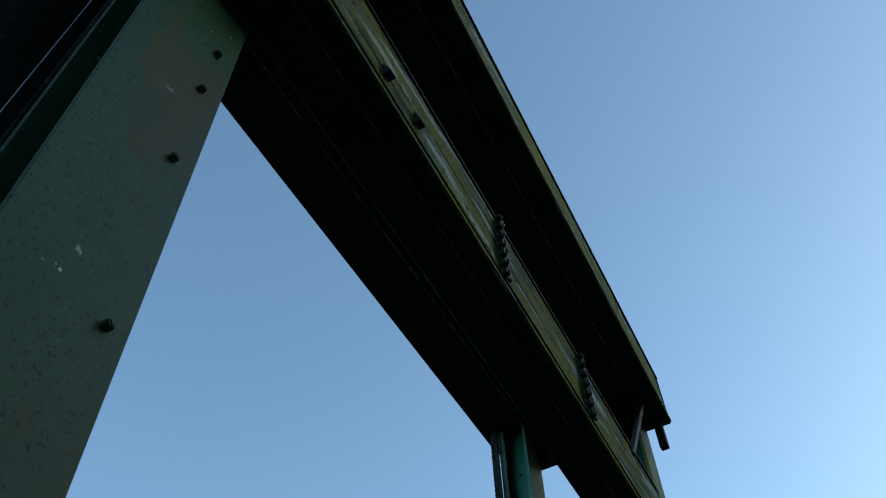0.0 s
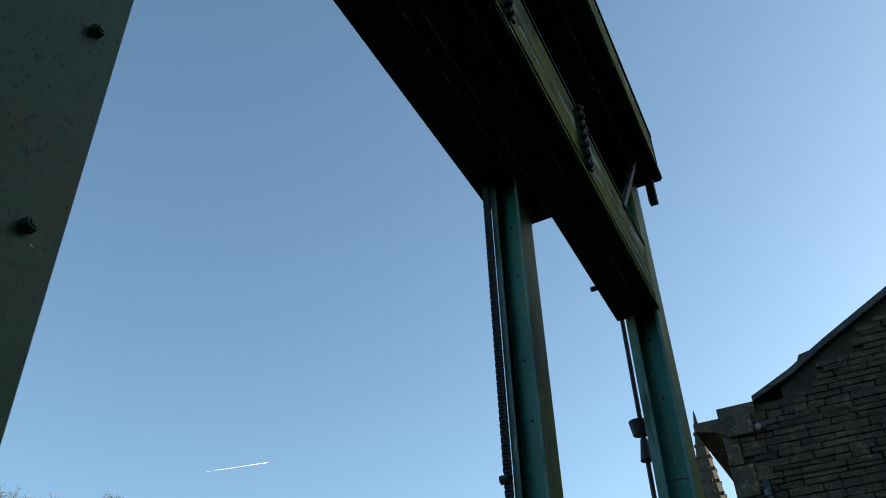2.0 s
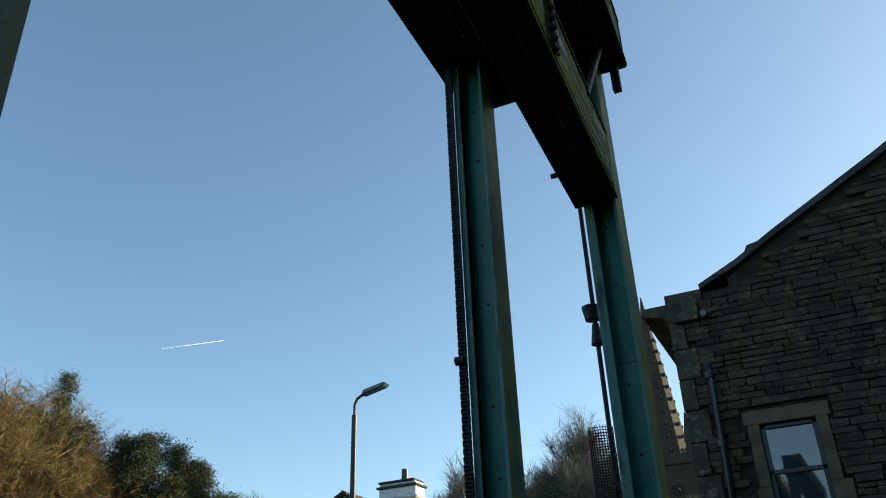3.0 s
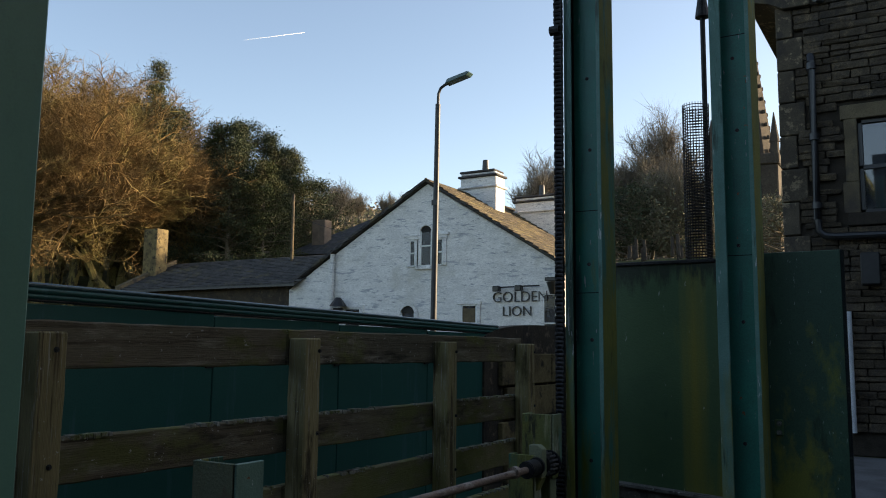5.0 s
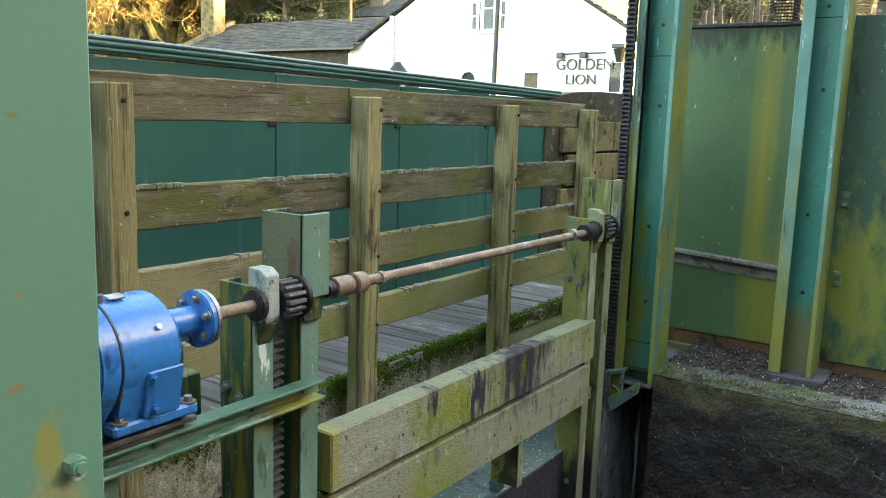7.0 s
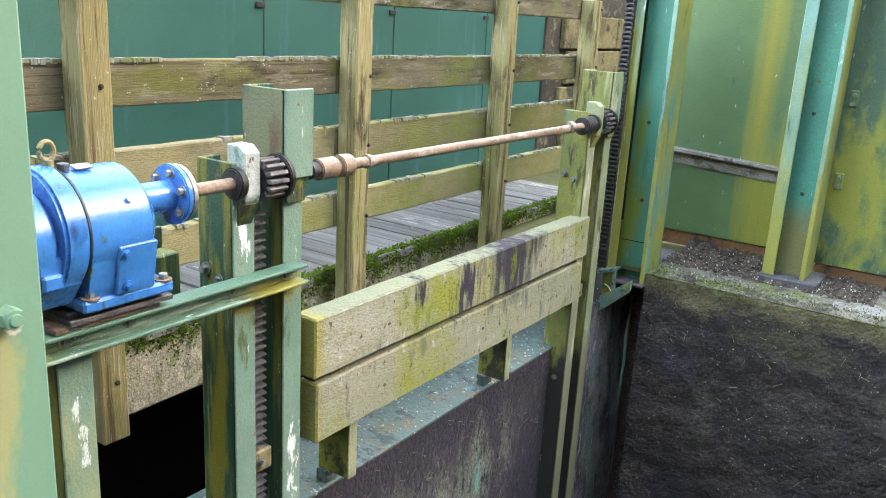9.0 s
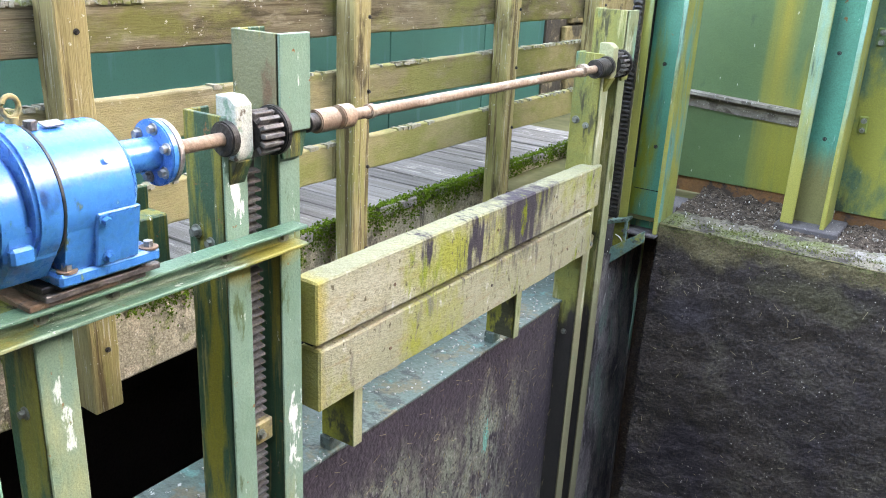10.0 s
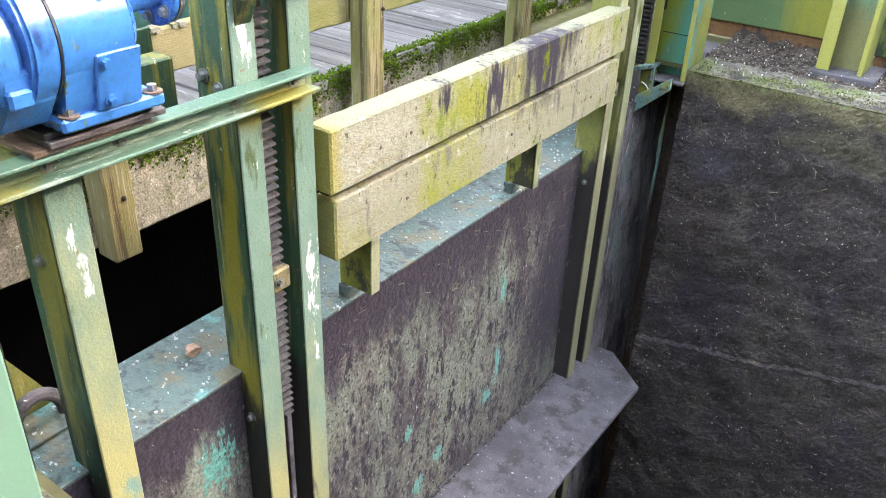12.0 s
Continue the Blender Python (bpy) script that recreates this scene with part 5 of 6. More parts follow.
# ---- fence and walkway ----
fence = thing("fence", "weathered timber post and rail fence along the walkway", "fence", (-2.6, 3, -0.2))
for y in (0.48, 1.683, 2.91, 4.105, 5.15):
    p = box(-2.64, -2.54, y, y + 0.1, -0.22 if y < 5 else 0.0, 1.355, 0.006)
    bmesh.ops.subdivide_edges(p, edges=[e for e in p.edges if e.calc_length() > 1], cuts=24)
    roughen(p, 0.003, 0.08)
    po = part("post", p, M["post_wood"], fence)
    for z in (1.30, 0.95, 0.66, 0.38, 0.02):
        part("bolt", bolt((-2.54, y + (0.06 if y < 2 else 0.086), z - (0.0 if z > 0.5 else 0.03)), (1, 0, 0), 0.006), M["black_iron"], po)
for z0, z1 in ((1.238, 1.392), (0.872, 1.02), (0.583, 0.735), (0.295, 0.442)):
    for y0, y1 in ((0.2, 2.9), (2.903, 5.26)):
        r = box(-2.69, -2.642, y0, y1, z0, z1, 0.005)
        bmesh.ops.subdivide_edges(r, edges=[e for e in r.edges if e.calc_length() > 1], cuts=40)
        roughen(r, 0.004, 0.1)
        part("rail", r, M["wood"], fence)
flakes = bmesh.new()
r_l = random.Random(19)
for z1 in (1.02, 0.735, 0.442):
    for _ in range(330):
        y = r_l.uniform(0.9, 5.2)
        if r_l.random() > 0.36 + 1.2 * noise.noise(Vector((y * 2.5, z1 * 7, 4))):
            continue
        w, hgt = r_l.uniform(0.003, 0.016), r_l.uniform(0.004, 0.011)
        box(-2.662 + r_l.uniform(-0.02, 0.0), -2.636 + r_l.uniform(-0.001, 0.002), y - w, y + w, z1 - hgt, z1 + 0.006, 0.0, flakes)
tagged(new("lichen", finish(flakes, "lichen", M["lichen"], False)), "pale lichen crust along the upper edges of the rails", "lichen", kind="stuff")
walk_beam = box(-2.86, -2.70, -0.5, 5.6, -0.24, 0.03, 0.01)
bmesh.ops.subdivide_edges(walk_beam, edges=[e for e in walk_beam.edges if e.calc_length() > 1], cuts=60)
roughen(walk_beam, 0.006, 0.08)
structure("walkway_beam", walk_beam, M["concrete"], "stained mossy concrete beam under the walkway", "beam")
structure("walkway_base", box(-3.55, -2.87, -0.5, 5.6, -0.12, 0.028, 0), M["concrete"], "concrete slab under the deck boards", "slab")
deck = thing("walkway_deck", "grey weathered deck boards with mossy ends", "deck", (-3.1, 2.5, 0.03), kind="structure")
rng = random.Random(8)
y = -0.4
while y < 5.55:
    part("board", box(-3.54, -2.69 + rng.uniform(-0.012, 0.012), y, y + 0.138, 0.03, 0.073 + rng.uniform(-0.004, 0.004), 0.004), M["deck"], deck)
    y += 0.147


def tufts(label, count, at, mat, lo, hi, seed, kind="moss"):
    """Moss or grit as many small pointed tufts; at(rng) gives the place of one, or None."""
    r = random.Random(seed)
    v, f = [], []
    for _ in range(count):
        c = at(r)
        if c is None:
            continue
        s = r.uniform(lo, hi)
        q = Matrix.Translation(c) @ Euler((r.uniform(-1, 1), r.uniform(-1, 1), r.uniform(0, 6))).to_matrix().to_4x4()
        k = len(v)
        v += [tuple(q @ Vector(p)) for p in ((-s, 0, 0), (s, 0, 0), (0, s, s * 0.4), (0, 0, s * 1.6))]
        f += [(k, k + 1, k + 3), (k + 1, k + 2, k + 3), (k + 2, k, k + 3), (k, k + 2, k + 1)]
    me = bpy.data.meshes.new(kind)
    me.from_pydata(v, [], f)
    me.materials.append(mat)
    return tagged(new(kind, me), label, kind, kind="stuff")


def deck_edge(r):
    yy = 0.2 + 5.2 * r.random()
    if r.random() > 0.65 + 0.5 * noise.noise(Vector((yy * 2.2, 3, 0))):
        return None
    drop = abs(r.gauss(0, 0.035 + 0.06 * max(0.0, noise.noise(Vector((yy * 5, 7, 0))) + 0.2)))
    c = Vector((-2.692 + r.uniform(-0.07, 0.012) * r.random(), yy, 0.08 - drop * (1 if r.random() < 0.7 else 0)))
    if c.z < 0.07:
        c.x = -2.69 + r.uniform(-0.008, 0.012)
    return c


def coping_edge(r):
    x = r.uniform(-1.66, 0.6)
    n = noise.noise(Vector((x * 3.0, 1, 5)))
    if r.random() > 0.55 + 0.9 * n:
        return None
    if r.random() < 0.55:
        return Vector((x, 4.27 + abs(r.gauss(0, 0.07)), 0.003))
    return Vector((x, 4.252 + r.uniform(-0.008, 0.004), -abs(r.gauss(0, 0.05))))


tufts("bright green moss fringe on the deck edge", 22000, deck_edge, M["moss"], 0.003, 0.008, 8)
tufts("olive moss creeping over the lock coping", 4200, coping_edge, M["moss_dull"], 0.002, 0.006, 9)

# ---- green parapet beyond the walkway ----
par = thing("parapet", "dark teal steel parapet with a pale rounded cap", "parapet", (-3.6, 2, 0), kind="structure")
ys = [-3.0, -1.0, 0.1, 1.2, 2.3, 3.4, 4.5, 5.6, 6.75]
for a, b in zip(ys, ys[1:]):
    part("sheet", box(-3.64, -3.6, a + 0.004, b - 0.004, 0.0, 1.52 - 0.012 * a, 0.003), M["hoarding"], par)
    part("hinge", box(-3.598, -3.585, b - 0.06, b + 0.0, 1.2, 1.23, 0.003), M["black_iron"], par)
for dz, r, m in ((0.012, 0.013, "cap"), (-0.012, 0.016, "hoarding"), (-0.037, 0.013, "hoarding"), (-0.053, 0.007, "black_iron")):
    part("cap_roll" if m == "cap" else "moulding", rod((-3.6, -3.0, 1.565 + dz + 0.06), (-3.6, 6.78, 1.565 + dz - 0.058), r, seg=14), M[m], par, smooth=True)
blk = thing("end_pier", "low mossy timber-capped pier at the parapet end", "pier", (-3.6, 7.1, 0))
arc = [(6.5, 0.0), (9.6, 0.0), (9.6, 1.56)] + [(6.5 + 1.3 * (1 - math.sin(math.pi / 2 * k / 8)), 1.56 - 0.16 * (1 - math.cos(math.pi / 2 * k / 8))) for k in range(9)]
part("cap", prism(arc, "x", -3.72, -3.58, bevel=0.004), M["quoin"], blk)
for z in (0.1, 0.4, 0.7, 1.0):
    for k in range(5):
        part("block", box(-3.578, -3.53, 6.75 + 0.55 * k + 0.1 * (int(z * 10) % 2), 7.28 + 0.55 * k + 0.1 * (int(z * 10) % 2), z, z + 0.28, 0.008), M["stack"], blk)

# straw and weed caught on the gate and the chamber wall
rng = random.Random(31)
straws = bmesh.new()
for k in range(900):
    if k % 7:
        a = Vector((-1.981 + rng.uniform(0, 0.004), rng.uniform(1.9, 4.1), rng.uniform(-1.66, -0.4)))
        d = Vector((0.05, rng.gauss(0, 1), rng.gauss(0, 0.8)))
    else:
        a = Vector((rng.uniform(-1.66, -0.3), 4.226, rng.uniform(-2.2, -0.1)))
        d = Vector((rng.gauss(0, 1), -0.08, rng.gauss(0, 0.8)))
    rod(a, a + d.normalized() * rng.uniform(0.006, 0.045), 0.0011, 0.0005, 3, straws)
tagged(new("straw", finish(straws, "straw", M["straw"], False)), "pale straw and weed stuck to wet lock surfaces", "straw", kind="stuff")


def wall_fleck(r):
    x, z = r.uniform(-1.67, 0.5), r.uniform(-2.6, -0.06)
    if r.random() > 0.3 + 1.4 * noise.noise(Vector((x * 4, z * 4, 9))) + 0.25 * max(0.0, 1 + 2.5 * z):
        return None
    return Vector((x, 4.228 + r.uniform(-0.012, 0.012) - (0.017 if z < -1.216 + 0.205 * x else 0.0), z))


def gate_fleck(r):
    y, z = r.uniform(1.3, 4.15), r.uniform(-1.68, -0.38)
    if r.random() > 0.25 + 1.5 * noise.noise(Vector((y * 4, z * 3, 2))):
        return None
    return Vector((-1.983 + r.uniform(-0.003, 0.003), y, z))


def girder_joint(r):
    y = r.uniform(1.3, 4.15)
    if r.random() > 0.45 + 0.9 * noise.noise(Vector((y * 5, 1, 3))):
        return None
    return Vector((-1.975 + abs(r.gauss(0, 0.012)), y, -1.699))


tufts("dark weed and silt in the corner of the girder", 2600, girder_joint, M["debris"], 0.002, 0.006, 43, "weed")
tufts("pale grit and shell flecks on the chamber wall", 1700, wall_fleck, M["ledge"], 0.002, 0.0055, 41, "grit")
tufts("pale flecks of weed on the slimed gate", 1500, gate_fleck, M["ledge"], 0.0015, 0.005, 42, "weed")

# ---- stone building on the far side ----
bld = thing("stone_building", "brown gritstone building with a gable and black sash window", "building", (3, 12.4, 0))
YB = 12.3
hole = (-1.0, -0.26, 3.17, 4.46)
own = bmesh.new()
for quad in (((-1.95, 0), (hole[0], 0), (hole[0], 6.6), (-1.95, 6.6)), ((hole[0], 0), (hole[1], 0), (hole[1], hole[2]), (hole[0], hole[2]))):
    prism(quad, "y", YB + 0.05, YB + 0.5, own)
prism([(hole[0], hole[3]), (hole[1], hole[3]), (hole[1], 7.2), (-0.80, 6.88), (hole[0], 6.75)], "y", YB + 0.05, YB + 0.5, own)
prism([(hole[1], 0), (13, 0), (13, 5.9), (5.4, 10.35), (hole[1], 7.2)], "y", YB + 0.05, YB + 0.5, own)
part("wall_core", own, M["mortar"], bld)
part("side_wall", box(-1.95, -1.55, YB + 0.06, YB + 11, 0, 6.5, 0), M["stone"], bld)
roof = part("roof", prism([(-1.95, 6.6), (-1.4, 6.64), (5.4, 10.5), (13.2, 5.95), (13.2, 5.8), (5.4, 10.3), (-1.4, 6.5)], "y", YB + 0.45, YB + 11, bevel=0), M["slate"], bld)
part("verge", prism([(-1.42, 6.62), (-0.80, 6.89), (-0.18, 7.25), (1.43, 8.1), (5.4, 10.4), (5.4, 10.5), (1.4, 8.2), (-0.2, 7.34), (-0.82, 6.98), (-1.42, 6.70)], "y", YB - 0.06, YB + 0.5), M["slate"], roof)
part("kneeler", prism([(-0.78, 6.93), (-0.62, 7.24), (-0.14, 7.33), (-0.14, 7.26)], "y", YB + 0.1, YB + 0.9), M["slate"], roof)
# Parapet block and cornice in the darker stone: backlit shade put into colour.
part("parapet_block", box(-1.97, -1.42, YB - 0.02, YB + 0.5, 6.42, 6.64, 0.01), M["quoin"], bld)
cor = prism([(-2.34, 6.46), (-1.5, 6.46), (-1.5, 6.14), (-1.85, 6.14), (-2.05, 6.27), (-2.34, 6.33)], "y", YB - 0.1, YB + 9, bevel=0.01)
part("cornice", cor, M["quoin"], bld)
for k in range(13):
    w = 0.34 if k % 2 else 0.22
    part("quoin", box(-1.97, -1.97 + w, YB - 0.01, YB + 0.3, 0.1 + 0.47 * k, 0.1 + 0.47 * k + 0.455, 0.012), M["quoin"], bld)
# sash window
win = part("window", box(hole[0], hole[1], YB + 0.16, YB + 0.2, hole[2], hole[3], 0), M["dark_inside"], bld)
for x0, x1, z0, z1 in ((hole[0], hole[0] + 0.06, hole[2], hole[3]), (hole[1] - 0.06, hole[1], hole[2], hole[3]), (hole[0], hole[1], hole[3] - 0.06, hole[3]), (hole[0], hole[1], hole[2], hole[2] + 0.06), (hole[0], hole[1], 3.77, 3.83)):
    part("frame_bar", box(x0, x1, YB + 0.08, YB + 0.15, z0, z1, 0.006), M["frame_black"], win)
part("pane", box(hole[0] + 0.055, hole[1] - 0.055, YB + 0.12, YB + 0.124, 3.83, hole[3] - 0.055, 0), M["sky_glass"], win)
part("pane", box(hole[0] + 0.055, hole[1] - 0.055, YB + 0.11, YB + 0.114, hole[2] + 0.055, 3.77, 0), M["sky_glass"], win)
cur = bmesh.new()
for k in range(9):
    x = hole[0] + 0.07 + 0.05 * k
    rod((x, YB + 0.147, 3.24), (x, YB + 0.147, 3.74), 0.012, seg=6, bm=cur)
part("curtain", cur, M["curtain"], win)
for x0, x1, z0, z1, d in ((-1.2, -0.06, 4.46, 4.66, 0.0), (-1.16, -1.0, 3.6, 4.46, 0.0), (-0.26, -0.1, 3.6, 4.46, 0.0), (-1.2, -1.0, 3.17, 3.6, 0.0), (-0.26, 0.0, 3.17, 3.6, 0.0), (-1.16, -0.08, 3.0, 3.17, -0.04)):
    part("surround", box(x0, x1, YB - 0.005 + d, YB + 0.2, z0, z1, 0.01), M["dressed"] if d == 0 else M["mortar"], win)
# drainpipe with its elbow
dp = thing("drainpipe", "black cast iron drainpipe with an elbow on the stone wall", "drainpipe", (-1.5, 12.2, 2.8))
part("pipe", tube([(-1.52, YB - 0.09, 5.32), (-1.52, YB - 0.09, 3.1), (-1.51, YB - 0.09, 2.95), (-1.44, YB - 0.09, 2.88), (-1.3, YB - 0.09, 2.86), (3.4, YB - 0.09, 2.80)], 0.05), M["frame_black"], dp, smooth=True)
for z in (5.2, 4.2, 3.25):
    part("collar", rod((-1.52, YB - 0.09, z), (-1.52, YB - 0.09, z + 0.09), 0.066, seg=14), M["frame_black"], dp, smooth=True)
part("hopper", tube([(-1.52, YB - 0.09, 5.3), (-1.53, YB - 0.05, 5.4), (-1.53, YB + 0.1, 5.42)], 0.055), M["frame_black"], dp, smooth=True)
part("stay", rod((-0.3, YB - 0.09, 2.83), (-0.3, YB - 0.09, 3.05), 0.04), M["frame_black"], dp)
solid("bell_box", box(-1.03, -0.80, YB - 0.2, YB + 0.06, 2.2, 2.62, 0.015), M["frame_black"], "dark metal box fixed to the stone wall", "box")
solid("wall_camera", rod((-1.42, YB - 0.18, 6.18), (-1.36, YB - 0.02, 6.2), 0.05, seg=10), M["rack"], "small grey fitting under the cornice", "fitting")
sg = thing("sign_board", "dark sign board with pale illegible lettering on the wall", "sign", (0.6, 12.25, 2.0))
part("board", box(0.16, 1.6, YB - 0.03, YB + 0.05, 1.7, 2.12, 0.004), M["frame_black"], sg)
part("lettering", box(0.22, 0.34, YB - 0.034, YB - 0.03, 1.9, 2.03, 0), M["dressed"], sg)
pp = thing("white_pipe", "white plastic pipe standing against the stone wall", "pipe", (-1.2, 12.1, 0))
part("tube", rod((-1.22, YB - 0.12, 0.3), (-1.22, YB - 0.12, 1.86), 0.055), M["white_pipe"], pp, smooth=True)


# ---- lamp post ----
lp = thing("street_lamp", "slim dark street lamp with a flat head on a bent arm", "street lamp", (-10.04, 16.3, 0))
part("post", rod((-10.1, 16.3, 0), (-10.02, 16.3, 7.04), 0.075, 0.06, 14), M["lamp_post"], lp, smooth=True)
part("arm", tube([(-10.02, 16.3, 6.99), (-10.01, 16.3, 7.29), (-9.95, 16.3, 7.42), (-9.84, 16.3, 7.48), (-9.7, 16.3, 7.51)], 0.035), M["lamp_post"], lp, smooth=True)
part("head", prism([(-9.78, 7.47), (-9.2, 7.59), (-9.13, 7.66), (-9.2, 7.68), (-9.72, 7.58)], "y", 16.18, 16.42, bevel=0.012), M["cap"], lp)
part("tag", box(-10.12, -9.97, 16.22, 16.23, 4.62, 4.75, 0.002), M["lamp_post"], lp)

# ---- whitewashed pub ----
pub = thing("pub", "whitewashed gable-fronted stone pub with a mossy roof", "pub", (-18, 30, 0))
YP = 29.0
ridge_z, xr, xl = 8.23, -18.19, -24.0
right_x, right_z, left_z = -12.15, 4.47, 4.88
front = prism([(-24.2, 0), (right_x, 0), (right_x, right_z), (xr, ridge_z - 0.05), (-24.2, 4.75)], "y", YP, YP + 0.4)
part("gable_wall", front, M["white_wall"], pub)
part("wing_wall", prism([(-25.6, 0), (-24.201, 0), (-24.201, 4.74), (-25.6, 3.95)], "y", YP + 0.02, YP + 0.4), M["white_wall"], pub)
part("side_wall", box(right_x - 0.4, right_x, YP + 0.4, YP + 11, 0, right_z - 0.1, 0), M["white_wall"], pub)
rf = part("roof_slope", prism([(right_x + 0.35, right_z - 0.2), (right_x + 0.35, right_z - 0.05), (xr, ridge_z + 0.16), (xr, ridge_z)], "y", YP - 0.12, YP + 11), M["mossy_slate"], pub)
rl = part("roof_slope", prism([(-25.7, 3.98), (-25.7, 4.12), (xr, ridge_z + 0.16), (xr, ridge_z)], "y", YP - 0.12, YP + 11), M["slate"], pub)
rng = random.Random(3)
for xa, za, xb, zb, owner in ((right_x + 0.3, right_z - 0.06, xr, ridge_z + 0.1, rf), (-25.7, 4.06, xr, ridge_z + 0.1, rl)):
    for k in range(26):
        u0, u1 = k / 26, (k + 1.15) / 26
        dz = rng.uniform(-0.03, 0.03)
        part("verge_slate", prism([(xa + (xb - xa) * u0, za + (zb - za) * u0 - 0.07 + dz), (xa + (xb - xa) * u1, za + (zb - za) * u1 - 0.07 + dz), (xa + (xb - xa) * u1, za + (zb - za) * u1 + 0.05 + dz), (xa + (xb - xa) * u0, za + (zb - za) * u0 + 0.05 + dz)], "y", YP - 0.2 + rng.uniform(-0.03, 0.03), YP - 0.12), M["slate"], owner)
# courses of slates on the sunlit slope
nrm = Vector((right_x + 0.35 - xr, 0, right_z - 0.05 - ridge_z - 0.16))
sl = nrm.length
ud = nrm.normalized()
slates = bmesh.new()
rng = random.Random(21)
for r in range(22):
    c0 = Vector((xr, 0, ridge_z + 0.17)) + ud * (sl * r / 22)
    yy = YP - 0.12 + rng.uniform(-0.3, 0)
    while yy < YP + 11:
        w = rng.uniform(0.35, 0.75)
        a0 = c0 + Vector((0, yy, 0))
        p = [a0, a0 + Vector((0, w - 0.03, 0)), a0 + Vector((0, w - 0.03, 0)) + ud * (sl / 22 + 0.02) + Vector((0, 0, 0.05)), a0 + ud * (sl / 22 + 0.02) + Vector((0, 0, 0.05))]
        t = [slates.verts.new(q) for q in p]
        lowv = [slates.verts.new(q - Vector((0, 0, 0.06))) for q in p[2:]]
        slates.faces.new(t)
        slates.faces.new((t[2], t[3], lowv[1], lowv[0]))
        yy += w
tagged(part("slating", slates, M["mossy_slate"], rf), kind="stuff")
for cx0, cx1, cy, z0, z1 in ((-18.5, -16.55, 32.2, 6.2, 9.0), (-17.35, -15.1, 35.5, 5.0, 8.3)):
    ch = part("chimney", box(cx0 + 0.08, cx1 - 0.08, cy, cy + 0.9, z0, z1, 0.02), M["white_wall"], pub)
    part("band", box(cx0 - 0.02, cx1 + 0.02, cy - 0.1, cy + 1.0, z1 - 0.5, z1 - 0.4, 0.03), M["white_wall"], ch)
    part("cap", box(cx0 - 0.02, cx1 + 0.02, cy - 0.1, cy + 1.0, z1, z1 + 0.1, 0.03), M["slate"], ch)
    part("cap", box(cx0 + 0.1, cx1 - 0.1, cy, cy + 0.9, z1 + 0.1, z1 + 0.22, 0.04), M["white_wall"], ch)
    part("cap", box(cx0 + 0.05, cx1 - 0.12, cy - 0.05, cy + 0.9, z1 + 0.22, z1 + 0.32, 0.03), M["slate"], ch)
    part("pot", rod(((cx0 + cx1) / 2 + 0.15, cy + 0.45, z1 + 0.3), ((cx0 + cx1) / 2 + 0.15, cy + 0.45, z1 + 0.85), 0.16, 0.13, 14), M["frame_black"], ch)


def sash(x0, x1, z0, z1, arched=False, bars=1, sill=True):
    w = part("window", box(x0, x1, YP - 0.01, YP + 0.1, z0, z1, 0) if not arched else prism([(x0, z0), (x1, z0)] + [((x0 + x1) / 2 + (x1 - x0) / 2 * math.cos(a), z1 - (x1 - x0) / 2 + (x1 - x0) / 2 * math.sin(a)) for a in (math.pi * k / 10 for k in range(11))], "y", YP - 0.01, YP + 0.1), M["dark_inside"], pub)
    part("pane", box(x0 + 0.05, x1 - 0.05, YP - 0.025, YP - 0.02, z0 + 0.05, z1 - 0.08 - (0.2 if arched else 0), 0), M["glass"], w)
    f = 0.055
    top = z1 - ((x1 - x0) * 0.42 if arched else 0)
    for a in ((x0, x0 + f, z0, top), (x1 - f, x1, z0, top), (x0, x1, z0, z0 + f)) + (() if arched else ((x0, x1, z1 - f, z1),)):
        part("frame_bar", box(a[0], a[1], YP - 0.05, YP - 0.015, a[2], a[3], 0.004), M["white_paint"], w)
    for k in range(bars):
        zz = z0 + (z1 - z0) * (k + 1) / (bars + 1)
        part("frame_bar", box(x0, x1, YP - 0.05, YP - 0.015, zz - 0.03, zz + 0.03, 0.004), M["white_paint"], w)
    for a in ((x0 - 0.16, x0, z0, top), (x1, x1 + 0.16, z0, top)):
        part("jamb", box(a[0], a[1], YP - 0.06, YP + 0.05, a[2], a[3], 0.015), M["white_wall"], w)
    if arched:
        ring = [((x0 + x1) / 2 + (x1 - x0) / 2 * s * math.cos(a), z1 - (x1 - x0) / 2 + (x1 - x0) / 2 * s * math.sin(a)) for s, rev in ((1.0, 0), (1.4, 1)) for a in ((math.pi * (10 - k if rev else k) / 10) for k in range(11))]
        part("arch", prism(ring, "y", YP - 0.09, YP + 0.05), M["white_wall"], w)
    else:
        part("lintel", box(x0 - 0.2, x1 + 0.2, YP - 0.08, YP + 0.05, z1, z1 + 0.14, 0.015), M["white_wall"], w)
    if sill:
        part("sill", box(x0 - 0.22, x1 + 0.22, YP - 0.12, YP + 0.05, z0 - 0.13, z0, 0.015), M["white_wall"], w)
    return w


sash(-18.48, -17.92, 4.72, 6.42, True)
sash(-19.02, -18.72, 4.72, 5.85, sill=False)
sash(-17.68, -17.38, 4.72, 5.85, sill=False)
part("window_hood", box(-19.3, -18.6, YP - 0.1, YP + 0.05, 5.98, 6.08, 0.01), M["white_wall"], pub)
part("window_hood", box(-17.8, -17.1, YP - 0.1, YP + 0.05, 5.98, 6.08, 0.01), M["white_wall"], pub)
sash(-19.4, -18.7, 1.9, 3.1, True)
sash(-16.5, -15.8, 1.6, 3.1)
sash(-12.95, -12.4, 1.2, 3.45)
sash(-22.35, -21.5, 1.9, 3.05, bars=0)
blind = part("blind", box(-16.43, -15.87, YP - 0.032, YP - 0.026, 1.9, 2.95, 0), M["dressed"], pub, "cream blind behind the glass")
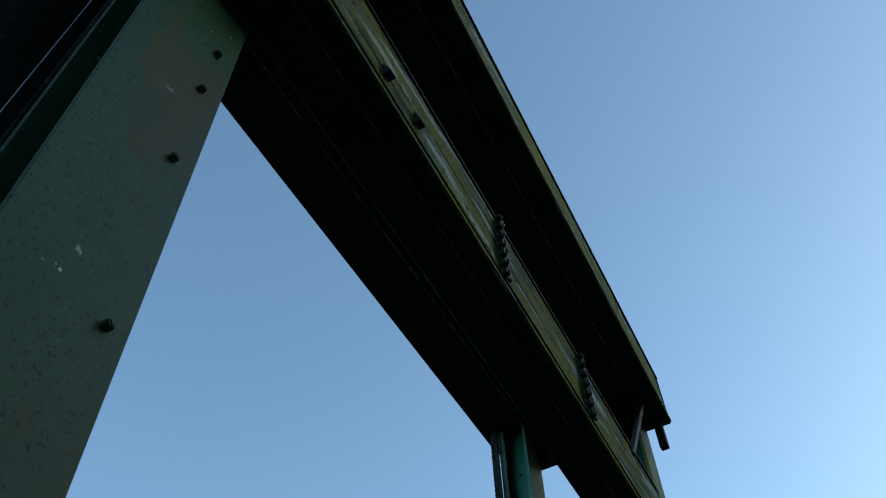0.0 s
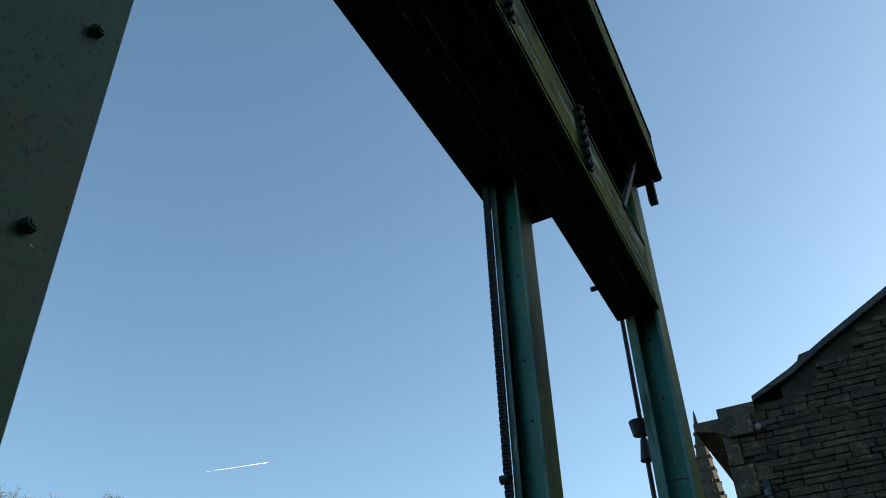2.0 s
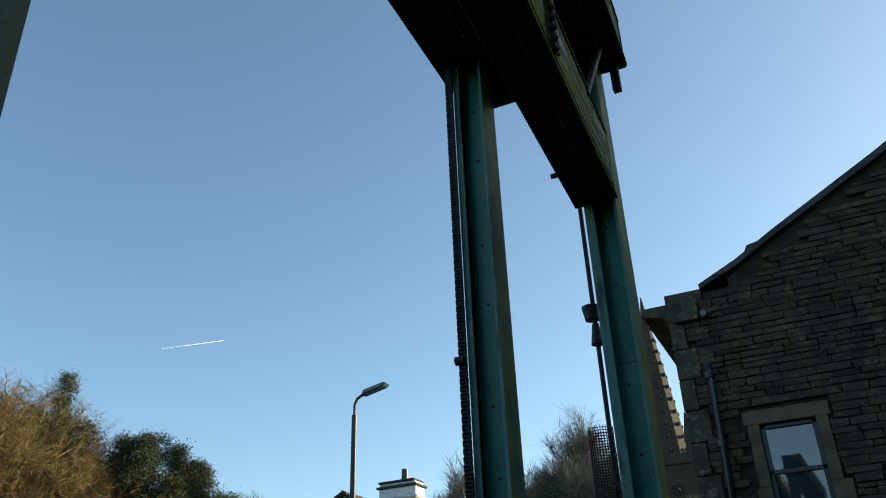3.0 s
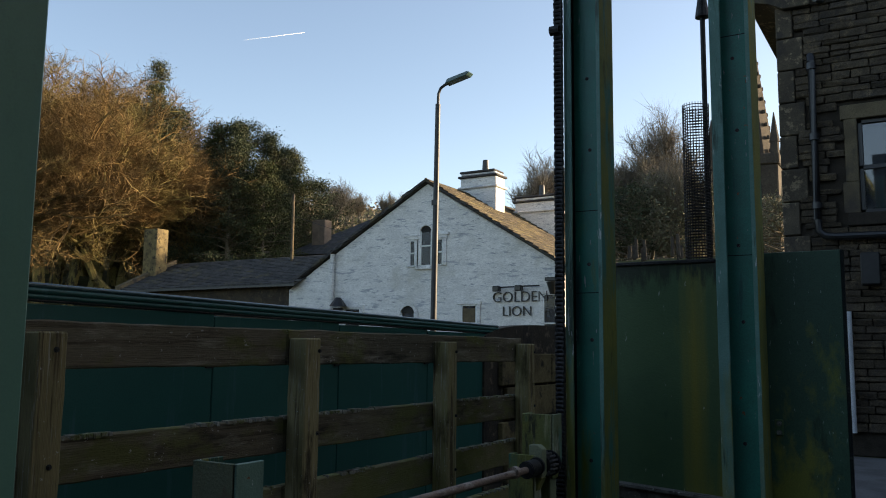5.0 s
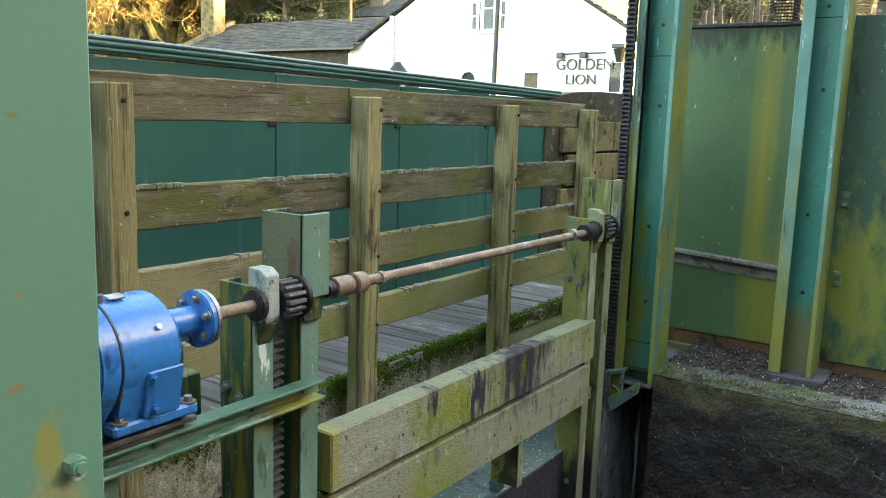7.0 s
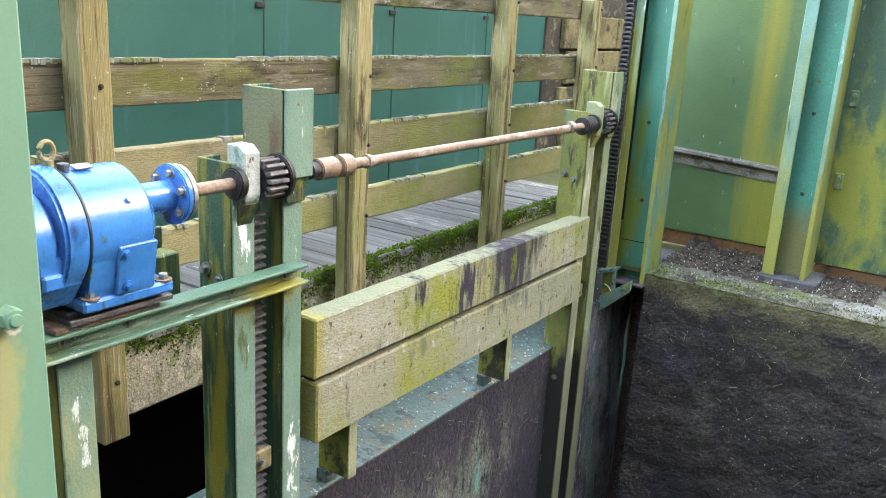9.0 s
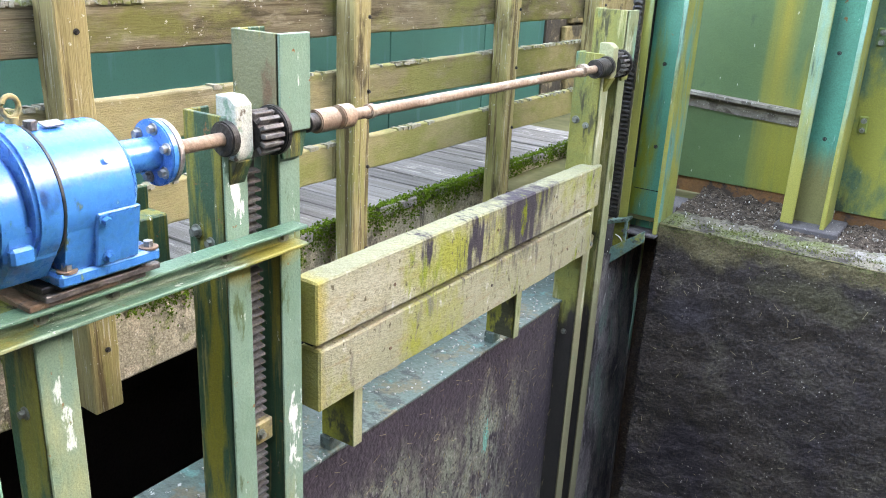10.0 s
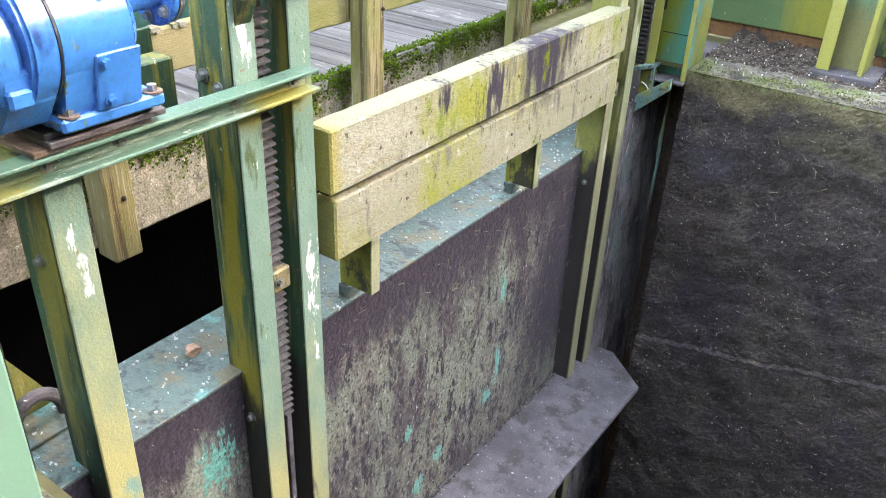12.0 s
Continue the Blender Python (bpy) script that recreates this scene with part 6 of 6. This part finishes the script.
part("flue_pipe", rod((-23.0, YP - 0.15, 3.0), (-23.0, YP - 0.15, 5.45), 0.1, seg=12), M["white_wall"], pub)
# bracket lamp at the corner, lantern
br = part("corner_bracket", box(-12.75, -12.25, YP - 0.35, YP - 0.05, 3.9, 4.05, 0.02), M["frame_black"], pub)
part("basket", rod((-12.4, YP - 0.35, 3.4), (-12.4, YP - 0.35, 3.85), 0.12, 0.26, 10), M["frame_black"], br)
lan = thing("lantern", "dark lantern with a conical hood on the pub wall", "lantern", (-22.43, 28.6, 2.6))
part("hood", rod((-22.43, 28.6, 3.12), (-22.43, 28.6, 3.5), 0.40, 0.12, 10), M["frame_black"], lan)
part("body", rod((-22.43, 28.6, 2.5), (-22.43, 28.6, 3.05), 0.14, 0.22, 8), M["dark_inside"], lan)
# lettering with its lamp bar
for text, x, z, size in (("GOLDEN", -15.10, 3.16, 0.585), ("LION", -14.68, 2.62, 0.55)):
    cu = bpy.data.curves.new("lettering", "FONT")
    cu.body, cu.size, cu.extrude = text, size, 0.03
    cu.offset = -0.007
    tmp = bpy.data.objects.new("tmp", cu)
    me = bpy.data.meshes.new_from_object(tmp)
    bpy.data.objects.remove(tmp)
    me.transform(Matrix.Translation((x, YP - 0.05, z)) @ Matrix.Rotation(radians(90), 4, "X"))
    me.transform(Matrix.Translation(-BASE[name_of(pub)]))
    me.materials.append(M["letter"])
    ob = new("lettering", me)
    ob.parent = pub
    tagged(ob, "black raised letters reading " + text)
part("sign_lamp_bar", tube([(-14.9, YP - 0.25, 3.72), (-13.0, YP - 0.25, 3.75)], 0.03), M["frame_black"], pub)
for x in (-14.8, -13.85):
    part("sign_lamp", box(x - 0.14, x + 0.14, YP - 0.4, YP - 0.15, 3.56, 3.78, 0.03), M["frame_black"], pub)

# ---- low slated outbuilding and further roofs ----
out = thing("outbuilding", "low stone outbuilding with a grey slate roof", "outbuilding", (-31, 30, 0))
part("wall", box(-36.6, -25.62, 29.0, 29.4, 0, 4.15, 0), M["stone"], out, "brown rubble wall under the eaves")
oroof = part("roof", prism([(28.6, 4.12), (28.6, 4.22), (32.2, 5.9), (32.2, 5.8)], "x", -36.9, -24.9), M["slate"], out)
part("roof_back", prism([(32.2, 5.9), (32.2, 5.8), (36, 4.1), (36, 4.2)], "x", -36.9, -25.7), M["slate"], out)
part("gable_end", prism([(29.0, 0), (35.6, 0), (35.6, 4.1), (32.2, 5.75), (29.0, 4.1)], "x", -36.8, -36.5), M["stone"], out)
part("verge", prism([(28.5, 4.2), (28.5, 4.42), (32.2, 6.15), (32.2, 5.9)], "x", -37.1, -36.75), M["dressed"], oroof)
part("fascia", box(-36.9, -24.9, 28.56, 28.6, 4.08, 4.2, 0.005), M["frame_black"], oroof)
part("chimney", box(-37.4, -36.35, 30.4, 31.2, 4.6, 7.7, 0.03), M["stack"], out, "tall buff stone stack")
rng = random.Random(14)
courses = bmesh.new()
for r in range(17):
    ya, yb = 28.58 + 3.62 * r / 17, 28.58 + 3.62 * (r + 1.1) / 17
    za, zb = 4.225 + 1.69 * r / 17, 4.225 + 1.69 * (r + 1.1) / 17
    xx = -36.9
    while xx < -25.0:
        w = rng.uniform(0.3, 0.7)
        v = [courses.verts.new(q) for q in ((xx, ya, za + 0.06), (xx + w - 0.02, ya, za + 0.06), (xx + w - 0.02, yb, zb + 0.01), (xx, yb, zb + 0.01), (xx, ya, za - 0.02), (xx + w - 0.02, ya, za - 0.02))]
        courses.faces.new(v[:4])
        courses.faces.new((v[0], v[1], v[5], v[4]))
        xx += w
tagged(part("slating", courses, M["slate"], oroof), kind="stuff")
far_roof = thing("house", "far house with a dark slate roof and brick chimney", "house", (-36, 46, 0))
hip = bmesh.new()
e = [hip.verts.new(p) for p in ((-39.6, 44.0, 7.8), (-27.0, 44.0, 7.5), (-27.0, 49.0, 10.8), (-35.0, 49.0, 10.9), (-39.6, 54.0, 7.8), (-27.0, 54.0, 7.5))]
for q in ((0, 1, 2, 3), (0, 3, 4), (3, 2, 5, 4), (1, 5, 2), (0, 4, 5, 1)):
    hip.faces.new([e[k] for k in q])
hroof = part("roof", hip, M["slate"], far_roof)
part("wall", box(-39.2, -27.3, 44.4, 53.6, 0, 7.6, 0), M["stone"], far_roof)
part("chimney", box(-37.9, -36.75, 45.2, 46.0, 8.0, 10.3, 0.03), M["brick"], far_roof)
for k in range(2):
    part("roof_light", box(-36.6 + 4.2 * k, -35.8 + 4.2 * k, 46.0, 46.8, 9.15, 9.2, 0.01, rot=Matrix.Rotation(radians(33), 4, "X")), M["cap"], hroof)
solid("pole", rod((-27.68, 31.5, 0), (-27.68, 31.5, 9.0), 0.09, 0.07, 10), M["dressed"], "slim wooden telegraph pole behind the outbuilding", "pole")
solid("wire", tube([(-27.68, 31.5, 7.9), (-24, 31.2, 6.7), (-21.5, 31, 5.9)], 0.012, 4), M["frame_black"], "thin wire running down from a pole", "wire")

# ---- church tower and spire ----
chu = thing("church", "distant gritstone church tower with a tall spire and pinnacles", "church", (-13.2, 73, 0))
cx, cy = -13.2, 73.0
part("tower", box(cx - 2.7, cx + 2.7, cy - 2.7, cy + 2.7, 0, 16.6, 0.1), M["church"], chu)
part("string_course", box(cx - 2.8, cx + 2.8, cy - 2.8, cy + 2.8, 10.4, 10.7, 0.05), M["church"], chu)
part("parapet", box(cx - 2.82, cx + 2.82, cy - 2.82, cy + 2.82, 16.6, 17.5, 0.08), M["church"], chu)
spire = part("spire", rod((cx, cy, 16.6), (cx, cy, 33.0), 2.25, 0.05, 8), M["church"], chu)
for k in range(8):
    a = math.pi / 8 + k * math.pi / 4
    crockets = bmesh.new()
    for j in range(12):
        z = 18.0 + j * 1.15
        q = 2.25 * (33.0 - z) / 16.4
        box(cx + q * math.cos(a) - 0.12, cx + q * math.cos(a) + 0.12, cy + q * math.sin(a) - 0.12, cy + q * math.sin(a) + 0.12, z, z + 0.3, 0.04, crockets)
    tagged(part("crocket_row", crockets, M["church"], spire), kind="stuff")
for sx in (-1, 1):
    for sy in (-1, 1):
        pi = part("pinnacle", rod((cx + 2.5 * sx, cy + 2.5 * sy, 16.6), (cx + 2.5 * sx, cy + 2.5 * sy, 18.4), 0.38, 0.34, 8), M["church"], chu)
        part("point", rod((cx + 2.5 * sx, cy + 2.5 * sy, 18.4), (cx + 2.5 * sx, cy + 2.5 * sy, 20.9), 0.42, 0.04, 8), M["church"], pi)
for sx in (-1.0, 1.0):
    part("belfry_opening", box(cx + sx - 0.45, cx + sx + 0.45, cy - 2.73, cy - 2.6, 11, 15, 0.0), M["dark_inside"], chu)
    part("belfry_opening", box(cx + 2.6, cx + 2.73, cy + sx - 0.45, cy + sx + 0.45, 11, 15, 0.0), M["dark_inside"], chu)


# ---- trees ----
def bare_tree(label, base, height, spread, mat, seed, levels=5, twigs=3, group="bare trees", lean=(0, 0), droop=0.0, girth=0.022, limb_mat=None, wobble=0.16, lift=0.1, spray=4, fine=0.014):
    """A leafless tree: a tapered trunk, limbs that fork, and a haze of twigs."""
    r = random.Random(seed)
    verts, faces, thick, tips = [], [], [], []

    def limb(a, b, ra, rb, sides):
        q = (b - a).to_track_quat("Z", "Y")
        n0 = len(verts)
        for c, rad in ((a, ra), (b, rb)):
            for k in range(sides):
                w = 2 * math.pi * k / sides
                verts.append(tuple(c + q @ Vector((rad * math.cos(w), rad * math.sin(w), 0))))
        for k in range(sides):
            j = (k + 1) % sides
            faces.append((n0 + k, n0 + j, n0 + sides + j, n0 + sides + k))
            thick.append(sides > 3)

    def grow(p, d, length, rad, level):
        segs = 3 if level < 2 else 2
        for s in range(segs):
            d = (d + Vector((r.gauss(0, wobble), r.gauss(0, wobble), r.gauss(0.03 + 0.4 * lift - droop * level, 0.7 * wobble)))).normalized()
            q = p + d * length / segs
            limb(p, q, rad * (1 - 0.3 * s / segs), rad * (1 - 0.3 * (s + 1) / segs), 6 if level < 2 else (4 if level < 3 else 3))
            p = q
            if level >= 1 and level < levels and s < segs - 1:
                side = (d + Vector((r.gauss(0, spread), r.gauss(0, spread), r.gauss(0.05, spread * 0.6)))).normalized()
                grow(p, side, length * r.uniform(0.5, 0.75), rad * 0.5, level + 1)
        if level < levels:
            for _ in range(twigs if level else 5):
                side = (d + Vector((r.gauss(0, spread), r.gauss(0, spread), r.gauss(lift, spread * 0.6)))).normalized()
                grow(p, side, length * r.uniform(0.55, 0.85), rad * 0.55, level + 1)
        else:
            tips.append((p, d, length))

    grow(Vector((0, 0, 0)), Vector((lean[0], lean[1], 1)).normalized(), height * 0.22, height * girth, 0)
    top = max(v[2] for v in verts)
    k = height / top
    for p, d, length in tips:
        for _ in range(spray):
            way = (d + Vector((r.gauss(0, 0.8), r.gauss(0, 0.8), r.gauss(0.2, 0.6)))).normalized()
            a = p - d * length * r.uniform(0.0, 0.9)
            b = a + way * r.uniform(0.35, 0.9) / k
            w = way.orthogonal().normalized() * fine * r.uniform(0.5, 1.0) / k
            n0 = len(verts)
            verts += [tuple(a - w), tuple(a + w), tuple(b)]
            faces.append((n0, n0 + 1, n0 + 2))
            thick.append(False)
    verts = [(v[0] * k, v[1] * k, v[2] * k) for v in verts]
    tree = thing("bare_tree", label, "tree", base, group)
    for nm, wanted, m in (("trunk", True, limb_mat or mat), ("crown", False, mat)):
        me = bpy.data.meshes.new(nm)
        me.from_pydata(verts, [], [f for f, big in zip(faces, thick) if big == wanted])
        me.materials.append(m)
        me.validate()
        ob = new(nm, me)
        ob.parent = tree
    return tree


def evergreen(label, base, height, width, mat, seed, n=5000, shape="cone", leaf=0.34, group="evergreens"):
    """Trunk and a ragged crown of small flat needle sprays set on whorled limbs."""
    r = np.random.RandomState(seed)
    tree = thing("evergreen_tree", label, "tree", base, group)
    rr = random.Random(seed)
    own = rod((base[0], base[1], base[2] - 0.2), (base[0], base[1], base[2] + height * 0.97), height * 0.018, 0.02, 8)
    limbs = []
    m = 90
    for k in range(m):
        h = 0.08 + 0.9 * k / m
        if shape == "cone":
            reach = width * (1 - h) ** 0.75 * rr.uniform(0.55, 1.1) + 0.25
        else:
            reach = width * (math.sin(math.pi * min(1, 0.12 + 0.88 * h)) ** 0.7) * rr.uniform(0.5, 1.12) + 0.3
        a = rr.uniform(0, 2 * math.pi)
        p0 = Vector((base[0], base[1], base[2] + height * h))
        p1 = p0 + Vector((reach * math.cos(a), reach * math.sin(a), reach * rr.uniform(-0.05, 0.45)))
        limbs.append((p0, p1))
        rod(p0, p1, 0.05, 0.015, 4, own)
    part("trunk", own, M["grey_bark"], tree)
    pts = []
    for i in range(n):
        p0, p1 = limbs[r.randint(m)]
        f = r.uniform(0.25, 1.05) ** 0.8
        c = p0.lerp(p1, f)
        pts.append((c.x + r.normal(0, 0.28), c.y + r.normal(0, 0.28), c.z + r.normal(0, 0.24)))
    pts = np.array(pts) - np.array(base)
    size = leaf * r.uniform(0.5, 1.2, n)
    d1, d2 = r.normal(size=(n, 3)), r.normal(size=(n, 3))
    d1[:, 2] += 0.5
    d1 /= np.linalg.norm(d1, axis=1)[:, None]
    d2 /= np.linalg.norm(d2, axis=1)[:, None]
    v = np.stack((pts - d2 * size[:, None] * 0.22, pts + d1 * size[:, None] * 0.5 + d2 * size[:, None] * 0.2, pts + d1 * size[:, None], pts + d1 * size[:, None] * 0.4 - d2 * size[:, None] * 0.35), 1).reshape(-1, 3)
    me = bpy.data.meshes.new("crown")
    me.from_pydata(v.tolist(), [], [(4 * k, 4 * k + 1, 4 * k + 2, 4 * k + 3) for k in range(n)])
    me.materials.append(mat)
    ob = new("crown", me)
    ob.parent = tree
    return tree


def spot(azimuth, dist):
    a = radians(azimuth)
    x, y = -math.sin(a) * dist, math.cos(a) * dist
    return (x, y, ground_height(x, y))


SUNLIT = [(-54.6, 34.6, 15.3), (-51.3, 34.6, 14.7), (-54.8, 39.4, 14.5), (-50.3, 38.4, 13.6), (-48.1, 39.0, 12.1), (-49.0, 42.2, 10.2), (-45.8, 41.6, 8.3), (-47.1, 30.7, 13.3), (-60.4, 35.9, 16.2), (-58.8, 33.1, 16.5), (-46.2, 32.1, 12.4), (-44.8, 34.1, 10.8), (-53.1, 31.4, 15.7), (-56.6, 37.7, 15.1), (-52.4, 36.6, 14.5), (-48.9, 35.8, 14.2), (-47.2, 36.7, 12.9), (-45.5, 38.6, 11.0), (-64.3, 40.5, 15.9), (-62.2, 44.0, 14.9), (-59.4, 45.4, 13.8), (-66.4, 37.0, 17.0), (-55.9, 44.0, 12.9), (-52.0, 44.4, 10.4)]
FAR = [(-59.4, 74.5, 7.6), (-61.5, 79.3, 5.7), (-62.2, 84.9, 5.2), (-56.7, 82.7, 6.1), (-55.3, 83.7, 5.5), (-33.7, 72.8, 10.9), (-34.8, 77.8, 11.3), (-31.6, 73.8, 10.2), (-22.2, 66.7, 13.8), (-21.8, 68.9, 12.2), (-19.4, 67.5, 12.7), (-17.3, 63.9, 14.2), (-18.9, 67.6, 11.5), (-11.4, 79.4, 12.6), (-51.4, 61.7, 7.6), (-21.6, 71.0, 11.9), (-15.6, 52.0, 7.5), (-13.0, 52.5, 8.2), (-12.0, 50.5, 6.5), (-14.3, 53.0, 7.4)]


def grove(spots, unique, build):
    """A few grown trees; the others are turned and scaled copies of them."""
    grown = []
    for k, (x, y, h) in enumerate(spots):
        z = ground_height(x, y) - 0.1
        if k < unique:
            grown.append((build((x, y, z), h, k), h))
        else:
            ob, h0 = grown[k % unique]
            s = h / h0
            copy_thing(ob, Matrix.Translation((x, y, z)) @ Matrix.Rotation(2.4 * k, 4, "Z") @ Matrix.Diagonal((s * 1.05, s * 1.05, s, 1)))


grove(SUNLIT, 3, lambda at, h, k: bare_tree("bushy bare tree with orange-brown twigs catching the sun", at, h, 0.78, M["bark"], 3 + k, wobble=0.24, levels=6, twigs=3, group="sunlit bare trees", droop=0.0, girth=0.019, lift=0.1, spray=3, fine=0.012, limb_mat=M["limb"]))
grove(FAR, 4, lambda at, h, k: bare_tree("far bare winter tree on the hillside", at, h, 0.34, M["grey_bark"], 31 + k, levels=5, twigs=3, group="far bare trees", girth=0.012, lift=0.3, spray=2, fine=0.012))
for k, (x, y, h) in enumerate([(-49.9, 41.0, 17.1), (-50.4, 43.4, 11.1), (-53.9, 42.3, 14.3), (-43.6, 41.6, 12.6), (-43.8, 44.3, 12.9), (-41.1, 44.1, 12.0), (-42.6, 48.1, 10.9), (-42.8, 50.7, 8.5), (-40.2, 39.4, 11.6), (-38.6, 41.0, 10.1), (-44.9, 40.2, 9.3), (-42.2, 42.0, 12.8), (-41.6, 46.0, 11.0), (-45.6, 38.6, 13.7)]):
    cone = k % 3 != 1
    evergreen("tall dark evergreen tree with a ragged crown", (x, y, ground_height(x, y)), h, 3.5 if cone else 3.8, M["conifer"] if k % 3 else M["ivy"], 11 + k, 30000, "cone" if cone else "oval", 0.16)
for k, (x, y, h) in enumerate([(-15.9, 49.5, 4.6), (-14.7, 50.0, 5.4), (-13.4, 50.4, 5.0), (-13.1, 52.6, 5.6), (-7.4, 49.0, 3.2), (-12.1, 50.8, 4.8), (-16.8, 50.5, 5.0)]):
    evergreen("olive evergreen thicket by the churchyard", (x, y, ground_height(x, y)), h, 2.2, M["hazed_leaf"] if k % 3 else M["conifer"], 51 + k, 4000, "oval", 0.2, "thicket")
rng = random.Random(77)
for k in range(13):
    az = rng.uniform(10.5, 19.5)
    x, y, z = spot(az, rng.uniform(45.0, 47.5))
    w = rng.uniform(0.06, 0.13)
    g = box(x - w, x + w, y - 0.07, y + 0.07, z - 0.3, z + rng.uniform(0.35, 0.9), 0.03, None, Matrix.Rotation(rng.uniform(-0.06, 0.06), 4, "Y"))
    solid("gravestone", g, M["church"], "grey leaning churchyard headstone", "gravestone", "churchyard headstones")
# wooded hillside beyond
rng = random.Random(5)
wv, wf = [], []
for k in range(30000):
    az, dist = rng.uniform(5, 75), rng.uniform(80, 190)
    x, y, z = spot(az, dist)
    s = rng.uniform(0.08, 0.28)
    c = Vector((x, y, z + rng.uniform(0, 1.6) * rng.random()))
    q = Euler((rng.uniform(0, 3), rng.uniform(0, 3), rng.uniform(0, 6))).to_matrix()
    i = len(wv)
    wv += [tuple(c + q @ Vector(p)) for p in ((-s, 0, 0), (0, -s * 0.5, 0.2), (s, 0, 0), (0, s * 0.5, -0.2))]
    wf.append((i, i + 1, i + 2, i + 3))
me = bpy.data.meshes.new("far_wood")
me.from_pydata(wv, [], wf)
me.materials.append(M["grey_bark"])
tagged(new("far_wood", me), "brown winter scrub covering the far hillside", "woodland", kind="stuff")
trail = bmesh.new()
lo_v = [trail.verts.new((-1000, 1000 + 159 * k / 20, 528 + 69 * k / 20 - 0.05 - 0.016 * k)) for k in range(21)]
hi_v = [trail.verts.new((-1000, 1000 + 159 * k / 20, 528 + 69 * k / 20 + 0.05 + 0.016 * k)) for k in range(21)]
for k in range(20):
    trail.faces.new((lo_v[k], lo_v[k + 1], hi_v[k + 1], hi_v[k]))
solid("vapour_trail", trail, M["white_paint"], "thin white vapour trail high in the blue sky", "vapour trail", kind="structure")
# ---- coursed stones of the building, last ----
def roof_line(x):
    pts = [(-1.95, 6.42), (-1.4, 6.55), (-0.80, 6.82), (-0.18, 7.18), (1.43, 8.05), (5.4, 10.3)]
    for (xa, za), (xb, zb) in zip(pts, pts[1:]):
        if xa <= x <= xb:
            return za + (zb - za) * (x - xa) / (xb - xa)
    return 0.0


def stone_mesh(length, height, seed):
    own = box(-length / 2, length / 2, 0, 0.07, -height / 2, height / 2, 0.012)
    r = random.Random(seed)
    for v in own.verts:
        if v.co.y < 0.03:
            v.co += Vector((r.uniform(-0.008, 0.008), r.uniform(-0.02, 0.012), r.uniform(-0.007, 0.007)))
    return finish(own, "stone", M["stone"], False)


STONES = {(n, h, s): stone_mesh(n - 0.009, h - 0.007, hash((int(n * 100), int(h * 100), s)) % 1000) for n in (0.24, 0.34, 0.46, 0.6) for h in (0.075, 0.095, 0.12) for s in (0, 1)}
KEEP_OUT = [(-1.2, 0.0, 3.17, 3.6), (-1.2, -0.06, 4.46, 4.66), (-1.16, -0.1, 3.0, 4.46)]
rng = random.Random(12)
placed, rest_v, rest_f = 0, [], []
z = 0.3
while z < 8.6:
    h = rng.choice((0.075, 0.095, 0.095, 0.12))
    x = -1.63 if int((z - 0.1) / 0.47) % 2 else -1.75
    x += rng.uniform(0, 0.02)
    while x < 2.6:
        n = rng.choice((0.24, 0.34, 0.34, 0.46, 0.46, 0.6))
        c = x + n / 2
        blocked = any(x + n > a + 0.01 and x < b - 0.01 and z + h > p + 0.01 and z < q - 0.01 for a, b, p, q in KEEP_OUT)
        if blocked:
            x += 0.05
            continue
        if z + h < min(roof_line(x), roof_line(x + n)):
            me = STONES[n, h, rng.randint(0, 1)]
            at = Vector((c, YB - 0.012 + rng.uniform(-0.008, 0.01), z + h / 2))
            if placed < 300 and 2.2 < z < 7.6 and x < 1.0:
                ob = new("stone", me)
                ob.parent = bld
                ob.location = at - BASE[name_of(bld)]
                placed += 1
            else:
                k = len(rest_v)
                rest_v += [tuple(v.co + at - BASE[name_of(bld)]) for v in me.vertices]
                rest_f += [tuple(k + i for i in p.vertices) for p in me.polygons]
        x += n
    z += h
me = bpy.data.meshes.new("stonework")
me.from_pydata(rest_v, [], rest_f)
me.materials.append(M["stone_rest"])
ob = new("stonework", me)
ob.parent = bld
tagged(ob, kind="stuff")
